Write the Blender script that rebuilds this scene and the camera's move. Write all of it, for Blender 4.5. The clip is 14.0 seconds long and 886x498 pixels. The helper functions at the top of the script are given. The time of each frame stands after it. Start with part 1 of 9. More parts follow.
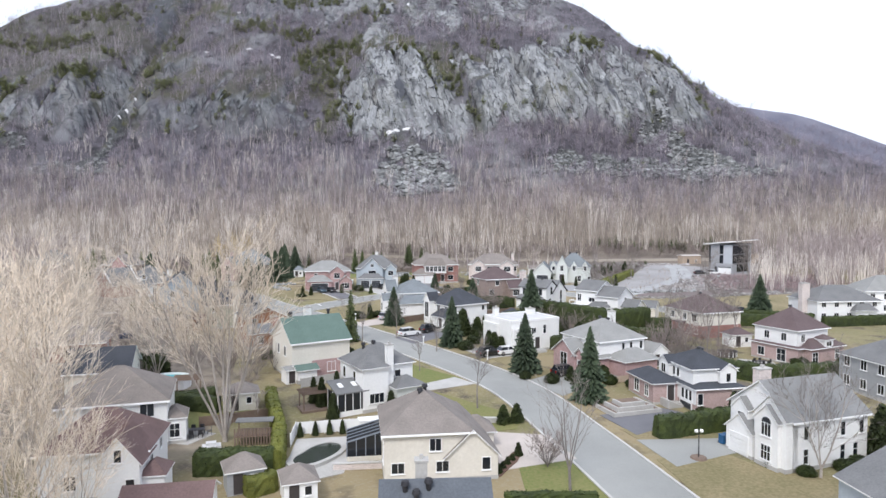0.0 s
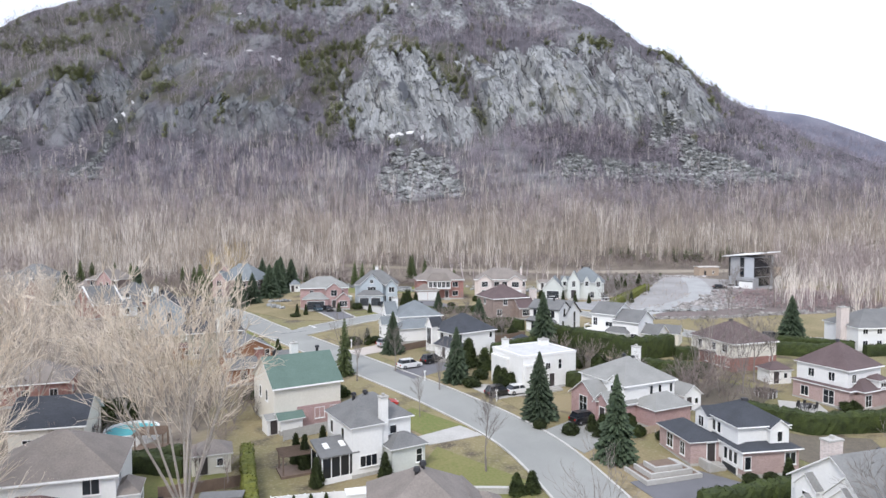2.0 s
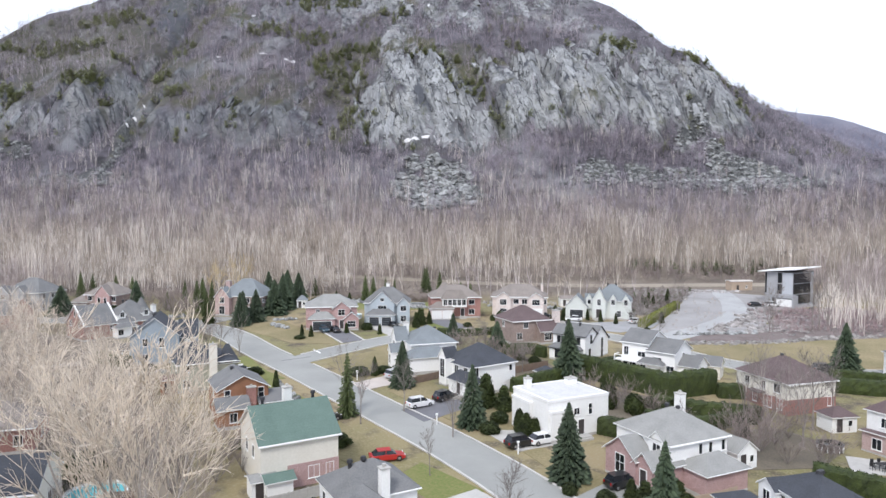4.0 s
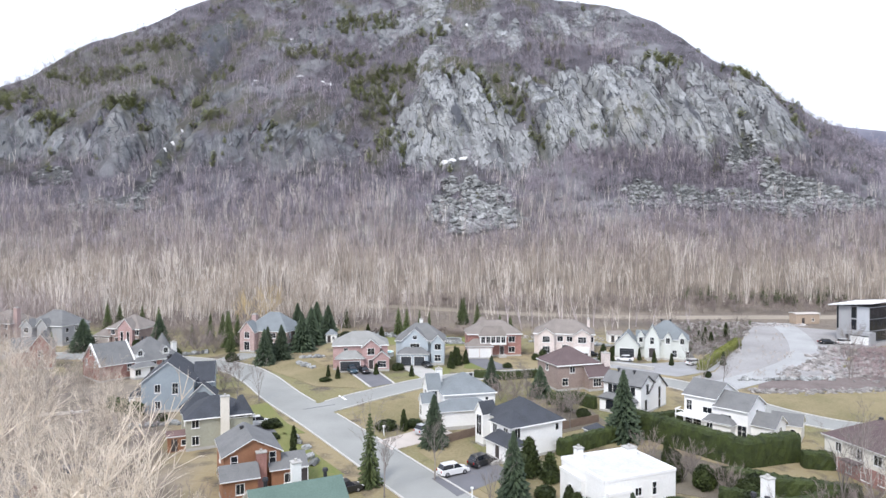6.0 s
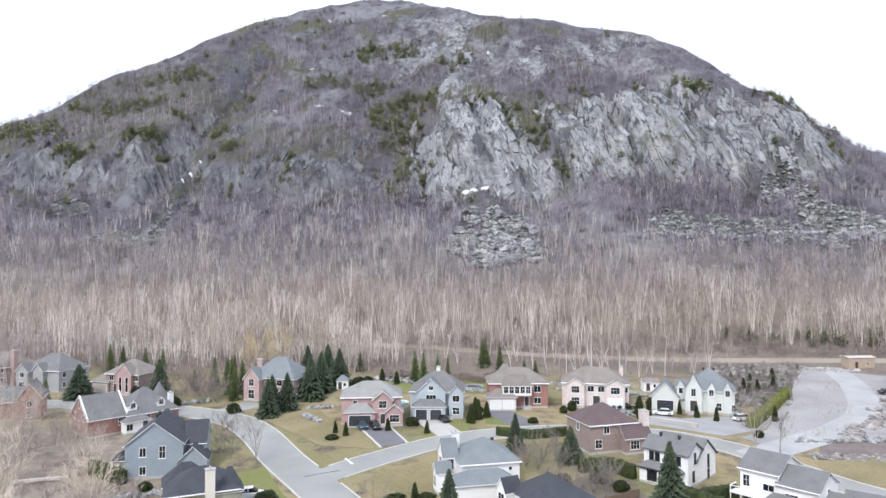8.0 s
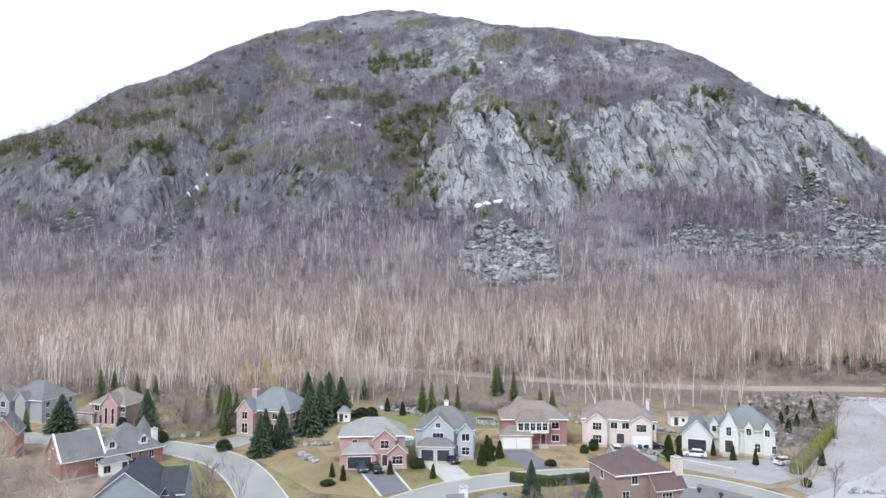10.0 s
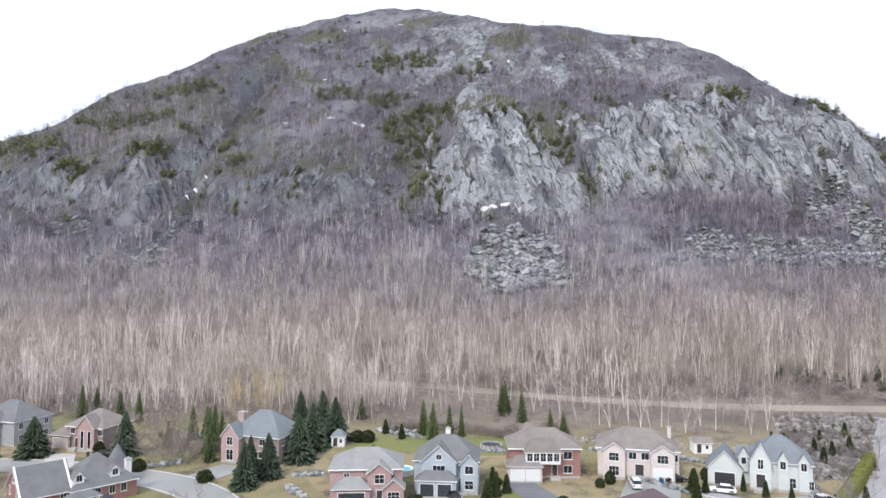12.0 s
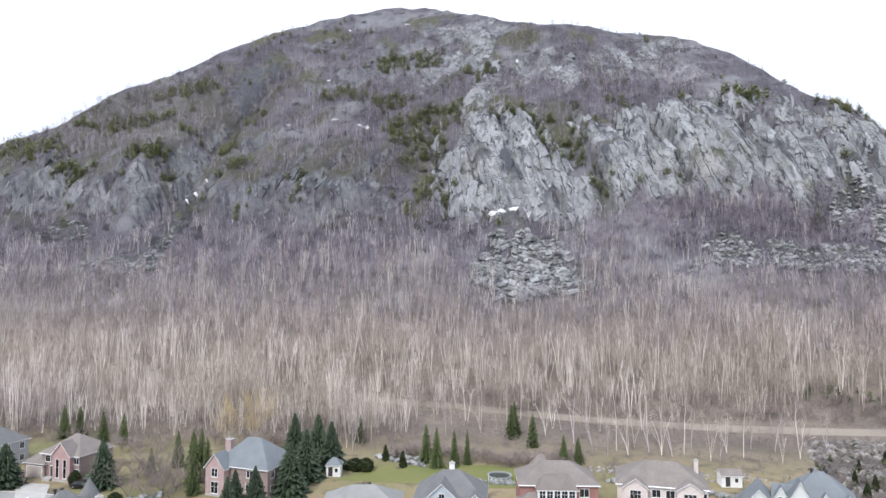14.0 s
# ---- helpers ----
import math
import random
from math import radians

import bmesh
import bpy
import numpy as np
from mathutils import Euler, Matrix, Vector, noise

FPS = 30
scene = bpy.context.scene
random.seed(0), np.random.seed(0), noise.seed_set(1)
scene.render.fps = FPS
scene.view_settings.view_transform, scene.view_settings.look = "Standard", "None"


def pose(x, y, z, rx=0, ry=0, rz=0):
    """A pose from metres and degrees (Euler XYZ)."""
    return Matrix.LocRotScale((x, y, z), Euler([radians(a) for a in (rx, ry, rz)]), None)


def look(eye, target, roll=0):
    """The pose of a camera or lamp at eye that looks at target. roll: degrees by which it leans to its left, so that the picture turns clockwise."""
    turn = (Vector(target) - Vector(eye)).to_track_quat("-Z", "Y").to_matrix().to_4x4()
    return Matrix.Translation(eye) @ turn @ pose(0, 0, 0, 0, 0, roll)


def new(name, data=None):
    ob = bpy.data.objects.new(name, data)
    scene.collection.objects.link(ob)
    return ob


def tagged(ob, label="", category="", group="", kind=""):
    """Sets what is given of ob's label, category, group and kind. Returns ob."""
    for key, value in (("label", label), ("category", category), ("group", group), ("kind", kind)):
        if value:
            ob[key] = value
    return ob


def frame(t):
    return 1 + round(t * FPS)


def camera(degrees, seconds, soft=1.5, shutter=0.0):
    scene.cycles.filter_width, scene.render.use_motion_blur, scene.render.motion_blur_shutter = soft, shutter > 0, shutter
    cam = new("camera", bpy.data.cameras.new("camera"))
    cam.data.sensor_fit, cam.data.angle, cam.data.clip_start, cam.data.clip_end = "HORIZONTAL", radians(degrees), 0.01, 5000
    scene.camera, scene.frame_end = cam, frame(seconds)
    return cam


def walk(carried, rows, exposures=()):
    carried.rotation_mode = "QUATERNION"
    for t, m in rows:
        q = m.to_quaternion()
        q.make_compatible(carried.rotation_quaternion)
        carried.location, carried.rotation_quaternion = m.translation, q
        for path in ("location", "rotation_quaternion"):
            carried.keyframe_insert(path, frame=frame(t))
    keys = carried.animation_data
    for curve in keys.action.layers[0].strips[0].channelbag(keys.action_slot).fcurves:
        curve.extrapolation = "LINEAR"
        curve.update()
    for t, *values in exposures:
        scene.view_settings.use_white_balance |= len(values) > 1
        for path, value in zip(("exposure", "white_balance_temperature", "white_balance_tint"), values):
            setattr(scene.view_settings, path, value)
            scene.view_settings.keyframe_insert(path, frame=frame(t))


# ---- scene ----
cam = camera(68.2, 14.0)
PATH = [
    (0, (0.01, -0.00, 28.30), (0.12, 99.88, 23.51), 0.06),
    (0.5, (0.06, 3.13, 29.20), (-0.03, 103.02, 24.45), 0.07),
    (1, (0.13, 6.24, 30.09), (-0.15, 106.13, 25.36), 0.06),
    (1.5, (0.20, 9.35, 30.97), (-0.30, 109.23, 26.26), 0.05),
    (2, (0.28, 12.45, 31.83), (-0.39, 112.34, 27.12), 0.04),
    (2.5, (0.35, 15.60, 32.67), (-0.47, 115.49, 27.99), 0.07),
    (5, (0.55, 31.47, 36.62), (-5.48, 131.22, 32.90), 0.08),
    (5.5, (0.54, 34.69, 37.41), (-7.06, 134.37, 34.69), 0.02),
    (6, (0.50, 37.95, 38.22), (-8.70, 137.51, 36.58), -0.02),
    (6.5, (0.45, 41.22, 39.03), (-9.85, 140.69, 38.42), -0.02),
    (7, (0.38, 44.48, 39.84), (-10.84, 143.85, 40.23), -0.05),
    (7.5, (0.34, 47.75, 40.69), (-11.63, 147.02, 42.11), -0.08),
    (8, (0.29, 50.98, 41.52), (-12.38, 150.15, 43.96), -0.12),
    (8.5, (0.20, 54.18, 42.31), (-13.18, 153.22, 45.78), -0.06),
    (11, (-0.58, 69.91, 45.95), (-15.80, 168.66, 50.03), -0.07),
    (11.5, (-0.77, 72.99, 46.68), (-16.25, 171.70, 50.74), -0.01),
    (12, (-1.01, 76.02, 47.42), (-16.77, 174.69, 51.54), -0.02),
    (12.5, (-1.27, 79.00, 48.17), (-17.32, 177.62, 52.33), -0.01),
    (13, (-1.53, 81.97, 48.95), (-17.91, 180.53, 53.15), 0.02),
    (13.5, (-1.80, 84.93, 49.74), (-18.46, 183.44, 53.96), 0.05),
    (14, (-2.06, 87.90, 50.54), (-19.04, 186.35, 54.82), 0.01),
]
walk(cam, [(t, look(eye, target, roll)) for t, eye, target, roll in PATH], [(0.0, 0.55), (2.6, 0.57), (5.0, 0.68), (6.0, 0.76), (8.5, 0.73), (11.0, 0.67), (14.0, 0.67)])

# ---------------------------------------------------------------- light
world = bpy.data.worlds.new("sky")
scene.world = world
world.use_nodes = True
wn = world.node_tree
wn.nodes.clear()
w_out = wn.nodes.new("ShaderNodeOutputWorld")
w_bg = wn.nodes.new("ShaderNodeBackground")
w_mix = wn.nodes.new("ShaderNodeMix")
w_mix.data_type = "RGBA"
w_sky = wn.nodes.new("ShaderNodeTexSky")
w_sky.sky_type = "NISHITA"
w_sky.sun_disc = False
w_sky.sun_elevation = radians(42)
w_sky.sun_rotation = radians(199)
w_sky.dust_density = 4.0
w_mul = wn.nodes.new("ShaderNodeVectorMath")
w_mul.operation = "SCALE"
w_mul.inputs["Scale"].default_value = 0.07
wn.links.new(w_sky.outputs[0], w_mul.inputs[0])
w_mix.inputs["Factor"].default_value = 0.88
wn.links.new(w_mul.outputs[0], w_mix.inputs["A"])
w_mix.inputs["B"].default_value = (0.885, 0.963, 1.165, 1)
wn.links.new(w_mix.outputs["Result"], w_bg.inputs["Color"])
w_bg.inputs["Strength"].default_value = 0.93
wn.links.new(w_bg.outputs[0], w_out.inputs["Surface"])

sun = new("sun", bpy.data.lights.new("sun", "SUN"))
sun.data.energy = 1.7
sun.data.angle = radians(14)
sun.data.color = (1.0, 0.97, 0.94)
sun.matrix_world = look((-22, -62, 72), (0, 0, 0))

# ---------------------------------------------------------------- materials
MATS = {}


def mat(name, a, b=None, scale=1.0, rough=0.8, bump=0.0, bscale=None, metal=0.0, spread=0.0, kind="noise", fine=None, stretch=(1, 1, 1)):
    """A surface whose colour wanders from a to b at two scales, with a fine relief. spread: how far each object differs."""
    if name in MATS:
        return MATS[name]
    m = bpy.data.materials.new(name)
    m.use_nodes = True
    nt = m.node_tree
    bs = nt.nodes["Principled BSDF"]
    b = b or tuple(c * 0.8 for c in a)
    geo = nt.nodes.new("ShaderNodeTexCoord")
    mp = nt.nodes.new("ShaderNodeMapping")
    mp.inputs["Scale"].default_value = stretch
    nt.links.new(geo.outputs["Object"], mp.inputs["Vector"])
    big = nt.nodes.new("ShaderNodeTexNoise")
    big.inputs["Scale"].default_value = scale
    big.inputs["Detail"].default_value = 5
    small = nt.nodes.new("ShaderNodeTexNoise")
    small.inputs["Scale"].default_value = fine or scale * 9
    small.inputs["Detail"].default_value = 3
    for n in (big, small):
        nt.links.new(mp.outputs[0], n.inputs["Vector"])
    add = nt.nodes.new("ShaderNodeMath")
    add.operation = "ADD"
    nt.links.new(big.outputs["Fac"], add.inputs[0])
    nt.links.new(small.outputs["Fac"], add.inputs[1])
    ramp = nt.nodes.new("ShaderNodeMapRange")
    ramp.inputs["From Min"].default_value, ramp.inputs["From Max"].default_value = 0.72, 1.28
    nt.links.new(add.outputs[0], ramp.inputs["Value"])
    mix = nt.nodes.new("ShaderNodeMix")
    mix.data_type = "RGBA"
    mix.inputs["A"].default_value, mix.inputs["B"].default_value = (*a, 1), (*b, 1)
    nt.links.new(ramp.outputs[0], mix.inputs["Factor"])
    col = mix.outputs["Result"]
    relief = small.outputs["Fac"]
    if kind in ("siding", "shingle"):
        wave = nt.nodes.new("ShaderNodeTexWave")
        wave.bands_direction = "Z"
        wave.wave_profile = "SAW"
        wave.inputs["Scale"].default_value = 0.314 / (0.16 if kind == "siding" else 0.22)
        wave.inputs["Distortion"].default_value = 0.0 if kind == "siding" else 0.6
        nt.links.new(geo.outputs["Object"], wave.inputs["Vector"])
        relief = wave.outputs["Fac"]
    if kind == "brick":
        br = nt.nodes.new("ShaderNodeTexBrick")
        br.inputs["Scale"].default_value = 1.0
        br.inputs["Brick Width"].default_value, br.inputs["Row Height"].default_value = 0.24, 0.075
        br.inputs["Mortar Size"].default_value = 0.01
        br.inputs["Color1"].default_value, br.inputs["Color2"].default_value = (0.75, 0.75, 0.75, 1), (1.15, 1.15, 1.15, 1)
        br.inputs["Mortar"].default_value = (1.2, 1.25, 1.3, 1)
        sep = nt.nodes.new("ShaderNodeSeparateXYZ")
        com = nt.nodes.new("ShaderNodeCombineXYZ")
        s2 = nt.nodes.new("ShaderNodeMath")
        s2.operation = "ADD"
        nt.links.new(geo.outputs["Object"], sep.inputs[0])
        nt.links.new(sep.outputs[0], s2.inputs[0])
        nt.links.new(sep.outputs[1], s2.inputs[1])
        nt.links.new(s2.outputs[0], com.inputs[0])
        nt.links.new(sep.outputs[2], com.inputs[1])
        nt.links.new(com.outputs[0], br.inputs["Vector"])
        mul = nt.nodes.new("ShaderNodeMix")
        mul.data_type, mul.blend_type = "RGBA", "MULTIPLY"
        mul.inputs["Factor"].default_value = 0.8
        nt.links.new(col, mul.inputs["A"])
        nt.links.new(br.outputs["Color"], mul.inputs["B"])
        col = mul.outputs["Result"]
        relief = br.outputs["Fac"]
    if spread:
        info = nt.nodes.new("ShaderNodeObjectInfo")
        isl = nt.nodes.new("ShaderNodeNewGeometry")
        both = nt.nodes.new("ShaderNodeMath")
        both.operation = "ADD"
        nt.links.new(info.outputs["Random"], both.inputs[0])
        nt.links.new(isl.outputs["Random Per Island"], both.inputs[1])
        rng = nt.nodes.new("ShaderNodeMapRange")
        rng.inputs["From Max"].default_value = 2.0
        rng.inputs["To Min"].default_value, rng.inputs["To Max"].default_value = 1 - spread, 1 + spread
        nt.links.new(both.outputs[0], rng.inputs["Value"])
        hs = nt.nodes.new("ShaderNodeHueSaturation")
        nt.links.new(rng.outputs[0], hs.inputs["Value"])
        nt.links.new(col, hs.inputs["Color"])
        col = hs.outputs["Color"]
    nt.links.new(col, bs.inputs["Base Color"])
    bs.inputs["Roughness"].default_value = rough
    bs.inputs["Metallic"].default_value = metal
    if bump:
        bp = nt.nodes.new("ShaderNodeBump")
        bp.inputs["Strength"].default_value = 0.6
        bp.inputs["Distance"].default_value = bump
        nt.links.new(relief, bp.inputs["Height"])
        nt.links.new(bp.outputs[0], bs.inputs["Normal"])
    MATS[name] = m
    return m


WHITE_SIDING = mat("white_siding", (0.83, 0.83, 0.82), (0.76, 0.76, 0.75), 0.4, 0.6, 0.02, kind="siding")
WHITE_STUCCO = mat("white_stucco", (0.77, 0.77, 0.755), (0.68, 0.68, 0.665), 0.5, 0.9, 0.01)
CREAM = mat("cream_render", (0.68, 0.645, 0.575), (0.60, 0.565, 0.50), 0.4, 0.9, 0.01)
IVORY = mat("ivory_siding", (0.74, 0.71, 0.64), (0.66, 0.63, 0.56), 0.4, 0.7, 0.02, kind="siding")
BLUE_SIDING = mat("blue_grey_siding", (0.3, 0.35, 0.39), (0.25, 0.295, 0.335), 0.4, 0.7, 0.02, kind="siding")
PALE_BLUE = mat("pale_blue_siding", (0.42, 0.47, 0.51), (0.36, 0.41, 0.45), 0.4, 0.7, 0.02, kind="siding")
GREY_SIDING = mat("grey_siding", (0.36, 0.37, 0.38), (0.30, 0.31, 0.32), 0.4, 0.7, 0.02, kind="siding")
OLIVE_SIDING = mat("olive_grey_siding", (0.38, 0.38, 0.31), (0.32, 0.32, 0.26), 0.4, 0.7, 0.02, kind="siding")
RUST_SIDING = mat("rust_brown_cladding", (0.3, 0.145, 0.08), (0.23, 0.11, 0.06), 0.6, 0.75, 0.02, kind="siding")
RED_BRICK = mat("red_brick", (0.34, 0.18, 0.155), (0.26, 0.135, 0.115), 0.6, 0.9, 0.008, kind="brick")
PINK_BRICK = mat("pink_brick", (0.44, 0.30, 0.285), (0.36, 0.235, 0.225), 0.6, 0.9, 0.008, kind="brick")
ROSE_BRICK = mat("rose_grey_brick", (0.45, 0.33, 0.31), (0.37, 0.27, 0.25), 0.6, 0.9, 0.008, kind="brick")
TAUPE_BRICK = mat("taupe_brick", (0.31, 0.24, 0.215), (0.24, 0.185, 0.165), 0.6, 0.9, 0.008, kind="brick")
PALE_STONE = mat("pale_stone_cladding", (0.66, 0.58, 0.54), (0.56, 0.49, 0.46), 0.6, 0.9, 0.01, kind="brick")
CONCRETE = mat("concrete", (0.46, 0.45, 0.43), (0.36, 0.35, 0.33), 0.5, 0.9, 0.01)
GREY_ROOF = mat("grey_shingles", (0.185, 0.187, 0.187), (0.128, 0.13, 0.131), 0.5, 0.95, 0.02, kind="shingle", fine=6)
LIGHT_ROOF = mat("pale_grey_shingles", (0.29, 0.29, 0.278), (0.215, 0.217, 0.209), 0.5, 0.95, 0.02, kind="shingle", fine=6)
DARK_ROOF = mat("charcoal_shingles", (0.06, 0.066, 0.08), (0.04, 0.044, 0.052), 0.5, 0.95, 0.02, kind="shingle", fine=6)
BROWN_ROOF = mat("brown_shingles", (0.25, 0.22, 0.2), (0.175, 0.155, 0.14), 0.5, 0.95, 0.02, kind="shingle", fine=6)
MAUVE_ROOF = mat("mauve_brown_shingles", (0.13, 0.095, 0.095), (0.095, 0.068, 0.07), 0.5, 0.95, 0.02, kind="shingle", fine=6)
GREEN_ROOF = mat("green_shingles", (0.12, 0.178, 0.152), (0.09, 0.138, 0.118), 0.5, 0.95, 0.02, kind="shingle", fine=6)
SLATE_ROOF = mat("blue_grey_shingles", (0.2, 0.222, 0.235), (0.15, 0.168, 0.178), 0.5, 0.95, 0.02, kind="shingle", fine=6)
RUSSET_ROOF = mat("russet_shingles", (0.17, 0.11, 0.105), (0.12, 0.08, 0.075), 0.5, 0.95, 0.02, kind="shingle", fine=6)
ROOF_MEMBRANE = mat("grey_white_roof_membrane", (0.58, 0.58, 0.575), (0.44, 0.44, 0.44), 0.4, 0.9, 0.01)
TRIM = mat("white_trim", (0.82, 0.82, 0.81), (0.76, 0.76, 0.75), 2, 0.5)
BLACK_TRIM = mat("black_trim", (0.03, 0.03, 0.035), (0.02, 0.02, 0.025), 2, 0.5)
GARAGE_WHITE = mat("white_garage_panel", (0.78, 0.78, 0.77), (0.72, 0.72, 0.71), 2, 0.5)
GARAGE_DARK = mat("dark_garage_panel", (0.04, 0.045, 0.055), (0.03, 0.035, 0.04), 2, 0.5)
DOOR_DARK = mat("dark_door_paint", (0.06, 0.05, 0.05), (0.04, 0.035, 0.035), 2, 0.5)
ASPHALT = mat("worn_asphalt", (0.312, 0.316, 0.30), (0.222, 0.226, 0.214), 0.12, 0.9, 0.006, fine=14)
DRIVE_DARK = mat("dark_driveway", (0.16, 0.16, 0.175), (0.12, 0.12, 0.13), 0.3, 0.9, 0.006, fine=14)
PAVER = mat("buff_pavers", (0.5, 0.45, 0.41), (0.42, 0.375, 0.34), 0.4, 0.9, 0.006, fine=6)
KERB = mat("kerb_concrete", (0.52, 0.51, 0.49), (0.42, 0.41, 0.39), 0.6, 0.9)
GRAVEL = mat("grey_gravel", (0.33, 0.332, 0.336), (0.235, 0.235, 0.24), 0.25, 0.95, 0.03, fine=4)
LAWN_DRY = mat("dry_spring_lawn", (0.275, 0.224, 0.13), (0.15, 0.132, 0.06), 0.12, 0.95, 0.03, fine=3)
LAWN_GREEN = mat("green_spring_lawn", (0.115, 0.148, 0.036), (0.205, 0.185, 0.075), 0.07, 0.95, 0.03, fine=3)
HEDGE = mat("cedar_hedge", (0.010, 0.018, 0.003), (0.045, 0.062, 0.010), 0.8, 0.8, spread=0.4)
GARDEN_PINE = mat("garden_conifer_needles", (0.032, 0.05, 0.014), (0.10, 0.128, 0.04), 1.0, 0.8, spread=0.4)
PALE_GREY = mat("pale_grey_green_render", (0.60, 0.625, 0.60), (0.53, 0.555, 0.53), 0.5, 0.9, 0.01)
HEDGE_LIGHT = mat("yellow_green_cedar", (0.06, 0.072, 0.01), (0.135, 0.14, 0.022), 0.8, 0.8, spread=0.4)
DARK_STONE = mat("dark_garden_stone", (0.31, 0.292, 0.275), (0.085, 0.078, 0.072), 0.6, 0.95, 0.05, spread=0.6)
YARD_TWIG = mat("grey_yard_twigs", (0.155, 0.136, 0.125), (0.26, 0.23, 0.21), 1.0, 0.95, spread=0.3)
BARE_SOIL = mat("trodden_soil", (0.335, 0.328, 0.325), (0.235, 0.226, 0.222), 0.12, 0.95, 0.02, fine=2.5)
DRY_GRASS = mat("bleached_grass", (0.31, 0.272, 0.222), (0.22, 0.19, 0.152), 0.1, 0.95, 0.02, fine=2.5)
NEEDLE = mat("spruce_needles", (0.016, 0.031, 0.017), (0.068, 0.096, 0.05), 1.0, 0.8, spread=0.4)
HILL_PINE = mat("hill_pine_needles", (0.21, 0.235, 0.11), (0.34, 0.355, 0.18), 0.06, 0.85, spread=0.4)
BARK = mat("grey_bark", (0.3, 0.265, 0.235), (0.44, 0.4, 0.36), 1.0, 0.95, spread=0.3)
TWIG = mat("pale_twigs", (0.545, 0.467, 0.38), (0.725, 0.632, 0.52), 1.0, 0.95, spread=0.3)
BIRCH = mat("birch_bark", (0.79, 0.73, 0.67), (0.54, 0.49, 0.44), 0.3, 0.95, spread=0.25)
MAPLE = mat("grey_brown_bark", (0.545, 0.474, 0.405), (0.295, 0.249, 0.212), 0.04, 0.95, spread=0.4)
# SCRUBWOOD, SAPLING and DARKWOOD carry some blue distance haze in their mauve
SCRUBWOOD = mat("mauve_grey_twigs", (0.19, 0.168, 0.196), (0.40, 0.358, 0.40), 0.03, 0.95, spread=0.45)
BRUSH = mat("dull_mauve_twigs", (0.175, 0.142, 0.13), (0.30, 0.252, 0.232), 0.05, 0.95, spread=0.4)
SAPLING = mat("pale_mauve_bark", (0.52, 0.46, 0.475), (0.34, 0.295, 0.315), 0.05, 0.95, spread=0.4)
DARKWOOD = mat("dark_mauve_twigs", (0.085, 0.072, 0.086), (0.18, 0.155, 0.172), 0.05, 0.95, spread=0.45)
UPWOOD = mat("mauve_brown_bark", (0.44, 0.376, 0.36), (0.26, 0.22, 0.212), 0.04, 0.95, spread=0.45)
OCHRE = mat("ochre_twigs", (0.56, 0.435, 0.225), (0.45, 0.345, 0.18), 1.0, 0.95, spread=0.3)
CRAG = mat("cliff_stone", (0.36, 0.372, 0.38), (0.165, 0.173, 0.184), 0.07, 0.95, 0.5, spread=0.35, fine=0.9, stretch=(1, 1, 0.3))
DARK_CRAG = mat("slaty_cliff_stone", (0.235, 0.25, 0.265), (0.07, 0.075, 0.084), 0.09, 0.95, 0.5, spread=0.5, fine=0.9, stretch=(1, 1, 0.3))
LOT_STONE = mat("dusty_broken_stone", (0.39, 0.368, 0.355), (0.15, 0.138, 0.133), 0.8, 0.95, 0.05, spread=0.5)
STONE = mat("grey_boulder", (0.38, 0.39, 0.384), (0.08, 0.083, 0.085), 0.6, 0.95, 0.05, spread=0.7)
WOOD = mat("weathered_wood", (0.20, 0.145, 0.11), (0.14, 0.10, 0.08), 1.0, 0.85, 0.01)
PLYWOOD = mat("raw_plywood", (0.44, 0.35, 0.27), (0.36, 0.285, 0.22), 0.8, 0.8)
METAL = mat("dark_metal", (0.06, 0.06, 0.065), (0.04, 0.04, 0.045), 3, 0.45, metal=0.6)
SNOW = mat("old_snow", (0.66, 0.66, 0.66), (0.5, 0.5, 0.51), 0.5, 0.8, 0.05)
RUBBER = mat("black_rubber", (0.02, 0.02, 0.02), (0.03, 0.03, 0.03), 3, 0.85)
WATER = mat("dark_pool_water", (0.04, 0.05, 0.04), (0.03, 0.04, 0.035), 1.0, 0.08)
TURQUOISE = mat("turquoise_pool_liner", (0.10, 0.42, 0.45), (0.08, 0.34, 0.38), 1.0, 0.25)


def glass(name, tint, rough=0.06):
    m = bpy.data.materials.new(name)
    m.use_nodes = True
    bs = m.node_tree.nodes["Principled BSDF"]
    bs.inputs["Base Color"].default_value = (*tint, 1)
    bs.inputs["Roughness"].default_value = rough
    bs.inputs["Specular IOR Level"].default_value = 0.6
    return m


PANE = glass("window_glass", (0.016, 0.019, 0.024))


def paint(name, c):
    m = bpy.data.materials.new(name)
    m.use_nodes = True
    bs = m.node_tree.nodes["Principled BSDF"]
    bs.inputs["Base Color"].default_value = (*c, 1)
    bs.inputs["Roughness"].default_value = 0.3
    bs.inputs["Coat Weight"].default_value = 0.6
    return m


CAR_WHITE, CAR_BLACK, CAR_RED, CAR_SILVER, CAR_TEAL = (paint(n, c) for n, c in (
    ("white_car_paint", (0.75, 0.75, 0.75)), ("black_car_paint", (0.012, 0.013, 0.015)), ("red_car_paint", (0.4, 0.02, 0.02)),
    ("silver_car_paint", (0.42, 0.43, 0.45)), ("dark_blue_car_paint", (0.03, 0.06, 0.08))))

# ---------------------------------------------------------------- ground and mountain
SLOPE = 0.0354


def gz(x, y):
    """Height of the ground under the village."""
    return SLOPE * y


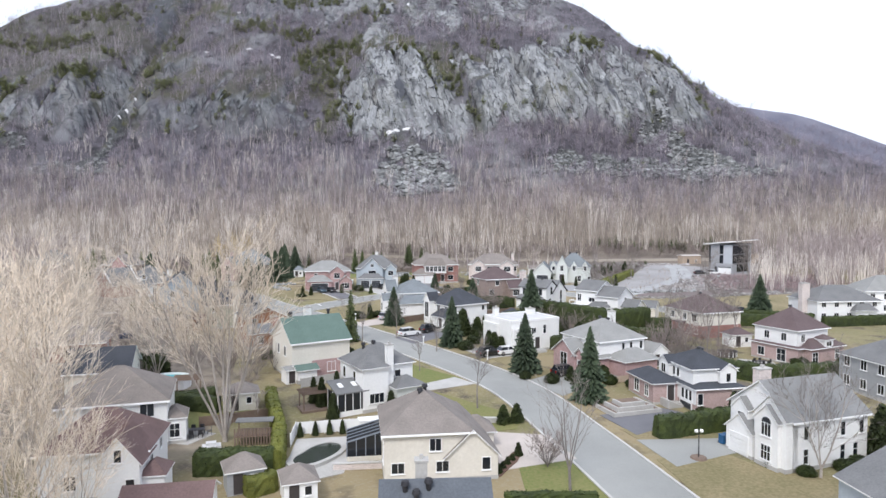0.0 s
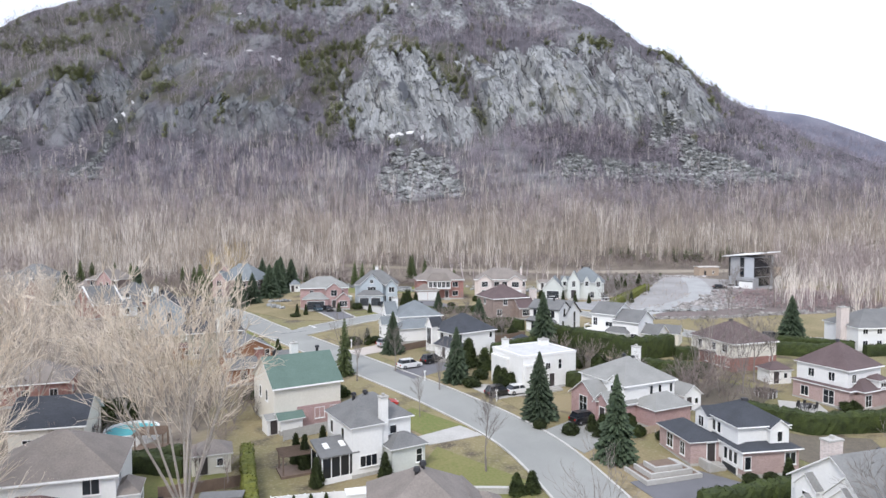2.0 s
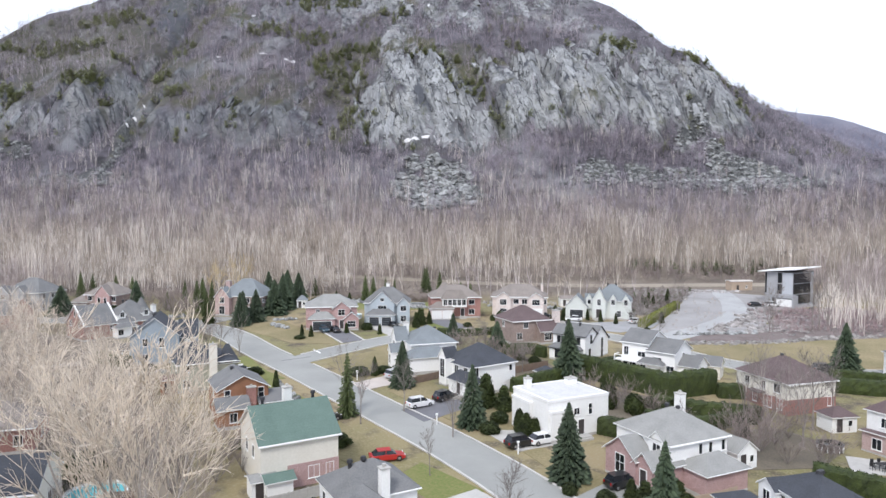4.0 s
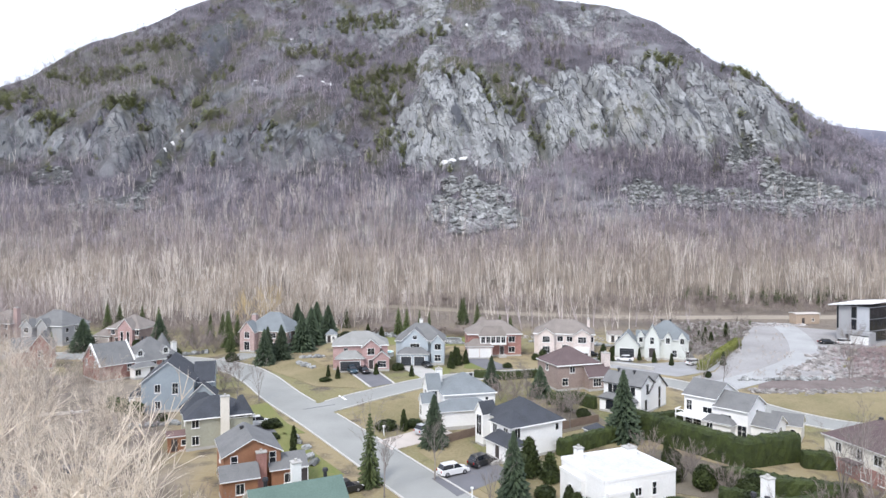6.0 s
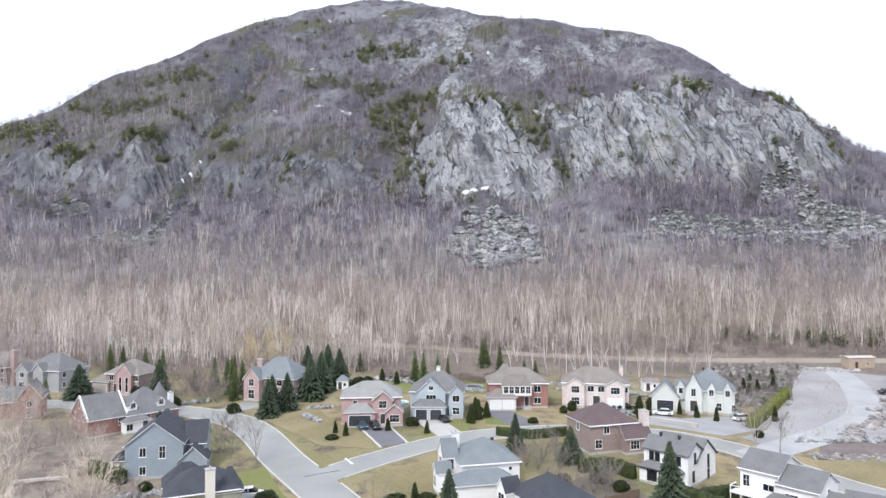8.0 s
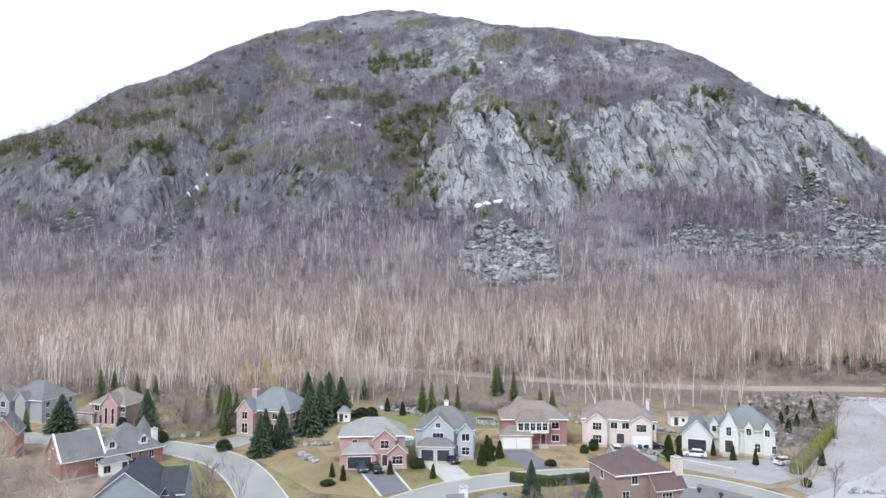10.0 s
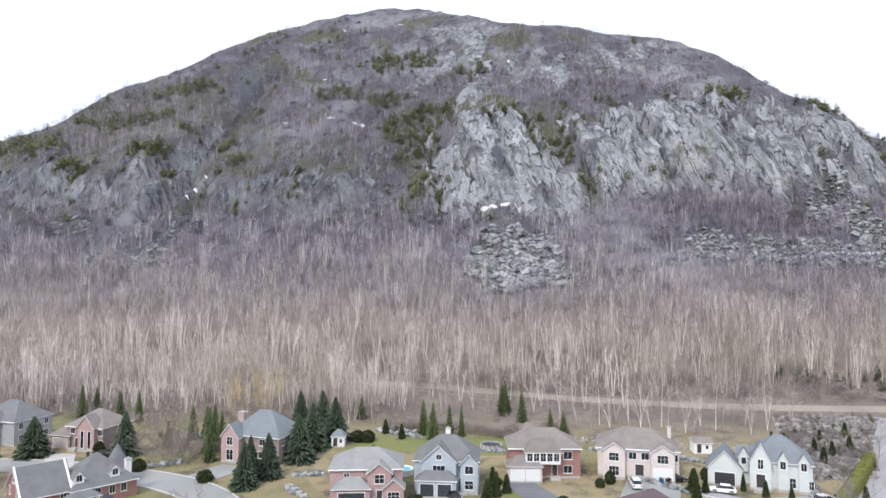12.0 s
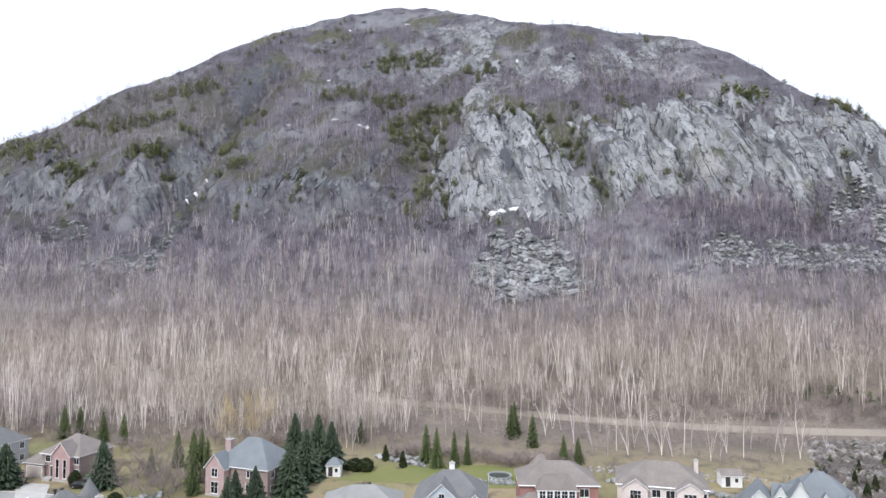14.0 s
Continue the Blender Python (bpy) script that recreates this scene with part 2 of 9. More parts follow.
RIDGE_X = (-700, -480, -387, -358, -346, -316, -285, -251, -205, -158, -124, -67, -16, 28, 87, 118, 148, 180, 214, 250, 290, 420)
RIDGE_Z = (70, 105, 143, 160, 196, 219, 247, 280, 300, 311, 306, 284, 262, 251, 231, 212, 181, 145, 112, 79, 52, 40)


def fbm(x, y, seed, octaves=4, ridged=False):
    """Smooth value noise on arrays; about -1 to 1."""
    rs = np.random.RandomState(seed)
    tot, amp, norm = 0, 1.0, 0.0
    for _ in range(octaves):
        tab = rs.rand(257, 257) * 2 - 1
        ix, iy = np.floor(x).astype(int), np.floor(y).astype(int)
        fx, fy = x - ix, y - iy
        fx, fy = fx * fx * (3 - 2 * fx), fy * fy * (3 - 2 * fy)
        a, b = tab[ix % 256, iy % 256], tab[(ix + 1) % 256, iy % 256]
        c, d = tab[ix % 256, (iy + 1) % 256], tab[(ix + 1) % 256, (iy + 1) % 256]
        v = (a * (1 - fx) + b * fx) * (1 - fy) + (c * (1 - fx) + d * fx) * fy
        if ridged:
            v = 1 - 2 * np.abs(v) ** 0.7
        tot, norm = tot + amp * v, norm + amp
        x, y, amp = x * 2.03 + 17.1, y * 2.03 + 5.7, amp * 0.5
    return tot / norm


def bump01(x, a, b, soft):
    """1 between a and b, falling to 0 over soft on both sides."""
    return np.clip((x - a) / soft + 0.5, 0, 1) * np.clip((b - x) / soft + 0.5, 0, 1)


def step01(x, a, b):
    s = np.clip((x - a) / (b - a), 0, 1)
    return s * s * (3 - 2 * s)


CLEFTS = ((40, 455, 2.4, 8), (61, 450, 3.2, 17), (81, 455, 2.2, 8), (99, 455, 2.8, 15), (114, 452, 1.8, 9), (133, 450, 2.6, 12), (150, 448, 3.4, 12), (181, 450, 3, 9), (18, 455, 3.0, 12), (-8, 458, 2.2, 8), (-26, 456, 2.0, 7), (-48, 455, 2.0, 8), (-66, 450, 2.4, 8),
          (-112, 438, 2.2, 7), (-135, 438, 2.2, 7), (-160, 438, 2.6, 8), (-200, 452, 5, 14), (-216, 480, 5, 12), (-247, 444, 4, 11), (-268, 446, 3, 9), (-296, 446, 3, 8), (-322, 446, 3, 7))


def clefts(x, y, warp):
    """Depth of the dark clefts that lean across the faces; west of the great slab they lean the other way."""
    deep = 0
    for cx, cy, wide, d in CLEFTS:
        line = (x - cx + (0.4 if cx > -70 else -0.5) * (y - cy) + 0.3 * warp) / wide
        deep = deep + d * np.exp(-line * line) * step01(y, 426, 436) * (1 - step01(y, cy + 14, cy + 40))
    return deep


def terrain(x, y):
    x, y = np.asarray(x, float), np.asarray(y, float)
    low = np.interp(y, (-2000, 0, 270, 300, 345, 365, 400), (-20, 0, 9.5, 15, 30, 41, 58))
    side = np.interp(x, (120, 230), (1, 0.55))
    face = low + side * np.clip(y - 400, 0, 100) + np.interp(x, (120, 230), (0.8, 0.5)) * np.clip(y - 500, 0, None)
    # the cliff on the east side stands out from the slope, the slab west of it drops to a ledge
    cliff = bump01(x, 34, 175, 24)
    wob = 6 * fbm(x / 34, x * 0, 5)
    face = face + cliff * (20 * step01(y + wob, 430, 447) - 20 * step01(y, 458, 540))
    slab = bump01(x, -64, 30, 20)
    face = face + slab * (-10 * step01(y, 395, 425) + 22 * step01(y + wob, 428, 452) - 12 * step01(y, 470, 540))
    west = bump01(x, -205, -95, 24)
    face = face + west * (-6 * step01(y, 395, 415) + 16 * step01(y + wob, 424, 438) - 10 * step01(y, 445, 490))
    far_west = bump01(x, -420, -235, 40)
    face = face + far_west * (14 * step01(y + wob, 428, 446) - 14 * step01(y, 450, 500))
    # gullies
    gully = np.exp(-(((x + 224 - 0.12 * (y - 482)) / 10) ** 2)) * step01(y, 405, 445) * (1 - step01(y, 500, 620))
    face = face - 19 * gully
    gully = np.exp(-(((x - 48 - 0.1 * (y - 430)) / 5) ** 2)) * step01(y, 428, 438) * (1 - step01(y, 460, 510))
    face = face - 9 * gully
    up = step01(y, 398, 425)
    warp = 9 * fbm(x / 45, y / 45, 3)
    ribs = fbm((x + warp) / 30, y / 110, 7, 2, True)
    fins = fbm((x + 0.8 * warp + 0.55 * y) / 15, y / 60, 17, 2, True)
    face = face - clefts(x, y, warp)
    blocks = fbm((x + 0.3 * y) / 8, y / 9, 19, 3)
    blocks = np.round(blocks * 3) / 3 * 0.7 + blocks * 0.3
    face = face + up * (3.2 * ribs + 1.6 * fins + 1.8 * blocks) + step01(y, 300, 400) * 3.0 * fbm(x / 38, y / 38, 9, 5)
    crest = np.interp(x, RIDGE_X, RIDGE_Z) + 2.5 * fbm(x / 22, y / 60, 12, 4)
    k = 7.0
    h = np.clip(0.5 + 0.5 * (crest - face) / k, 0, 1)
    z = crest * (1 - h) + face * h - k * h * (1 - h)
    z = np.where(y < 330, face, z)
    # the next hill, farther east
    hill = np.interp(x - 0.12 * (y - 1000), (330, 400, 437, 520, 600, 677, 800, 1000, 1300), (20, 120, 196, 186, 160, 130, 95, 60, 40))
    z = np.maximum(z, np.where(y > 600, hill * step01(y, 640, 1000) + 3 * fbm(x / 60, y / 60, 21), 0))
    # unevenness of yards and woods
    return z + 0.25 * fbm(x / 30, y / 30, 31) * step01(y, 215, 235) * (1 - step01(y, 300, 320))


def mesh_np(name, verts, faces, material=None, smooth=False):
    """A mesh from arrays: verts (n, 3), faces (m, 3) or (m, 4)."""
    verts, faces = np.asarray(verts, np.float32), np.asarray(faces, np.int32)
    me = bpy.data.meshes.new(name)
    n, k = faces.shape
    me.vertices.add(len(verts))
    me.vertices.foreach_set("co", verts.ravel())
    me.loops.add(n * k)
    me.loops.foreach_set("vertex_index", faces.ravel())
    me.polygons.add(n)
    me.polygons.foreach_set("loop_start", np.arange(n, dtype=np.int32) * k)
    me.polygons.foreach_set("loop_total", np.full(n, k, np.int32))
    me.polygons.foreach_set("use_smooth", np.full(n, smooth, bool))
    if material:
        me.materials.append(material)
    me.update()
    return me


def grid_axis(stops):
    out = []
    for (a, d), (b, _) in zip(stops, stops[1:]):
        out += list(np.arange(a, b, d))
    return np.array(out + [stops[-1][0]])


gx = grid_axis(((-2400, 200), (-800, 40), (-480, 8), (-400, 2.2), (-110, 1.4), (200, 2.2), (260, 8), (480, 30), (1000, 100), (2400, 200)))
gy = grid_axis(((-900, 60), (0, 6), (260, 3), (390, 1.3), (505, 2.5), (720, 30), (1400, 100), (2600, 100)))
GX, GY = np.meshgrid(gx, gy)
GZ = terrain(GX, GY)
nx, ny = len(gx), len(gy)
ids = np.arange(nx * ny).reshape(ny, nx)
quads = np.stack([ids[:-1, :-1], ids[:-1, 1:], ids[1:, 1:], ids[1:, :-1]], -1).reshape(-1, 4)
ground_mesh = mesh_np("ground", np.stack([GX, GY, GZ], -1).reshape(-1, 3), quads, None, True)

# how much of each surface covers the ground: bare rock, loose rock, moss and low evergreens
n1 = fbm(GX / 26, GY / 26, 41, 5)
n2 = fbm(GX / 9, GY / 20, 43, 5)
SX = np.gradient(GZ, gx, axis=1)
SY = np.gradient(GZ, gy, axis=0)
STEEP = np.hypot(SX, SY)
n3 = fbm(GX / 4.5, GY / 6, 47, 3)


def zone(cx, cy, rx, ry, ragged=0.7, tilt=0.0):
    """A patch with a ragged outline."""
    u, v = GX - cx + 14 * n1, GY - cy + 10 * n1 - tilt * (GX - cx)
    return step01(1.0 - np.hypot(u / rx, v / ry) + ragged * n2 + 0.25 * n3, -0.1, 0.3)


rock = step01(STEEP + 0.5 * n2 + 0.3 * n3, 1.35, 1.9) * step01(GY + 6 * n1, 422, 434) * 0.9
for q in ((-66, 448, 12, 10, 0.5), (-42, 455, 22, 26, 0.5), (-20, 458, 22, 28, 0.5), (2, 446, 18, 14, 0.6), (30, 454, 22, 20, 0.6), (60, 456, 28, 24, 0.6), (95, 454, 30, 26, 0.5), (125, 452, 28, 24, 0.5), (155, 450, 26, 22, 0.6), (186, 456, 20, 18, 0.7),
          (-120, 435, 18, 7, 0.5), (-178, 431, 18, 7, 0.7), (-310, 442, 20, 10, 0.8), (-254, 440, 16, 12, 0.8), (-231, 469, 12, 14, 0.7), (-222, 450, 9, 14, 0.7),
          (-232, 556, 18, 40, 0.7), (-190, 612, 24, 12, 0.9), (-138, 555, 26, 22, 1.0), (-160, 538, 18, 10, 1.0), (-125, 590, 18, 16, 1.0), (-52, 580, 12, 50, 0.6), (-46, 530, 14, 36, 0.6), (-20, 545, 20, 30, 1.1), (8, 530, 16, 26, 1.0), (54, 560, 30, 20, 1.1), (80, 530, 24, 18, 1.1), (-80, 620, 40, 20, 1.2), (-95, 560, 24, 30, 1.2)):
    rock = np.maximum(rock, zone(*q) * (1.0 if q[1] < 500 else 0.85))
rock = rock * step01(GY + 8 * n1 + 4 * n2 - np.interp(GX, (0, 22, 120, 165), (0, 7, 5, 0)), 420, 432)
rock = rock * (1 - step01(GX + 5 * n1, 170, 188))
rock = rock * np.interp(GX, (-95, -62), (0.82, 1.0))
# a ramp of scrub and pines runs down between the great slab and the eastern wall
rock = rock * (1 - 0.9 * np.exp(-(((GX - 6 + 0.75 * (GY - 460)) / 6) ** 2)) * bump01(GY, 438, 494, 8))
ledge = step01(fbm(GX / 14, GY / 5, 53, 4), 0.18, 0.45)
rock = rock * (1 - 0.75 * ledge)
talus = zone(-26, 398, 25, 23, 0.8)
for q in ((-28, 420, 14, 9, 0.7), (-8, 376, 20, 8, 0.9), (10, 382, 12, 6, 0.9), (76, 400, 18, 11, 1.0), (104, 402, 22, 11, 1.0), (136, 396, 26, 12, 0.9), (137, 427, 10, 10, 0.7), (148, 415, 16, 13, 0.7), (160, 403, 24, 15, 0.7), (180, 393, 20, 10, 0.8), (-284, 416, 20, 6, 0.8), (-226, 394, 22, 9, 0.8), (-218, 427, 5, 20, 0.5, -0.8)):
    talus = np.maximum(talus, zone(*q))
moss = step01(n1 + 0.5 * n2, 0.15, 0.5) * step01(GY, 415, 440)
for q in ((-300, 500, 110, 70, 0.9), (-200, 460, 40, 30, 0.9), (-125, 452, 40, 18, 0.9), (-76, 466, 16, 40, 0.8), (0, 470, 18, 26, 0.9)):
    moss = np.maximum(moss, 0.55 * zone(*q))
dark = np.maximum(zone(-232, 560, 22, 44, 0.6), 0.55 * step01(-GX, 84, 110) * (0.6 + 0.8 * n1))
# "far" marks the farther hill, where distance haze is put into the ground colour
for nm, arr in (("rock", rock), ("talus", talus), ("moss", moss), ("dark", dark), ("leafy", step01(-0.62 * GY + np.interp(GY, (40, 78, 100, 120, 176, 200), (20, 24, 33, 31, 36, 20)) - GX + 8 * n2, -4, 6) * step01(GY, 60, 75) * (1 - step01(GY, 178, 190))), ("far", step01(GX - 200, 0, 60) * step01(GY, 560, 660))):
    at = ground_mesh.attributes.new(nm, "FLOAT", "POINT")
    at.data.foreach_set("value", np.clip(arr, 0, 1).astype(np.float32).ravel())


def ground_material():
    m = bpy.data.materials.new("ground")
    m.use_nodes = True
    nt = m.node_tree
    bs = nt.nodes["Principled BSDF"]
    pos = nt.nodes.new("ShaderNodeNewGeometry").outputs["Position"]

    def noise_of(scale, stretch=(1, 1, 1), detail=6):
        mp = nt.nodes.new("ShaderNodeMapping")
        mp.inputs["Scale"].default_value = stretch
        nt.links.new(pos, mp.inputs["Vector"])
        n = nt.nodes.new("ShaderNodeTexNoise")
        n.inputs["Scale"].default_value, n.inputs["Detail"].default_value = scale, detail
        nt.links.new(mp.outputs[0], n.inputs["Vector"])
        return n.outputs["Fac"]

    def mix(fac, a, b, lo=None, hi=None):
        if lo is not None:
            r = nt.nodes.new("ShaderNodeMapRange")
            r.inputs["From Min"].default_value, r.inputs["From Max"].default_value = lo, hi
            nt.links.new(fac, r.inputs["Value"])
            fac = r.outputs[0]
        x = nt.nodes.new("ShaderNodeMix")
        x.data_type = "RGBA"
        nt.links.new(fac, x.inputs["Factor"])
        for key, v in (("A", a), ("B", b)):
            if isinstance(v, tuple):
                x.inputs[key].default_value = (*v, 1)
            else:
                nt.links.new(v, x.inputs[key])
        return x.outputs["Result"]

    def attr(name):
        a = nt.nodes.new("ShaderNodeAttribute")
        a.attribute_name = name
        return a.outputs["Fac"]

    litter = mix(noise_of(0.08), (0.13, 0.108, 0.09), (0.22, 0.185, 0.148), 0.35, 0.65)
    litter = mix(noise_of(0.9), litter, (0.09, 0.075, 0.065), 0.48, 0.75)
    turf = mix(noise_of(0.035), (0.26, 0.208, 0.118), (0.14, 0.142, 0.052), 0.42, 0.66)
    turf = mix(noise_of(0.25, (1, 1, 1), 8), turf, (0.08, 0.064, 0.046), 0.5, 0.68)
    turf = mix(noise_of(3.0), turf, (0.28, 0.24, 0.16), 0.5, 0.75)
    turf = mix(attr("leafy"), turf, mix(noise_of(0.3), (0.14, 0.117, 0.094), (0.28, 0.238, 0.19), 0.35, 0.65))
    # upland colour is shifted bluer to take in the distance haze
    upland = mix(noise_of(0.06), (0.06, 0.056, 0.068), (0.118, 0.108, 0.127), 0.35, 0.65)
    upland = mix(noise_of(0.5), upland, (0.04, 0.036, 0.036), 0.48, 0.78)
    high = nt.nodes.new("ShaderNodeSeparateXYZ")
    nt.links.new(pos, high.inputs[0])
    litter = mix(high.outputs[1], turf, litter, 235.0, 262.0)
    upland = mix(noise_of(0.022, (1, 1, 1), 9), upland, (0.165, 0.168, 0.178), 0.54, 0.66)
    upland = mix(noise_of(0.11, (1, 0.7, 1.6), 7), upland, (0.028, 0.027, 0.031), 0.54, 0.66)
    litter = mix(high.outputs[2], litter, upland, 22.0, 60.0)
    warp = nt.nodes.new("ShaderNodeTexNoise")
    warp.inputs["Scale"].default_value, warp.inputs["Detail"].default_value = 0.12, 4
    nt.links.new(pos, warp.inputs["Vector"])
    bent = nt.nodes.new("ShaderNodeVectorMath")
    bent.operation = "MULTIPLY_ADD"
    nt.links.new(warp.outputs["Color"], bent.inputs[0])
    bent.inputs[1].default_value = (5, 3, 5)
    nt.links.new(pos, bent.inputs[2])

    # rock: tall leaning slabs, streaked, split by thin dark joints
    lean = nt.nodes.new("ShaderNodeVectorMath")
    lean.operation = "DOT_PRODUCT"
    nt.links.new(bent.outputs[0], lean.inputs[0])
    lean.inputs[1].default_value = (1.0, 0.0, 0.3)
    split = nt.nodes.new("ShaderNodeSeparateXYZ")
    nt.links.new(bent.outputs[0], split.inputs[0])
    along = nt.nodes.new("ShaderNodeCombineXYZ")
    nt.links.new(lean.outputs["Value"], along.inputs[0])
    nt.links.new(split.outputs[1], along.inputs[1])
    nt.links.new(split.outputs[2], along.inputs[2])

    def streak(scale, stretch, detail=6):
        mp = nt.nodes.new("ShaderNodeMapping")
        mp.inputs["Scale"].default_value = stretch
        nt.links.new(along.outputs[0], mp.inputs["Vector"])
        n = nt.nodes.new("ShaderNodeTexNoise")
        n.inputs["Scale"].default_value, n.inputs["Detail"].default_value = scale, detail
        nt.links.new(mp.outputs[0], n.inputs["Vector"])
        return n.outputs["Fac"]

    def joint(fac):
        a = nt.nodes.new("ShaderNodeMath")
        a.operation = "SUBTRACT"
        nt.links.new(fac, a.inputs[0])
        a.inputs[1].default_value = 0.5
        b = nt.nodes.new("ShaderNodeMath")
        b.operation = "ABSOLUTE"
        nt.links.new(a.outputs[0], b.inputs[0])
        return b.outputs[0]

    slabs = streak(0.13, (1.0, 0.5, 0.2), 8)
    grit = streak(0.45, (1.0, 0.6, 0.3), 9)
    stone = mix(slabs, (0.17, 0.178, 0.187), (0.32, 0.332, 0.338), 0.38, 0.62)
    stone = mix(grit, stone, (0.15, 0.157, 0.16), 0.50, 0.6)
    stone = mix(streak(0.05, (1.0, 1.0, 0.4)), stone, (0.31, 0.31, 0.295), 0.56, 0.72)
    stone = mix(streak(0.07, (1.2, 1.0, 0.3)), stone, (0.07, 0.075, 0.088), 0.56, 0.64)
    stone = mix(joint(streak(0.2, (0.5, 0.6, 1.1), 4)), (0.05, 0.053, 0.06), stone, 0.0, 0.016)
    stone = mix(joint(streak(0.12, (1.3, 0.5, 0.16), 5)), (0.025, 0.027, 0.032), stone, 0.004, 0.022)
    lichen = mix(noise_of(0.14), stone, (0.10, 0.105, 0.065), 0.58, 0.7)
    stone = mix(noise_of(1.2), stone, lichen, 0.4, 0.6)
    stone = mix(attr("dark"), stone, (0.06, 0.066, 0.085))
    # ground under the talus, darkened to paint the shade in gaps between blocks
    loose = mix(noise_of(1.6), (0.03, 0.032, 0.034), (0.14, 0.145, 0.145), 0.42, 0.68)
    loose = mix(noise_of(0.12), loose, (0.09, 0.092, 0.05), 0.6, 0.72)
    soil = mix(attr("moss"), litter, mix(noise_of(0.4), (0.045, 0.05, 0.026), (0.085, 0.078, 0.05), 0.4, 0.6))
    col = mix(attr("rock"), soil, stone)
    col = mix(attr("talus"), col, loose)
    # pale blue of distance haze, painted into the farther hill's ground
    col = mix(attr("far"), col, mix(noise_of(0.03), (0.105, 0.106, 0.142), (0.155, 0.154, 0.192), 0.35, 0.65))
    nt.links.new(col, bs.inputs["Base Color"])
    bs.inputs["Roughness"].default_value = 0.95
    bp = nt.nodes.new("ShaderNodeBump")
    bp.inputs["Strength"].default_value, bp.inputs["Distance"].default_value = 1.0, 6.0
    h = nt.nodes.new("ShaderNodeMath")
    h.operation = "MULTIPLY"
    nt.links.new(slabs, h.inputs[0])
    both = nt.nodes.new("ShaderNodeMath")
    both.operation = "MAXIMUM"
    nt.links.new(attr("rock"), both.inputs[0])
    nt.links.new(attr("talus"), both.inputs[1])
    nt.links.new(both.outputs[0], h.inputs[1])
    nt.links.new(h.outputs[0], bp.inputs["Height"])
    nt.links.new(bp.outputs[0], bs.inputs["Normal"])
    return m


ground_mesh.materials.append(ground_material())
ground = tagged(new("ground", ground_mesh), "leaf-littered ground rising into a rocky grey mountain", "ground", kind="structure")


def slab_of(name, pts, material, top=0.05, thick=0.3, label="", category="", parent=None):
    """A flat layer on the village ground with the outline pts, its top that much above the ground."""
    bm = bmesh.new()
    vs = [bm.verts.new((x, y, gz(x, y) + top)) for x, y in pts]
    f = bm.faces.new(vs)
    if f.normal.z < 0:
        bmesh.ops.reverse_faces(bm, faces=[f])
    bmesh.ops.triangulate(bm, faces=bm.faces[:])
    ext = bmesh.ops.extrude_face_region(bm, geom=bm.faces[:])
    bmesh.ops.translate(bm, vec=(0, 0, -thick), verts=[v for v in ext["geom"] if isinstance(v, bmesh.types.BMVert)])
    bmesh.ops.recalc_face_normals(bm, faces=bm.faces[:])
    me = bpy.data.meshes.new(name)
    bm.to_mesh(me)
    bm.free()
    me.materials.append(material)
    ob = new(name, me)
    if parent:
        ob.parent = parent
    else:
        tagged(ob, label, category or name, kind="structure")
    return ob


def smooth_line(pts, n=8):
    """Catmull-Rom through pts."""
    p = [Vector(q) for q in pts]
    p = [2 * p[0] - p[1]] + p + [2 * p[-1] - p[-2]]
    out = []
    for a, b, c, d in zip(p, p[1:], p[2:], p[3:]):
        for k in range(n):
            t = k / n
            out.append(0.5 * (2 * b + (c - a) * t + (2 * a - 5 * b + 4 * c - d) * t * t + (3 * b - a - 3 * c + d) * t**3))
    return [tuple(v) for v in out + [p[-2]]]


def ribbon(name, line, width, material, top, thick, label="", category="", kind="structure", zf=gz):
    """A strip of that width along a line on the ground."""
    L = [Vector((*q, 0)) for q in line]
    bm = bmesh.new()
    rows = []
    for i, q in enumerate(L):
        d = (L[min(i + 1, len(L) - 1)] - L[max(i - 1, 0)]).normalized()
        s = Vector((-d.y, d.x, 0)) * width / 2
        a, b = q + s, q - s
        rows.append([bm.verts.new((v.x, v.y, zf(v.x, v.y) + h)) for v, h in ((a, top - thick), (a, top), (b, top), (b, top - thick))])
    for r, t in zip(rows, rows[1:]):
        for k in range(4):
            bm.faces.new((r[k], r[(k + 1) % 4], t[(k + 1) % 4], t[k]))
    bm.faces.new(rows[0])
    bm.faces.new(rows[-1][::-1])
    bmesh.ops.recalc_face_normals(bm, faces=bm.faces[:])
    me = bpy.data.meshes.new(name)
    bm.to_mesh(me)
    bm.free()
    me.materials.append(material)
    return tagged(new(name, me), label, category or name, kind=kind)


MAIN = smooth_line([(34, 5), (26, 35), (20.3, 58), (16, 76), (10.5, 95), (0, 112), (-14, 130), (-31.5, 152), (-44, 167), (-56, 183), (-66, 192), (-80, 197.5), (-105, 201), (-140, 199)])
BRANCH = smooth_line([(-34, 160), (-26, 170.5), (-14, 183), (0, 189.5), (14, 192), (28, 190.0), (38.5, 183), (45, 173.5), (53, 162), (64, 155), (90, 152), (140, 150)])
ribbon("road", MAIN, 7.8, ASPHALT, 0.04, 0.3, "worn pale grey asphalt street", "road")
ribbon("road", BRANCH, 6.6, ASPHALT, 0.036, 0.3, "worn pale grey asphalt side street", "road")


def side_line(line, off):
    L = [Vector((*q, 0)) for q in line]
    out = []
    for i, q in enumerate(L):
        d = (L[min(i + 1, len(L) - 1)] - L[max(i - 1, 0)]).normalized()
        out.append((q.x - d.y * off, q.y + d.x * off))
    return out


def near_line(q, line, r):
    return any((q[0] - a) ** 2 + (q[1] - b) ** 2 < r * r for a, b in line)


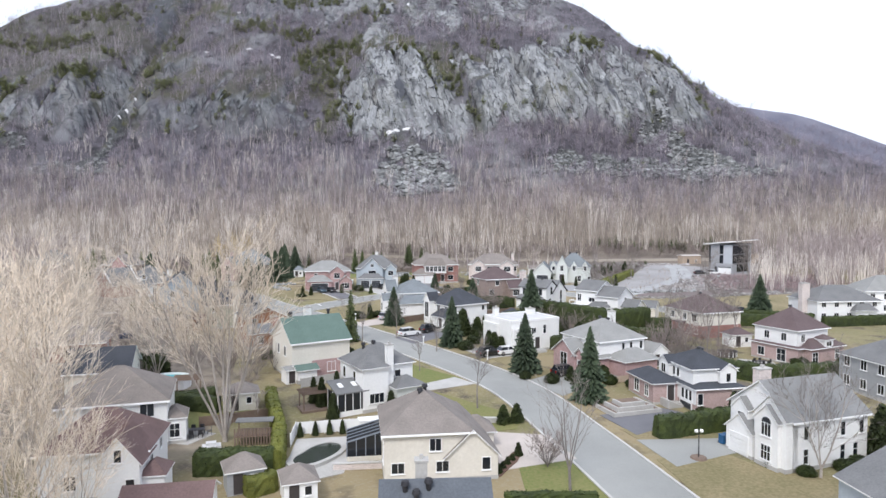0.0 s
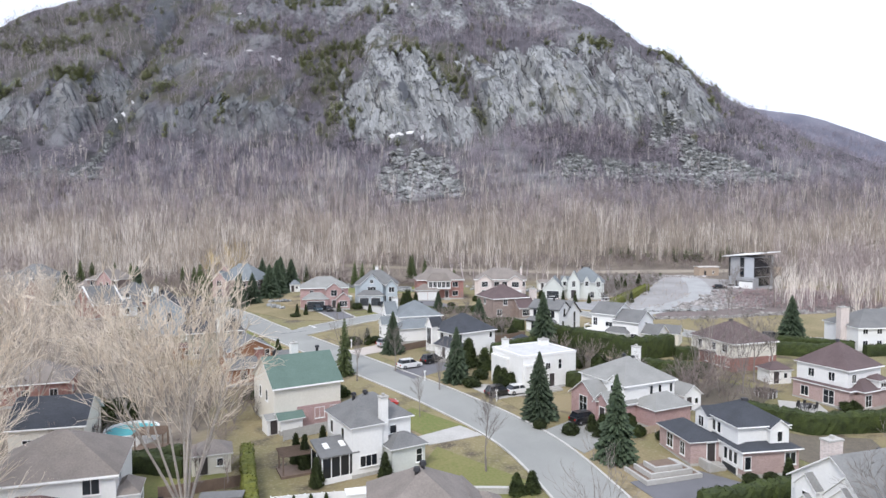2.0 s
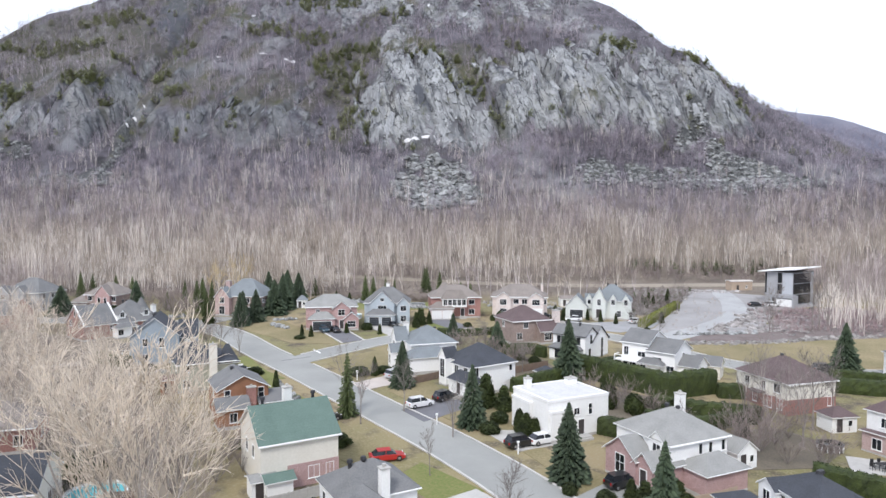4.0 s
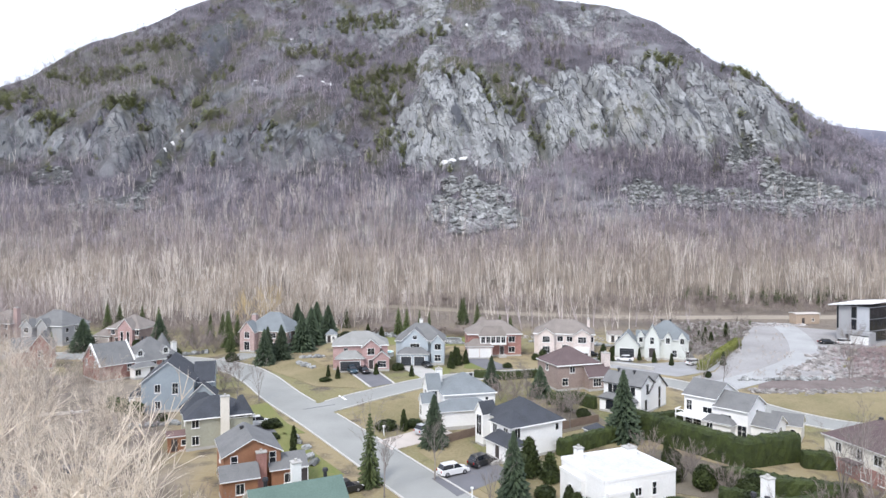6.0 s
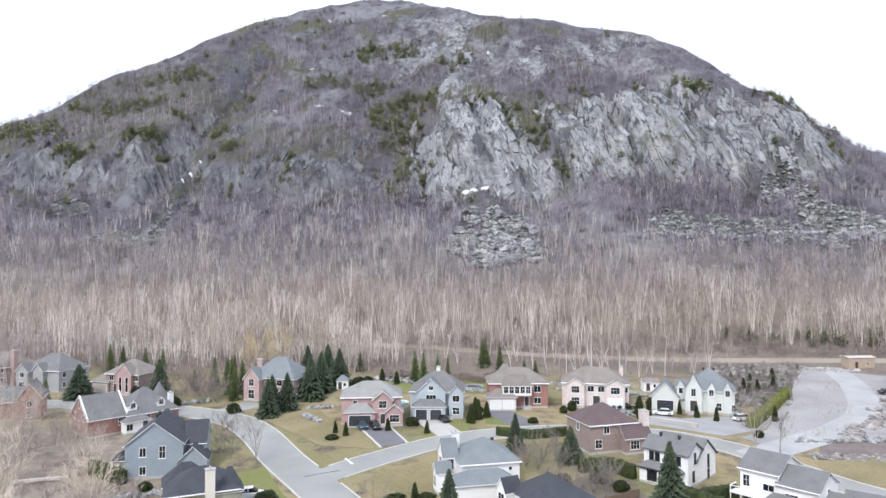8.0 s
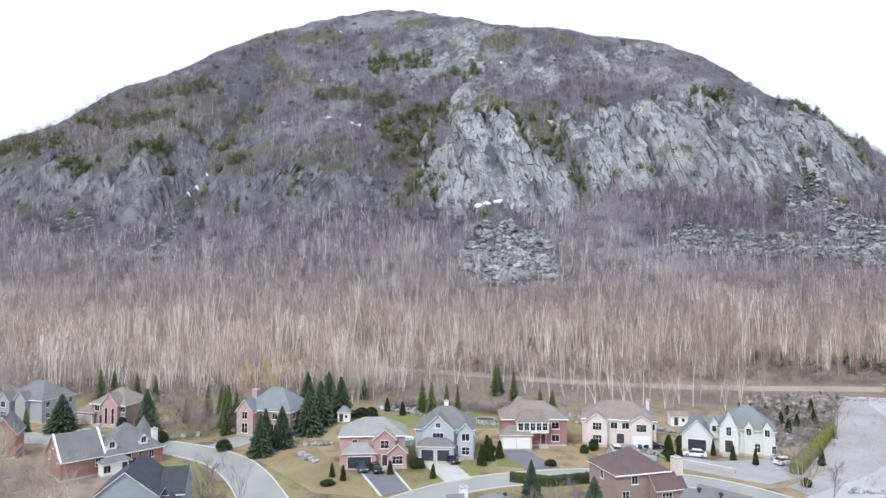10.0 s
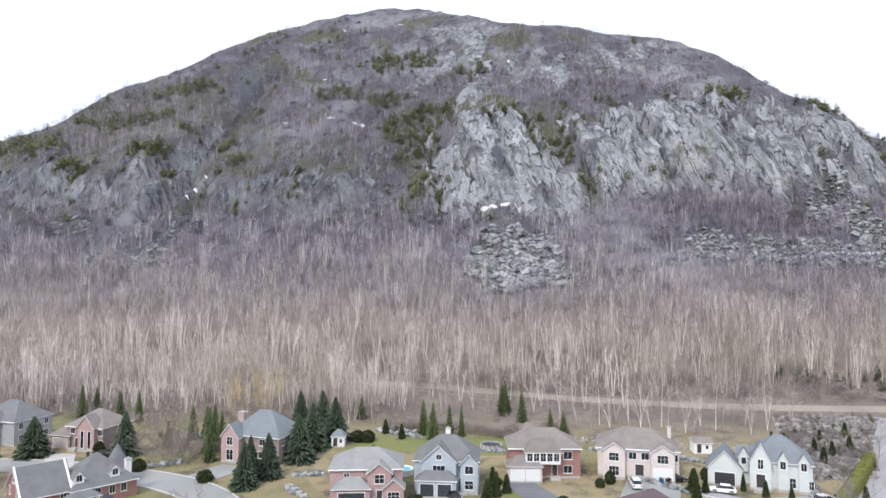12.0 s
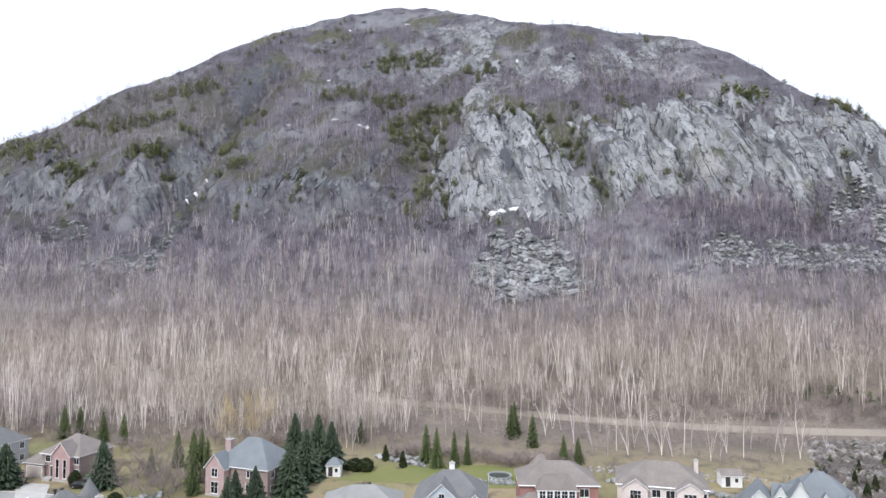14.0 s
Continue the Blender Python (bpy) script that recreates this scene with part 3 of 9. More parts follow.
def kerbs(line, off, other, r):
    run = []
    for q in side_line(line, off) + [None]:
        if q is None or near_line(q, other, r):
            if len(run) > 2:
                ribbon("kerb", run, 0.28, KERB, 0.15, 0.35, "pale worn concrete kerb along the street", "kerb")
            run = []
        else:
            run.append(q)


for s in (-1, 1):
    kerbs(MAIN, 3.95 * s, BRANCH, 3.6)
    kerbs(BRANCH, 3.35 * s, MAIN, 4.3)

# ---------------------------------------------------------------- building parts
def to_mesh(name, bm, *materials):
    bmesh.ops.recalc_face_normals(bm, faces=bm.faces[:])
    me = bpy.data.meshes.new(name)
    bm.to_mesh(me)
    bm.free()
    for m in materials:
        me.materials.append(m)
    return me


def part(name, bm, material, parent, label="", at=None):
    me = bm if isinstance(bm, bpy.types.Mesh) else to_mesh(name, bm, *(material if isinstance(material, (list, tuple)) else (material,)))
    ob = new(name, me)
    ob.parent = parent
    if at is not None:
        ob.matrix_basis = at
    if label:
        ob["label"] = label
    return ob


def box(bm, x0, y0, z0, x1, y1, z1, mi=0):
    v = [bm.verts.new(p) for p in ((x0, y0, z0), (x1, y0, z0), (x1, y1, z0), (x0, y1, z0), (x0, y0, z1), (x1, y0, z1), (x1, y1, z1), (x0, y1, z1))]
    for q in ((0, 3, 2, 1), (4, 5, 6, 7), (0, 1, 5, 4), (1, 2, 6, 5), (2, 3, 7, 6), (3, 0, 4, 7)):
        bm.faces.new([v[i] for i in q]).material_index = mi
    return v


def boxes(*bs):
    bm = bmesh.new()
    for b in bs:
        box(bm, *b)
    return bm


WINDOW_CACHE = {}


def window_meshes(w, h, bars, trim):
    key = (round(w, 2), round(h, 2), bars, trim.name)
    if key not in WINDOW_CACHE:
        # one frame cut from a sheet, with an opening for each light
        t = 0.07
        xs, zs = [-w / 2 - t, -w / 2], [-t, 0]
        for k in range(1, bars + 1):
            x = -w / 2 + k * w / (bars + 1)
            xs += [x - 0.022, x + 0.022]
        if h > 1.45:
            zs += [h * 0.56 - 0.02, h * 0.56 + 0.02]
        xs, zs = xs + [w / 2, w / 2 + t], zs + [h, h + t]
        bm = bmesh.new()
        g = [[bm.verts.new((x, -0.06, z)) for z in zs] for x in xs]
        for a in range(len(xs) - 1):
            for b in range(len(zs) - 1):
                if not (a % 2 and b % 2):
                    bm.faces.new((g[a][b], g[a + 1][b], g[a + 1][b + 1], g[a][b + 1]))
        ext = bmesh.ops.extrude_face_region(bm, geom=bm.faces[:])
        bmesh.ops.translate(bm, vec=(0, 0.11, 0), verts=[v for v in ext["geom"] if isinstance(v, bmesh.types.BMVert)])
        frame_me = to_mesh("window", bm, trim)
        pane_me = []
        for a in range(1, len(xs) - 1, 2):
            for b in range(1, len(zs) - 1, 2):
                pane_me.append(to_mesh("pane", boxes((xs[a], -0.02, zs[b], xs[a + 1], 0.04, zs[b + 1])), PANE))
        sill_me = to_mesh("sill", boxes((-w / 2 - 0.14, -0.12, -t - 0.07, w / 2 + 0.14, 0.02, -t)), trim)
        WINDOW_CACHE[key] = (frame_me, pane_me, sill_me)
    return WINDOW_CACHE[key]




def side_pose(wing, side, u, z, out=0.0):
    x, y, w, d = wing[:4]
    if side == "S":
        return pose(x + u, y - d / 2 - out, z)
    if side == "N":
        return pose(x - u, y + d / 2 + out, z, 0, 0, 180)
    if side == "E":
        return pose(x + w / 2 + out, y + u, z, 0, 0, 90)
    return pose(x - w / 2 - out, y - u, z, 0, 0, -90)


def add_window(house, wing, side, u, z, w, h, bars=None, trim=None):
    fr, pa, si = window_meshes(w, h, bars if bars is not None else (0 if w < 0.9 else 1 if w < 1.7 else 2), trim or TRIM)
    ob = part("window", fr, None, house, at=side_pose(wing, side, u, z, 0.01))
    for me in pa:
        part("pane", me, None, ob)
    part("sill", si, None, ob)
    return ob


def add_garage(house, wing, side, u, w, h, material):
    bm = bmesh.new()
    n = 4
    for k in range(n):
        box(bm, -w / 2, -0.05, k * h / n + 0.01, w / 2, 0.05, (k + 1) * h / n - 0.015)
        m = max(2, round(w / 0.7))
        for j in range(m):
            x0 = -w / 2 + (j + 0.14) * w / m
            box(bm, x0, -0.07, k * h / n + 0.1, x0 + 0.72 * w / m, -0.05, (k + 1) * h / n - 0.1)
    ob = part("garage_door", bm, material, house, at=side_pose(wing, side, u, 0.03, 0.02))
    t = 0.12
    part("frame", boxes((-w / 2 - t, -0.08, 0, -w / 2, 0.06, h + t), (w / 2, -0.08, 0, w / 2 + t, 0.06, h + t), (-w / 2, -0.08, h, w / 2, 0.06, h + t)), TRIM, ob)


def add_door(house, wing, side, u, z=0.3, w=1.0, h=2.1, material=None):
    ob = part("door", boxes((-w / 2, -0.03, 0, w / 2, 0.05, h), (-w / 2 + 0.15, -0.05, 0.2, w / 2 - 0.15, -0.03, h * 0.45), (-w / 2 + 0.15, -0.05, h * 0.55, w / 2 - 0.15, -0.03, h - 0.2)), material or DOOR_DARK, house, at=side_pose(wing, side, u, z, 0.02))
    part("frame", boxes((-w / 2 - 0.1, -0.06, 0, -w / 2, 0.06, h + 0.1), (w / 2, -0.06, 0, w / 2 + 0.1, 0.06, h + 0.1), (-w / 2, -0.06, h, w / 2, 0.06, h + 0.1)), TRIM, ob)
    part("doorstep", boxes((-w / 2 - 0.5, -1.3, -0.8, w / 2 + 0.5, -0.06, -0.04), (-w / 2 - 0.5, -1.65, -0.8, w / 2 + 0.5, -1.3, -0.2)), CONCRETE, ob)


def roof_mesh(x, y, w, d, h, kind, rh, over=0.34):
    """A closed roof body with a fascia; kind hip, gx (ridge along x), gy (ridge along y)."""
    bm = bmesh.new()
    X, Y, t = w / 2 + over, d / 2 + over, 0.13
    drop = over * rh / (d / 2 if kind == "gx" else w / 2 if kind == "gy" else min(w, d) / 2)
    zb = h - drop
    e = [(-X, -Y), (X, -Y), (X, Y), (-X, Y)]
    if kind == "gx":
        r = [(-X, 0), (X, 0)]
    elif kind == "gy":
        r = [(0, -Y), (0, Y)]
    elif w >= d:
        r = [(-(X - Y), 0), (X - Y, 0)]
    else:
        r = [(0, -(Y - X)), (0, Y - X)]
    if abs(w - d) < 0.3 and kind == "hip":
        r = [(-0.3, 0), (0.3, 0)]
    lo = [bm.verts.new((x + a, y + b, zb)) for a, b in e]
    lt = [bm.verts.new((x + a, y + b, zb + t)) for a, b in e]
    rt = [bm.verts.new((x + a, y + b, h + rh + t)) for a, b in r]
    along_x = abs(r[0][0] - r[1][0]) > abs(r[0][1] - r[1][1])
    if kind in ("gx", "gy"):
        rl = [bm.verts.new((x + a, y + b, h + rh)) for a, b in r]
        if kind == "gx":
            tops = [(lt[0], lt[1], rt[1], rt[0]), (lt[2], lt[3], rt[0], rt[1])]
            unders = [(lo[0], lo[1], rl[1], rl[0]), (lo[2], lo[3], rl[0], rl[1])]
            edges = [(lo[0], lo[1], lt[1], lt[0]), (lo[2], lo[3], lt[3], lt[2]), (lo[0], rl[0], rt[0], lt[0]), (rl[0], lo[3], lt[3], rt[0]), (lo[1], rl[1], rt[1], lt[1]), (rl[1], lo[2], lt[2], rt[1])]
        else:
            tops = [(lt[1], lt[2], rt[1], rt[0]), (lt[3], lt[0], rt[0], rt[1])]
            unders = [(lo[1], lo[2], rl[1], rl[0]), (lo[3], lo[0], rl[0], rl[1])]
            edges = [(lo[1], lo[2], lt[2], lt[1]), (lo[3], lo[0], lt[0], lt[3]), (lo[0], rl[0], rt[0], lt[0]), (rl[0], lo[1], lt[1], rt[0]), (lo[3], rl[1], rt[1], lt[3]), (rl[1], lo[2], lt[2], rt[1])]
    else:
        if along_x:
            tops = [(lt[0], lt[1], rt[1], rt[0]), (lt[2], lt[3], rt[0], rt[1]), (lt[1], lt[2], rt[1]), (lt[3], lt[0], rt[0])]
        else:
            tops = [(lt[1], lt[2], rt[1], rt[0]), (lt[3], lt[0], rt[0], rt[1]), (lt[0], lt[1], rt[0]), (lt[2], lt[3], rt[1])]
        unders = [tuple(lo)]
        edges = [(lo[k], lo[(k + 1) % 4], lt[(k + 1) % 4], lt[k]) for k in range(4)]
    for f in tops:
        bm.faces.new(f)
    for f in unders + edges:
        bm.faces.new(f).material_index = 1
    return bm


def wall_mesh(x, y, w, d, h, kind, rh, z0=-1.2):
    bm = bmesh.new()
    X, Y = w / 2, d / 2
    lo = [bm.verts.new((x + a, y + b, z0)) for a, b in ((-X, -Y), (X, -Y), (X, Y), (-X, Y))]
    hi = [bm.verts.new((x + a, y + b, h)) for a, b in ((-X, -Y), (X, -Y), (X, Y), (-X, Y))]
    if kind in ("gx", "gy"):
        r = [bm.verts.new((x + a, y + b, h + rh - 0.02)) for a, b in (((-X, 0), (X, 0)) if kind == "gx" else ((0, -Y), (0, Y)))]
    if kind == "gx":
        fs = [(lo[0], lo[1], hi[1], hi[0]), (lo[2], lo[3], hi[3], hi[2]), (lo[1], lo[2], hi[2], r[1], hi[1]), (lo[3], lo[0], hi[0], r[0], hi[3]), (hi[0], hi[1], r[1], r[0]), (hi[2], hi[3], r[0], r[1])]
    elif kind == "gy":
        fs = [(lo[0], lo[1], hi[1], r[0], hi[0]), (lo[2], lo[3], hi[3], r[1], hi[2]), (lo[1], lo[2], hi[2], hi[1]), (lo[3], lo[0], hi[0], hi[3]), (hi[1], hi[2], r[1], r[0]), (hi[3], hi[0], r[0], r[1])]
    else:
        fs = [(lo[k], lo[(k + 1) % 4], hi[(k + 1) % 4], hi[k]) for k in range(4)] + [tuple(hi)]
    for f in fs:
        bm.faces.new(f)
    bm.faces.new(lo[::-1])
    return bm


def chimney(house, x, y, w, d, z0, z1, material, label=""):
    ob = part("chimney", boxes((x - w / 2, y - d / 2, z0, x + w / 2, y + d / 2, z1)), material, house, label)
    part("cap", boxes((x - w / 2 - 0.08, y - d / 2 - 0.08, z1, x + w / 2 + 0.08, y + d / 2 + 0.08, z1 + 0.14), (x - 0.15, y - 0.15, z1 + 0.14, x + 0.15, y + 0.15, z1 + 0.45)), CONCRETE, ob)


def vent(house, x, y, z):
    bm = bmesh.new()
    bmesh.ops.create_cone(bm, segments=10, radius1=0.2, radius2=0.2, depth=0.7, cap_ends=True, matrix=Matrix.Translation((x, y, z + 0.2)))
    bmesh.ops.create_cone(bm, segments=10, radius1=0.34, radius2=0.26, depth=0.3, cap_ends=True, matrix=Matrix.Translation((x, y, z + 0.65)))
    part("roof_vent", bm, METAL, house)


def house(name, label, x, y, yaw, wings, roof, windows=(), garages=(), doors=(), chimneys=(), vents=(), trim=None, lift=0.0, category="house"):
    """wings: (x, y, w, d, h, kind, rise, wall, [z0], [roof]); windows: (wing, side, u, z, w, h)."""
    h = tagged(new(name), label, category)
    h.matrix_basis = pose(x, y, gz(x, y) + lift, 0, 0, yaw)
    trim = trim or TRIM
    for k, wg in enumerate(wings):
        wx, wy, w, d, hh, kind, rh, wall = wg[:8]
        z0 = wg[8] if len(wg) > 8 else -1.2
        rm = wg[9] if len(wg) > 9 else roof
        if kind == "flat":
            part("wall", wall_mesh(wx, wy, w, d, hh, "flat", 0, z0), wall, h)
            bm = boxes((wx - w / 2 - 0.06, wy - d / 2 - 0.06, hh - 0.25, wx + w / 2 + 0.06, wy - d / 2 + 0.3, hh + 0.12), (wx - w / 2 - 0.06, wy + d / 2 - 0.3, hh - 0.25, wx + w / 2 + 0.06, wy + d / 2 + 0.06, hh + 0.12),
                       (wx - w / 2 - 0.06, wy - d / 2 + 0.3, hh - 0.25, wx - w / 2 + 0.3, wy + d / 2 - 0.3, hh + 0.12), (wx + w / 2 - 0.3, wy - d / 2 + 0.3, hh - 0.25, wx + w / 2 + 0.06, wy + d / 2 - 0.3, hh + 0.12))
            part("parapet", bm, trim, h)
            part("roof", boxes((wx - w / 2 + 0.3, wy - d / 2 + 0.3, hh - 0.1, wx + w / 2 - 0.3, wy + d / 2 - 0.3, hh + 0.03)), ROOF_MEMBRANE, h)
        else:
            part("wall", wall_mesh(wx, wy, w, d, hh, kind, rh, z0), wall, h)
            part("roof", roof_mesh(wx, wy, w, d, hh, kind, rh, 0.2 if w < 3 else 0.34), (rm, trim), h)
            if z0 < 0 and w > 3 and kind != "gy":
                part("gutter", boxes((wx - w / 2 - 0.34, wy - d / 2 - 0.43, hh - 0.3 * min(1, rh / 3), wx + w / 2 + 0.34, wy - d / 2 - 0.345, hh - 0.18 * min(1, rh / 3))), trim, h)
        if z0 < 0:
            part("foundation", boxes((wx - w / 2 - 0.03, wy - d / 2 - 0.03, z0 - 0.2, wx + w / 2 + 0.03, wy + d / 2 + 0.03, 0.25)), CONCRETE, h)
    for wi, side, u, z, w, hh, *rest in windows:
        add_window(h, wings[wi], side, u, z, w, hh, rest[0] if rest else None, trim)
    for wi, side, u, w, hh, m in garages:
        add_garage(h, wings[wi], side, u, w, hh, m)
    for wi, side, u, *rest in doors:
        add_door(h, wings[wi], side, u, *rest)
    for cx, cy, w, d, z0, z1, m in chimneys:
        chimney(h, cx, cy, w, d, z0, z1, m)
    for vx, vy, vz in vents:
        vent(h, vx, vy, vz)
    return h


def rows_of(wi, wing, side, zs=(0.9, 3.6), w=1.0, hh=1.3, gap=2.6, skip=()):
    """Evenly spaced windows on one side of a wing."""
    length = wing[2] if side in "SN" else wing[3]
    n = max(1, int((length - 0.8) / gap))
    out = []
    for j, z in enumerate(zs):
        for k in range(n):
            if (j, k) not in skip:
                out.append((wi, side, (k - (n - 1) / 2) * length / n, z, w, hh))
    return out

# ---------------------------------------------------------------- the far row of houses
W = [(0, 0, 13, 9, 5.7, "hip", 2.6, PINK_BRICK), (-2.4, -5.2, 6.5, 4, 3.0, "hip", 1.4, PINK_BRICK), (2.5, -5.0, 4.2, 3, 5.4, "gy", 1.7, PINK_BRICK), (5.0, -5.6, 3.6, 3, 2.9, "gy", 1.5, PINK_BRICK)]
house("house", "pink brick two-storey house with white gables", -34.6, 196.6, 12, W, LIGHT_ROOF,
      [(2, "S", 0, 3.6, 1.6, 1.5), (3, "S", 0, 0.7, 2.0, 1.5), (0, "S", -3.5, 3.7, 0.9, 1.2), (0, "W", 0, 3.6, 1, 1.3), (0, "W", -2.5, 0.9, 1, 1.3), (0, "E", 0, 3.6, 1, 1.3)],
      [(1, "S", 0, 4.6, 2.2, GARAGE_DARK)], [(2, "S", 0, 0.3)], [], [(1, 1.4, 7.5)])
W = [(0, 0, 12, 9, 5.8, "hip", 3.6, PALE_BLUE), (-1.2, -3.6, 6.4, 4.5, 5.8, "gy", 2.9, PALE_BLUE), (-1.5, -6.2, 7.2, 3, 3.0, "hip", 1.2, PALE_BLUE), (4.4, -4.4, 3.2, 2.4, 5.4, "gy", 1.7, PALE_BLUE)]
house("house", "pale blue-grey two-storey house with dark garage doors", -20.4, 203.2, 4, W, GREY_ROOF,
      [(1, "S", 0, 3.7, 2.2, 1.4), (1, "S", 0, 6.2, 0.9, 0.9), (3, "S", 0, 3.6, 1.5, 1.4), (3, "S", 0, 0.8, 1.5, 1.5), (0, "E", 0, 3.6, 1, 1.3), (0, "E", -2, 0.9, 1, 1.3), (0, "W", 0, 3.6, 1, 1.3)],
      [(2, "S", -1.7, 2.5, 2.2, GARAGE_DARK), (2, "S", 1.5, 2.5, 2.2, GARAGE_DARK)], [(0, "S", 3.0, 0.4)], [(0, 1, 0.9, 0.9, 6, 10.3, WHITE_STUCCO)])
W = [(0, 0, 14, 9, 5.8, "hip", 2.9, RED_BRICK), (-4.2, -5.2, 6.6, 4, 3.0, "hip", 1.5, PALE_STONE), (-0.6, -5.2, 6.8, 2.6, 5.8, "hip", 2.0, TRIM, 3.1), (-2.5, 2.5, 5, 4, 6.2, "hip", 3.0, RED_BRICK)]
house("house", "red brick house with a white glazed bay and taupe roof", -2.4, 213.4, 8, W, BROWN_ROOF,
      [(2, "S", u, 3.7, 1.0, 1.6) for u in (-2.6, -1.3, 0, 1.3, 2.6)] + [(0, "S", 4.5, z, 1.6, 1.4) for z in (0.9, 3.6)] + [(0, "E", u, z, 1, 1.3) for u in (-2.5, 2) for z in (0.9, 3.6)],
      [(1, "S", -1.5, 2.5, 2.2, GARAGE_WHITE), (1, "S", 1.5, 2.5, 2.2, GARAGE_WHITE)], [(0, "S", 1.9, 0.4)], [], [(2, 1, 8)])
W = [(0, 0, 15.5, 10, 5.6, "hip", 3.0, PALE_STONE), (-4.6, -5.6, 4.2, 2, 5.4, "gy", 1.5, PALE_STONE), (4.6, -5.4, 4.4, 2.4, 5.4, "gy", 1.4, PALE_STONE)]
house("house", "pale pinkish stone house with brown roof", 16.8, 216.5, -5, W, BROWN_ROOF,
      [(1, "S", 0, 3.4, 1.8, 1.5), (1, "S", 0, 0.6, 1.8, 1.7), (2, "S", 0, 3.4, 2.0, 1.5), (0, "S", -1.0, 3.5, 1.4, 1.3), (0, "S", 1.4, 3.5, 1.4, 1.3), (0, "S", 7, 3.5, 1, 1.3), (0, "E", 0, 3.5, 1, 1.3)],
      [(2, "S", 0, 3.4, 2.3, GARAGE_WHITE)], [(0, "S", 0.3, 0.4, 1.6)], [(6.5, 2, 0.7, 0.7, 6, 8.6, PALE_STONE)])
W = [(1.2, 0, 10.6, 9, 5.2, "hip", 4.0, PALE_GREY), (-2.2, -4.2, 3.6, 3, 5.2, "gy", 3.4, PALE_GREY), (-8.4, -1.8, 6.0, 7, 3.2, "gy", 3.2, PALE_GREY), (1.6, -4.4, 1.7, 1.4, 5.4, "gy", 1.5, PALE_GREY), (5.0, -4.4, 1.7, 1.4, 5.4, "gy", 1.5, PALE_GREY), (-5.0, -2.6, 1.8, 1.8, 5.2, "gy", 1.6, PALE_GREY, 2.5), (-4.6, 0, 3, 6, 3.4, "gx", 3.0, PALE_GREY)]
house("house", "pale grey rendered house with steep blue-grey roofs and dormers", 41.6, 212.8, -14, W, SLATE_ROOF,
      [(1, "S", 0, 3.8, 0.9, 1.7), (3, "S", 0, 4.0, 0.9, 1.4), (4, "S", 0, 4.0, 0.9, 1.4), (5, "S", 0, 3.9, 0.8, 1.2), (0, "S", 0.6, 0.6, 1.0, 1.7), (0, "S", 2.0, 0.6, 1.0, 1.7), (0, "S", 5.0, 0.6, 0.9, 1.5), (0, "S", -4.4, 0.6, 0.8, 1.5)] + rows_of(0, W[0], "E", (0.8,)),
      [(2, "S", 0, 3.6, 2.3, GARAGE_DARK)], [(1, "S", 0, 0.4, 1.5, 2.4)], [], [(0, 0, 8.9), (2.2, 0, 8.9)])
W = [(0, 0, 13, 10, 5.6, "hip", 4.4, TAUPE_BRICK), (-4.6, -5.2, 4.4, 3, 5.4, "gy", 2.6, ROSE_BRICK)]
house("house", "brick house with steep blue-grey hipped roof", -63.0, 215.0, -10, W, SLATE_ROOF, [(1, "S", 0, 3.6, 1.4, 1.6), (1, "S", 0, 0.4, 1.6, 2.2)] + rows_of(0, W[0], "E") + [(0, "S", 2.4, 3.6, 1.4, 1.3), (0, "S", 2.4, 0.9, 1.8, 1.4)],
      [], [(0, "S", -0.6, 0.4)], [(-6.2, 0, 1.4, 1.2, -1, 9.2, ROSE_BRICK)])
W = [(-0.6, 0, 10.2, 9, 5.2, "hip", 3.2, TAUPE_BRICK), (0.8, -4.4, 4.6, 2.4, 5.4, "gy", 2.6, PINK_BRICK), (-7.2, -1.5, 5.5, 7, 3.0, "hip", 2.2, TAUPE_BRICK)]
house("house", "brown brick house with tall arched windows and taupe roof", -105.0, 217.4, -8, W, BROWN_ROOF, [(1, "S", -1.0, 0.6, 0.8, 3.8), (1, "S", 1.0, 0.6, 0.8, 3.8), (0, "S", 4.4, 0.9, 1.4, 1.4), (0, "S", 4.4, 3.4, 1.2, 1.2), (0, "S", -3.4, 3.4, 1.2, 1.2)],
      [(2, "S", 0, 4.2, 2.2, PAVER)], [(0, "S", -2.2, 0.4)])
W = [(0, 0, 13, 10, 5.6, "hip", 3.8, GREY_SIDING), (-4.6, -5.4, 4.0, 2.4, 5.2, "gy", 2.0, GREY_SIDING), (0.6, -5.2, 3.4, 2.0, 5.6, "gy", 1.9, GREY_SIDING)]
house("house", "grey-green house with grey hipped roof", -130.0, 219.0, -10, W, GREY_ROOF, [(1, "S", 0, 3.5, 1.4, 1.4), (1, "S", 0, 0.8, 1.8, 1.5)] + rows_of(0, W[0], "E"))
W = [(0, 0, 4.6, 8, 5.2, "gy", 3.2, RED_BRICK), (-4, 2, 5, 6, 4.2, "gx", 2.8, RED_BRICK)]
house("house", "red brick house with a white-edged gable among trees", -112.5, 189.0, 30, W, GREY_ROOF, rows_of(0, W[0], "S", (0.9, 3.2)))
W = [(0, 0, 12, 10, 5.2, "hip", 3.2, TAUPE_BRICK)]
house("house", "brick house with grey-brown roof and tall chimney", -149.5, 224.0, -10, W, BROWN_ROOF, rows_of(0, W[0], "S"), [], [], [(6.4, -3.0, 1.4, 1.2, -1, 9.6, ROSE_BRICK)])
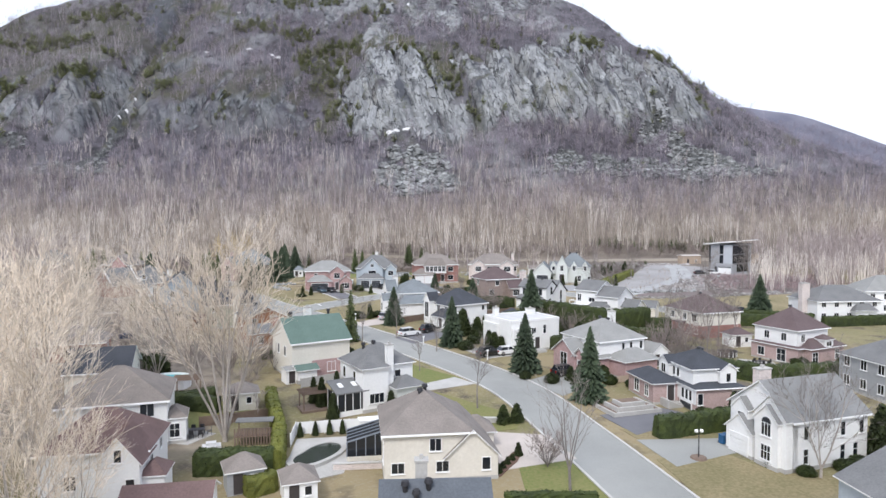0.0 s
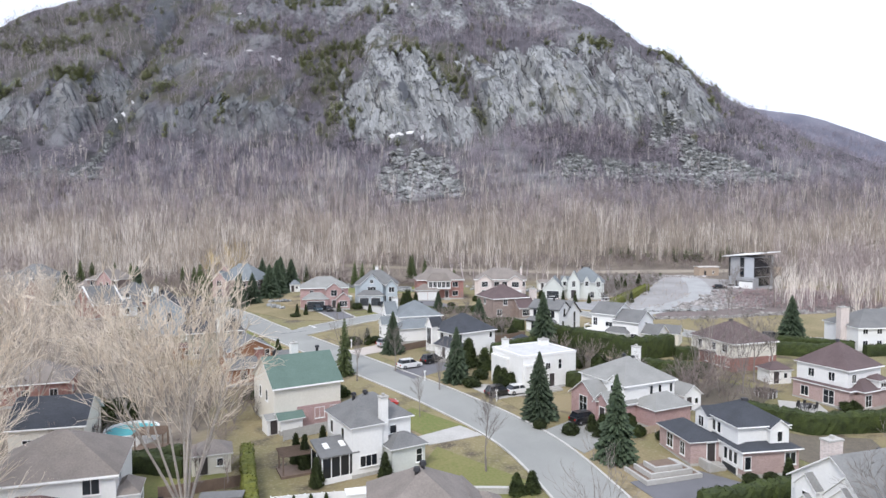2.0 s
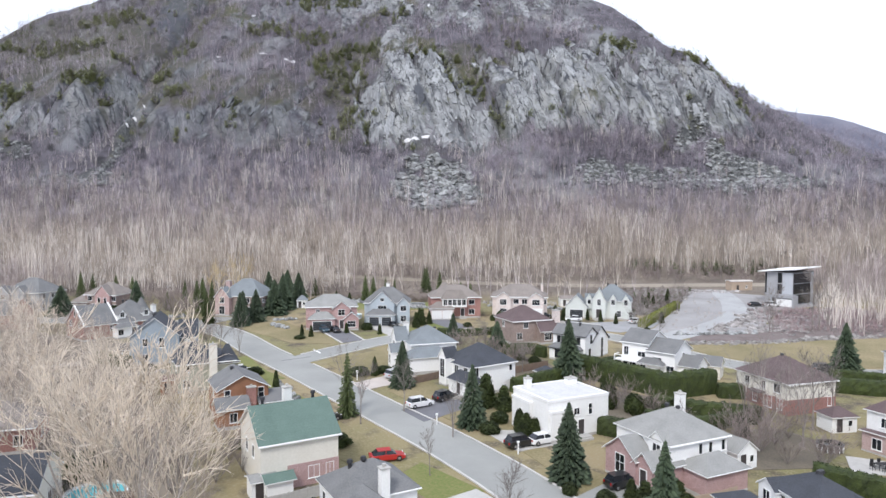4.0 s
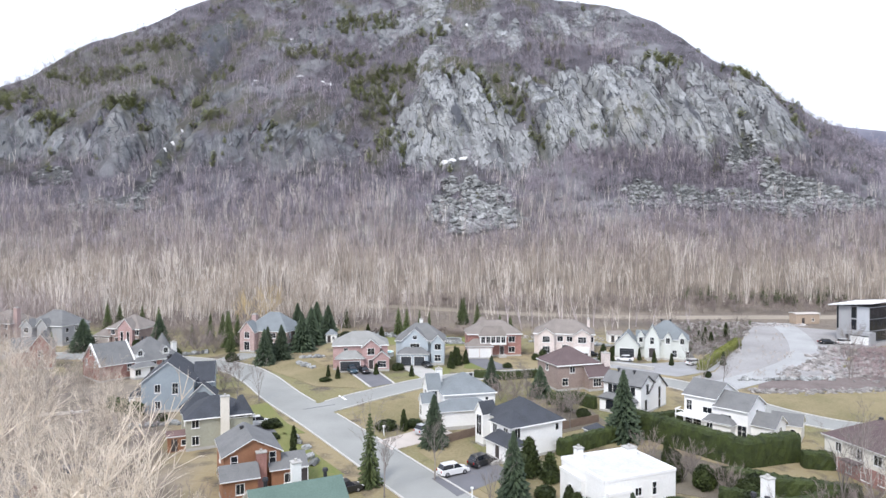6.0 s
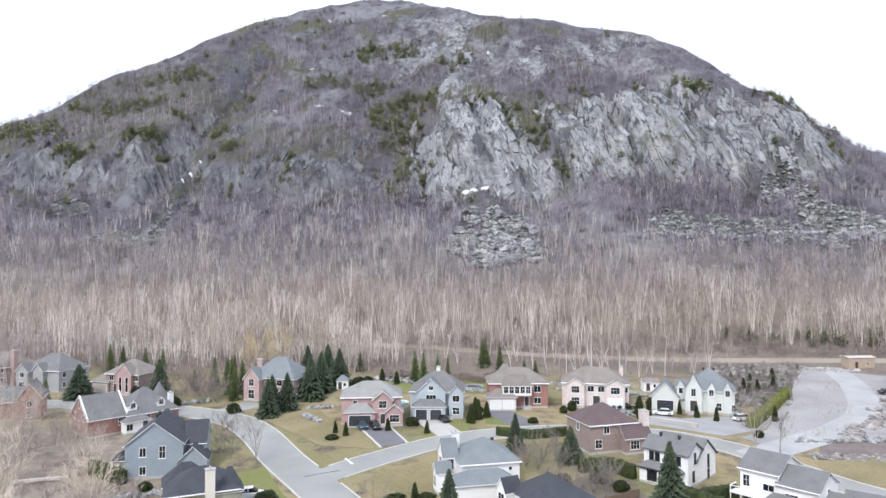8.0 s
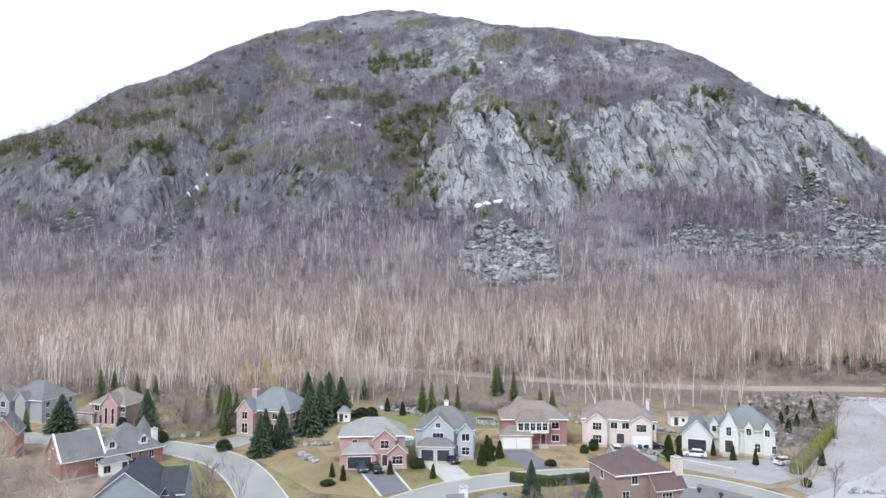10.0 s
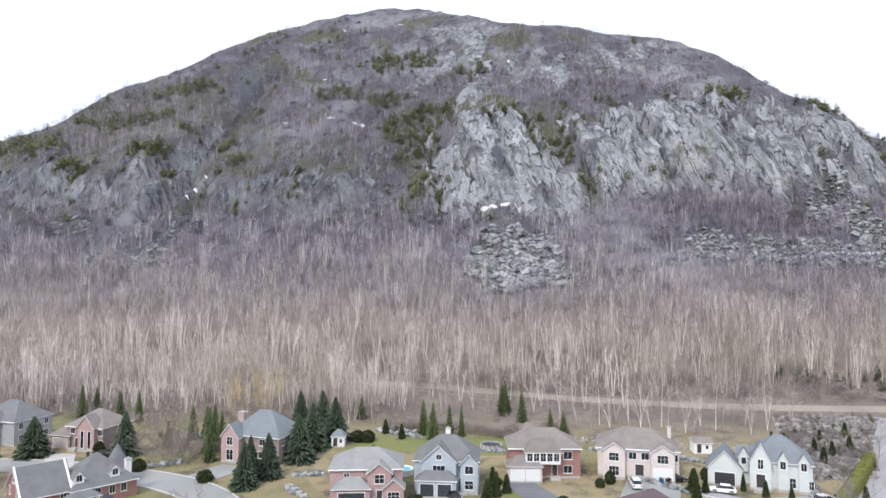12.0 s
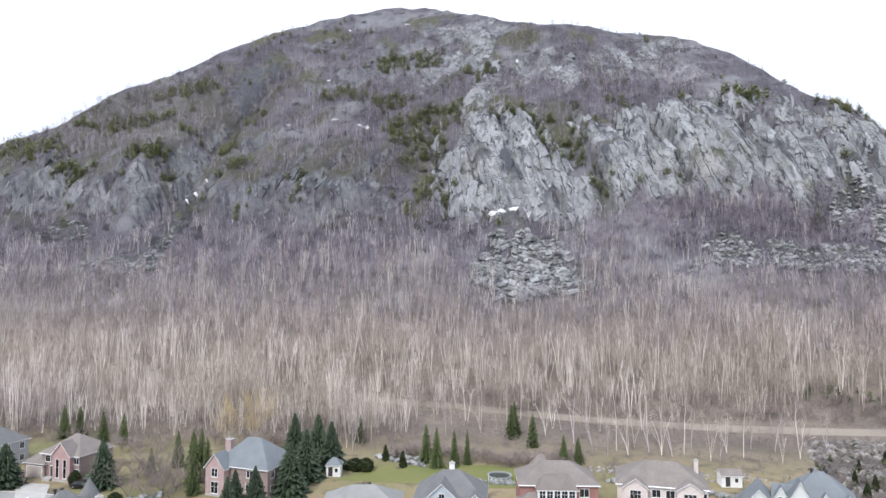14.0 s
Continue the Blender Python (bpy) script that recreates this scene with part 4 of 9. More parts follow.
# the unfinished concrete house on the gravel lot
modern = tagged(new("concrete_house"), "unfinished modern concrete house with a slanted thin roof", "house")
modern.matrix_basis = pose(105.8, 241.0, gz(105.8, 241.0), 0, 0, -55)
PALE_CONCRETE = mat("pale_concrete", (0.36, 0.365, 0.375), (0.28, 0.285, 0.295), 0.4, 0.85, 0.01)
part("wall", boxes((-3.2, -7.5, -1.2, 5.9, 4.6, 10.2)), PALE_CONCRETE, modern)
part("wall_panel", boxes((2.6, -7.62, 3.4, 5.86, -7.5, 10.1)), mat("pale_cladding", (0.47, 0.49, 0.52), (0.41, 0.43, 0.46), 0.5, 0.7), modern, "pale cladding panel")
for x0, x1, z0, z1 in ((-3.1, -2.6, 3.4, 10.0), (1.0, 2.4, 3.4, 6.4), (1.0, 2.4, 6.8, 10.0)):
    w = part("window", boxes((x0, -7.58, z0, x1, -7.5, z1)), METAL, modern, "tall dark window strip")
    part("pane", boxes((x0 + 0.06, -7.6, z0 + 0.08, x1 - 0.06, -7.58, z1 - 0.08)), PANE, w)
for k in range(5):
    y0 = -7.4 + k * 2.0
    for z0, z1 in ((0.4, 3.3), (3.6, 6.7), (6.9, 10.0)):
        w = part("window", boxes((5.9, y0, z0, 5.99, y0 + 1.98, z1)), METAL, modern, "large dark window")
        part("pane", boxes((5.99, y0 + 0.05, z0 + 0.05, 6.01, y0 + 1.93, z1 - 0.05)), PANE, w)
part("garage_block", boxes((0.4, -10.4, -1.2, 7.6, -7.5, 3.3)), PALE_CONCRETE, modern, "low pale garage block")
for x0, x1 in ((1.0, 1.8), (2.4, 7.2)):
    g = part("garage_door", boxes((x0, -10.46, -0.2, x1, -10.4, 2.1)), GARAGE_WHITE if x1 > 2 else DOOR_DARK, modern)
    # dark strip standing in for the shadow above the door
    part("lintel", boxes((x0, -10.45, 2.1, x1, -10.4, 2.4)), GARAGE_DARK, g)
part("shed_wing", boxes((1.5, 4.6, 3.2, 6.5, 9.0, 6.4)), PLYWOOD, modern, "raw plywood wing")
part("wing_base", boxes((1.7, 4.6, -1.2, 6.3, 8.8, 3.2)), CONCRETE, modern)
bm = boxes((-5.0, -8.8, 10.3, 7.3, 6.6, 10.55))
for v in bm.verts:
    v.co.z += 0.10 * (v.co.x + 4.0) + 0.03 * v.co.y + 0.1
part("roof_slab", bm, TRIM, modern, "thin white overhanging roof slab")
part("wall_top", boxes((-3.1, -7.35, 10.2, 5.8, 4.5, 10.5)), METAL, modern, "dark clerestory band under the roof")

# ---------------------------------------------------------------- houses round the junction
W = [(-0.6, 0, 7.8, 9.4, 3.6, "gx", 4.2, RED_BRICK), (8.5, -0.4, 11.0, 10.4, 3.6, "hip", 4.5, RED_BRICK), (4.4, -3.6, 1.7, 2.6, 5.2, "gy", 1.1, TRIM, 3.4), (10.4, -3.6, 1.7, 2.6, 5.2, "gy", 1.1, TRIM, 3.4), (4.4, -6.6, 5.2, 2.4, 2.6, "hip", 0.8, TRIM)]
brick_house = house("house", "red brick house with grey roofs, white dormers, turret and porch", -89.6, 181.0, 54, W, GREY_ROOF,
      [(2, "S", 0, 4.7, 0.9, 1.1), (3, "S", 0, 4.7, 0.9, 1.1), (0, "W", 0, 5.4, 0.8, 1.3), (0, "W", 2.4, 3.0, 0.9, 1.4), (0, "W", -2.4, 3.0, 0.9, 1.4), (0, "S", 2.6, 1.7, 0.9, 1.4), (1, "S", -3.2, 1.7, 0.9, 1.4), (1, "S", -1.2, 1.7, 0.9, 1.4), (1, "S", 1.2, 1.7, 0.9, 1.4), (1, "S", 3.2, 1.7, 0.9, 1.4), (1, "E", 0, 0.9, 1, 1.6), (4, "S", -1.8, 0.8, 1.2, 1.3)], [], [(4, "S", 1.4)], [(13.2, -3.2, 1.0, 1.0, 3, 6.6, WHITE_STUCCO)], [(7.5, 1, 7.4), (8.6, 1.2, 7.3)])
for nm, r1, r2, z0, z1, m in (("turret", 1.9, 1.9, -1.2, 4.2, RED_BRICK), ("turret_roof", 2.4, 0.03, 4.1, 8.3, GREY_ROOF)):
    bm = bmesh.new()
    bmesh.ops.create_cone(bm, segments=16, radius1=r1, radius2=r2, depth=z1 - z0, cap_ends=True, matrix=pose(13.6, 3.6, (z0 + z1) / 2))
    part(nm, bm, m, brick_house)
for x in (-4.62, 3.2):
    bm = bmesh.new()
    for k in (0, 0.32):
        for z in (0, 0.36):
            bm.verts.new((x + k - 0.1, -5.1, 3.3 + z))
            bm.verts.new((x + k - 0.1, 0, 7.75 + z))
            bm.verts.new((x + k - 0.1, 5.1, 3.3 + z))
    v = list(bm.verts)
    for a, b in ((0, 1), (1, 2)):
        for q in ((a, b, b + 3, a + 3), (a + 6, b + 6, b + 9, a + 9), (a, b, b + 6, a + 6), (a + 3, b + 3, b + 9, a + 9)):
            bm.faces.new([v[i] for i in q])
    bm.faces.new([v[i] for i in (0, 3, 9, 6)])
    bm.faces.new([v[i] for i in (2, 5, 11, 8)])
    part("gable_coping", bm, TRIM, brick_house, "white coping on the gable")
W = [(0, 0, 9.2, 11, 5.6, "gy", 3.6, BLUE_SIDING), (6.1, 1.4, 3.4, 7.2, 4.7, "gx", 3.1, BLUE_SIDING), (6.2, -3.4, 4.6, 4.4, 2.6, "gy", 2.2, BLUE_SIDING), (-5.7, -2.4, 2.4, 4.4, 2.9, "hip", 0.9, BLACK_TRIM, 2.55)]
blue_house = house("house", "blue-grey sided house with white-trimmed gable and dark roof", -64.3, 160.6, 20, W, DARK_ROOF,
      [(0, "S", -1.8, 3.6, 0.95, 1.45), (0, "S", 1.3, 3.2, 0.95, 2.0), (0, "S", -1.8, 0.6, 0.95, 1.3), (1, "S", 0.3, 3.0, 1.0, 1.3), (2, "S", -0.5, 1.3, 0.9, 0.7), (0, "W", 0, 3.4, 1, 1.3), (0, "W", 3, 0.9, 1, 1.3)],
      [], [], [], [(-0.7, 0.4, 8.7), (-0.5, 1.8, 8.8)])
for px_, py_ in ((-6.8, -4.5), (-6.8, -0.4), (-4.7, -4.5), (-6.8, -2.4)):
    part("porch_post", boxes((px_ - 0.13, py_ - 0.13, -0.3, px_ + 0.13, py_ + 0.13, 2.55)), TRIM, blue_house)
part("porch_floor", boxes((-6.9, -4.6, -0.6, -4.5, -0.2, 0.3)), KERB, blue_house)
part("porch_rail", boxes((-6.85, -4.4, 0.95, -6.75, -0.5, 1.05), (-6.7, -4.55, 0.95, -4.8, -4.45, 1.05)), TRIM, blue_house)
W = [(0, 0, 9.6, 8, 4.9, "hip", 2.4, OLIVE_SIDING), (3.8, -2.2, 3.2, 3.2, 4.8, "hip", 2.6, OLIVE_SIDING), (-2.0, 3.0, 6, 4.6, 4.9, "hip", 2.4, OLIVE_SIDING)]
house("house", "olive-grey sided house with charcoal roof and pale chimney", -46.8, 141.6, 30, W, DARK_ROOF, [(0, "S", -3.4, 3.4, 1.0, 1.3), (0, "S", -3.4, 0.7, 1.0, 1.3), (0, "W", 1.5, 3.4, 0.9, 1.3), (0, "W", -1.5, 0.8, 0.9, 1.3), (1, "S", 0, 3.3, 1.3, 1.4), (1, "E", 0, 3.3, 1.3, 1.4)],
      [], [], [(1.0, -4.4, 1.3, 0.9, -1, 8.0, IVORY)])
W = [(0, 0, 7.4, 8.6, 5.0, "gy", 1.9, RUST_SIDING), (4.6, -3.0, 4.6, 4.6, 2.8, "gx", 1.3, RUST_SIDING), (-2.0, -5.2, 4.4, 3.6, 2.8, "gx", 1.3, RUST_SIDING)]
house("house", "rust-brown clad house with grey roof and white trim", -35.0, 126.0, 30, W, GREY_ROOF, [(0, "S", -2.4, 3.2, 0.8, 1.7), (0, "S", 2.6, 3.2, 0.8, 1.7), (2, "S", 0, 0.8, 1.0, 1.3), (1, "S", 0, 0.8, 1.2, 1.2), (0, "W", 0, 3.2, 1, 1.3)],
      [], [(1, "S", 2.0)], [(1.0, -4.9, 1.3, 1.0, -1, 5.2, RED_BRICK)], [(-0.6, 2, 6.4)])
W = [(0, 0, 9.5, 9, 5.0, "hip", 2.7, WHITE_SIDING), (-1.6, -5.8, 9.2, 4.6, 3.0, "hip", 1.4, WHITE_SIDING), (-5.6, 1.0, 2.4, 4, 5.2, "gx", 2.4, WHITE_SIDING), (-7.0, -1.2, 2.4, 2.6, 3.2, "gx", 1.4, TRIM)]
house("house", "white sided house with grey roof and white chimney", -7.0, 158.6, 20, W, SLATE_ROOF, [(0, "S", 3.2, 3.6, 0.5, 0.5), (1, "S", 3.4, 1.0, 0.9, 1.0), (2, "W", 0, 3.0, 1.6, 1.8), (3, "W", 0, 0.8, 1.4, 1.7), (2, "S", 0, 3.2, 0.9, 1.6), (0, "E", 0, 3.4, 1, 1.3)],
      [], [(1, "W", 0)], [(-4.0, 2.2, 1.1, 1.1, 4, 8.2, WHITE_STUCCO)], [(1, 2, 6.3), (2.2, 2, 6.3)])
W = [(0.2, 0, 8.2, 9.6, 5.0, "hip", 2.7, WHITE_SIDING), (-3.4, -2.2, 4.6, 5.0, 5.0, "hip", 1.6, WHITE_SIDING), (-5.6, -3.4, 3.0, 6, 2.7, "hip", 1.4, WHITE_SIDING), (-4.0, 4.2, 2.6, 2.2, 5.2, "gx", 1.6, WHITE_SIDING)]
house("house", "white sided house with charcoal hipped roof", 3.4, 142.6, 36, W, DARK_ROOF, [(1, "W", -1.4, 3.2, 1.0, 1.4), (1, "W", 1.4, 3.2, 1.0, 1.4), (1, "S", -1.0, 3.2, 1.0, 1.4), (2, "S", 0, 0.7, 1.8, 1.2), (3, "W", 0, 1.6, 1.3, 3.2), (0, "S", 3, 3.4, 0.6, 1.0)],
      [(0, "W", -4.2, 2.6, 2.2, GARAGE_WHITE)], [(2, "W", 0)], [], [(0.6, 1.4, 6.8)])
W = [(0, 0, 10, 9, 5.3, "hip", 2.9, TAUPE_BRICK), (4.0, -4.6, 5.4, 4, 2.9, "gx", 2.0, TAUPE_BRICK)]
house("house", "mauve-brown brick house with matching roof", 14.5, 181.8, 24, W, MAUVE_ROOF, [(0, "S", -1.5, 3.5, 1.1, 1.3), (0, "S", -3.2, 0.9, 1.3, 1.5), (1, "S", -0.8, 0.8, 1.8, 1.5), (0, "W", 0, 3.5, 1, 1.3)],
      [], [], [(6.6, -4.4, 1.3, 1.6, -1, 7.2, PALE_STONE)])
W = [(0, -1.5, 7.6, 5.0, 5.3, "gx", 1.6, WHITE_SIDING), (0, 2.8, 7.5, 7.4, 3.8, "gx", 2.8, WHITE_SIDING), (-0.4, -4.7, 6.8, 1.6, 2.6, "hip", 0.7, WHITE_SIDING)]
house("house", "white sided house with dark-edged gable and slate roof", 25.0, 165.2, -38, W, GREY_ROOF, [(0, "S", -2.4, 3.5, 0.7, 1.3), (0, "S", -1.4, 3.5, 0.7, 1.3), (0, "S", 1.2, 3.5, 0.7, 1.3), (0, "S", 2.2, 3.5, 0.7, 1.3), (2, "S", -1.2, 0.6, 1.6, 1.5), (2, "S", 1.4, 0.6, 1.6, 1.5), (0, "E", 0, 3.6, 0.6, 1.6), (1, "E", 0.8, 2.0, 0.6, 2.0), (0, "E", -0.6, 0.8, 0.6, 1.6), (1, "E", 0.8, 0.0, 0.6, 1.6), (0, "W", 0, 3.4, 0.8, 1.3)],
      [], [], [], [(-2, -1.5, 6.8), (1.2, -1.5, 6.8)], trim=BLACK_TRIM)
W = [(-3.0, 0, 5.4, 8.0, 6.0, "gx", 2.0, WHITE_SIDING), (2.4, -0.6, 5.4, 7.0, 4.9, "gx", 2.0, WHITE_SIDING), (6.9, -0.4, 3.6, 4.8, 2.7, "gx", 1.6, WHITE_SIDING), (0.8, -4.8, 4.6, 1.8, 2.7, "hip", 0.9, WHITE_SIDING)]
stepped = house("house", "white sided stepped house with grey gable roofs", 38.6, 153.2, -42, W, GREY_ROOF, [(0, "S", -1.8, 3.4, 0.9, 1.6), (0, "S", 1.4, 3.4, 1.5, 0.9), (0, "S", -1.0, 0.6, 2.8, 1.6), (1, "S", -0.8, 2.9, 1.7, 0.8), (3, "S", -1.2, 0.4, 1.0, 2.0), (1, "S", 1.8, 0.4, 1.4, 2.0), (1, "E", 0, 3.4, 0.8, 1.2), (0, "E", 0.4, 5.2, 0.7, 1.1), (2, "E", 0, 1.2, 1, 1.2)],
      [], [], [], [(-4.4, 1.0, 6.4), (-2.2, 1.0, 6.4), (2.5, 0.8, 5.8), (4, 0.8, 5.8)])
deck = part("balcony", boxes((-6.4, -6.0, 2.5, -1.6, -4.0, 2.7)), TRIM, stepped, "white balcony over a porch")
for u in (-6.3, -4.8, -3.2, -1.7):
    part("post", boxes((u - 0.06, -5.95, -0.6, u + 0.06, -5.83, 3.6)), TRIM, deck)
part("rail", boxes((-6.4, -5.97, 3.5, -1.6, -5.85, 3.62), (-6.4, -5.85, 3.5, -6.28, -4.0, 3.62)), TRIM, deck)
W = [(0, 0, 10.6, 9.0, 5.6, "flat", 0, WHITE_STUCCO), (-5.2, 1.6, 1.4, 4.6, 4.6, "flat", 0, WHITE_STUCCO), (-3.4, -4.4, 3.4, 1.4, 4.2, "flat", 0, WHITE_STUCCO)]
house("house", "white stucco flat-roofed house with parapet and stub chimneys", 14.8, 121.6, 28, W, LIGHT_ROOF, [(0, "S", -0.4, 3.2, 0.9, 0.9), (0, "S", 2.0, 3.0, 0.6, 1.5), (0, "S", 4.0, 0.9, 0.7, 1.4), (0, "W", -2.6, 1.0, 0.8, 1.4), (0, "W", -2.6, 3.4, 0.8, 0.9), (1, "W", 0, 1.0, 0.7, 2.2), (2, "S", 0, 0.8, 1.0, 1.4), (0, "E", 0, 3, 1, 1.2)],
      [], [(0, "S", 0.4)], [(-3.6, 3.2, 0.9, 0.9, 5.4, 7.0, WHITE_STUCCO), (3.6, 2.2, 1.5, 1.2, 5.4, 6.5, WHITE_STUCCO)])

# ---------------------------------------------------------------- houses along the street
W = [(0, 0, 9.4, 9.5, 5.6, "gx", 3.2, IVORY), (-3.0, -5.6, 3.0, 2.2, 1.8, "gx", 0.5, TRIM)]
green = house("house", "ivory house with green shingle roof above a brick base", -21.2, 104.6, 32, W, GREEN_ROOF, [(0, "S", 1.6, 0.7, 1.3, 1.4), (0, "S", 3.6, 0.7, 0.9, 1.4), (0, "W", 1.5, 3.2, 0.8, 1.4), (0, "W", -1.5, 3.2, 0.8, 1.4)],
              [], [], [(1.0, 4.0, 1.0, 1.0, 6, 9.6, WHITE_STUCCO)], [(-3, 0.8, 8.8), (3.4, 0.8, 8.8)])
part("brick_base", boxes((-1.6, -4.8, -1.2, 4.75, 4.8, 2.6)), PINK_BRICK, green, "red brick ground floor")
W = [(0.1, 0.5, 7.8, 6.6, 5.7, "hip", 2.2, WHITE_SIDING), (-2.0, -2.4, 3.6, 3.0, 5.7, "hip", 1.1, WHITE_SIDING), (2.4, -3.6, 4.2, 3.6, 3.0, "hip", 1.0, PALE_GREY), (4.2, 1.6, 1.4, 4.0, 3.2, "hip", 0.6, WHITE_SIDING)]
white = house("house", "white sided house with pale roof, tall chimney and sunroom", -8.9, 88.8, 31, W, GREY_ROOF, [(1, "S", 0.1, 1.0, 2.0, 1.2, 2), (0, "S", 1.6, 3.8, 0.8, 0.9), (2, "S", 1.3, 0.9, 0.7, 1.5), (0, "W", 1.6, 3.4, 0.8, 1.4), (0, "W", -1.8, 3.4, 0.8, 1.4), (0, "E", 0, 3.2, 1, 1.3), (2, "E", 0, 1.0, 1, 1.3)],
              [], [], [(0.25, -3.2, 0.9, 0.8, -1, 8.3, WHITE_STUCCO)], [(-1.6, 1.0, 7.3), (-0.4, 0.4, 7.6)])
W = [(0, 0, 8.6, 9.6, 4.9, "hip", 2.9, CREAM), (4.4, -0.02, 5.2, 9.62, 2.4, "gy", 2.5, CREAM), (1.6, 7.0, 5, 6, 3.0, "hip", 1.6, CREAM), (6.4, 4.4, 3.6, 3.6, 2.3, "hip", 1.2, CREAM)]
house("house", "cream rendered house with brown hipped roof", -2.0, 68.0, 8, W, BROWN_ROOF, [(0, "S", 0.7, 3.0, 1.1, 1.2), (0, "S", -3.0, 0.9, 1.2, 1.0), (0, "S", 1.4, 0.9, 1.2, 1.0), (0, "W", 0, 3.0, 1, 1.3), (0, "W", 3.2, 1.6, 1.6, 1.8), (1, "S", 1.4, 0.9, 0.8, 1.2)],
      [], [], [], [(-0.4, -0.6, 7.4), (0.2, 0.2, 7.6)])
W = [(0, 0, 7.6, 7.5, 4.8, "gx", 2.5, GREY_SIDING)]
house("house", "house with slate grey roof, grey chimney and black vents", -0.5, 47.4, 3, W, mat("slate_blue_shingles", (0.115, 0.128, 0.145), (0.08, 0.09, 0.104), 0.5, 0.9, 0.02, kind="shingle", fine=6), rows_of(0, W[0], "S"), [], [], [(-1.0, 1.0, 0.9, 0.8, 4, 8.4, CONCRETE)], [(-2.2, -0.8, 6.8), (-1.4, -1.4, 6.4), (-0.5, -0.7, 6.9)])
W = [(0, 0.5, 9.2, 9.2, 5.4, "hip", 2.6, WHITE_SIDING), (-5.4, 1.0, 4.2, 5.4, 3.2, "gx", 2.0, PINK_BRICK), (-5.0, -2.8, 4.6, 3.0, 3.0, "gx", 1.4, PINK_BRICK), (0.6, -5.6, 6.4, 4.4, 2.8, "hip", 1.4, PINK_BRICK), (-3.6, -2.2, 2.4, 2.6, 5.2, "gx", 1.2, WHITE_SIDING)]
n5 = house("house", "white upper storey on red brick house with pale grey roof", 26.6, 106.2, 27, W, LIGHT_ROOF, [(1, "W", 0, 0.9, 1.6, 2.2), (0, "S", 0.2, 3.6, 0.5, 1.2), (0, "S", 1.8, 3.6, 0.5, 1.2), (4, "W", 0, 3.5, 1.2, 1.4), (0, "E", 0, 3.6, 1, 1.2), (0, "S", 3.9, 3.6, 0.5, 1.2)],
      [], [(2, "W", 0)], [(4.2, 3.2, 1.0, 1.0, 3, 8.6, WHITE_STUCCO)], [(0, 1.2, 7.6), (0.8, 0.2, 7.4)])
part("brick_base", boxes((-4.63, -4.13, -1.2, 4.63, 5.13, 2.5)), PINK_BRICK, n5, "pink brick ground floor")
W = [(0.2, 0.5, 6.2, 7.2, 5.3, "hip", 1.7, WHITE_SIDING), (0.2, 0.2, 7.0, 9.6, 2.95, "hip", 0.9, ROSE_BRICK), (1.9, -2.7, 2.4, 2.0, 5.0, "gy", 0.9, WHITE_SIDING), (-5.0, 3.2, 4.0, 7.0, 2.9, "hip", 1.1, ROSE_BRICK), (-2.4, 3.0, 2.4, 2.6, 5.0, "gx", 0.9, WHITE_SIDING)]
n6 = house("house", "pink brick house with white upper floor and charcoal roofs", 35.3, 88.9, 11, W, DARK_ROOF, [(0, "W", -0.9, 3.5, 0.6, 1.2), (0, "W", 0.1, 3.5, 0.6, 1.2), (2, "S", 0, 3.5, 0.6, 1.1), (4, "W", 0, 3.5, 1.0, 1.2), (2, "E", 0, 3.5, 0.5, 1.0), (1, "S", -2.9, 0.9, 0.7, 1.4), (1, "S", 2.4, 1.2, 1.3, 1.3), (3, "W", -1.0, 0.8, 1.3, 1.6), (3, "W", 1.8, 0.8, 0.9, 1.5), (1, "E", 0, 0.8, 1, 1.3)],
      [], [(3, "S", 0.6, 0.4)], [], [(0.3, 0.6, 6.6), (1.2, 1.4, 6.3)])
part("wall_panel", boxes((-3.40, -4.65, 0.9, -3.28, -0.3, 2.75)), WHITE_SIDING, n6, "white cladding beside the entrance")
add_garage(n6, (0.2, 0.2, 7.2, 9.6), "W", 2.6, 2.6, 0.75, GARAGE_DARK)
for u in (-1.9, -2.8, -3.7):
    add_window(n6, (0.2, 0.2, 7.2, 9.6), "W", -u, 1.2, 0.6, 1.3)
W = [(0, 0, 10.2, 8.6, 5.2, "gx", 3.1, WHITE_SIDING), (-5.2, -2.2, 1.6, 4.2, 5.2, "gx", 2.2, WHITE_SIDING), (-4.9, 2.0, 2.0, 2.2, 5.0, "gx", 1.1, WHITE_SIDING), (-5.2, 1.6, 2.4, 3.8, 2.7, "gx", 1.7, WHITE_SIDING), (-6.2, -2.2, 0.5, 3.0, 4.9, "gx", 1.5, WHITE_SIDING)]
n7 = house("house", "white sided house with grey gable roofs and arched window", 39.1, 71.1, 18.6, W, mat("mid_grey_shingles", (0.235, 0.236, 0.233), (0.17, 0.172, 0.17), 0.5, 0.95, 0.02, kind="shingle", fine=6), [(4, "W", 0, 3.2, 1.2, 1.3, 2), (4, "W", 0, 0.7, 1.2, 1.5, 2), (2, "W", 0, 3.5, 0.6, 1.0), (0, "S", -3.4, 3.1, 0.6, 1.4), (0, "S", 1.6, 3.1, 0.6, 1.4), (0, "S", 4.2, 3.1, 0.6, 1.4), (0, "S", -3.4, 0.6, 0.6, 1.5), (0, "S", 1.6, 0.6, 0.6, 1.5), (0, "S", 3.4, 0.6, 0.6, 1.5), (0, "E", 0, 3.2, 1, 1.4), (0, "E", 2.6, 0.8, 1, 1.4)],
      [(3, "W", 0, 2.6, 2.1, GARAGE_WHITE)], [], [(-3.6, 1.4, 1.7, 0.9, 6, 9.2, PALE_STONE)], [(3.4, 2.2, 6.6)])
bm = bmesh.new()
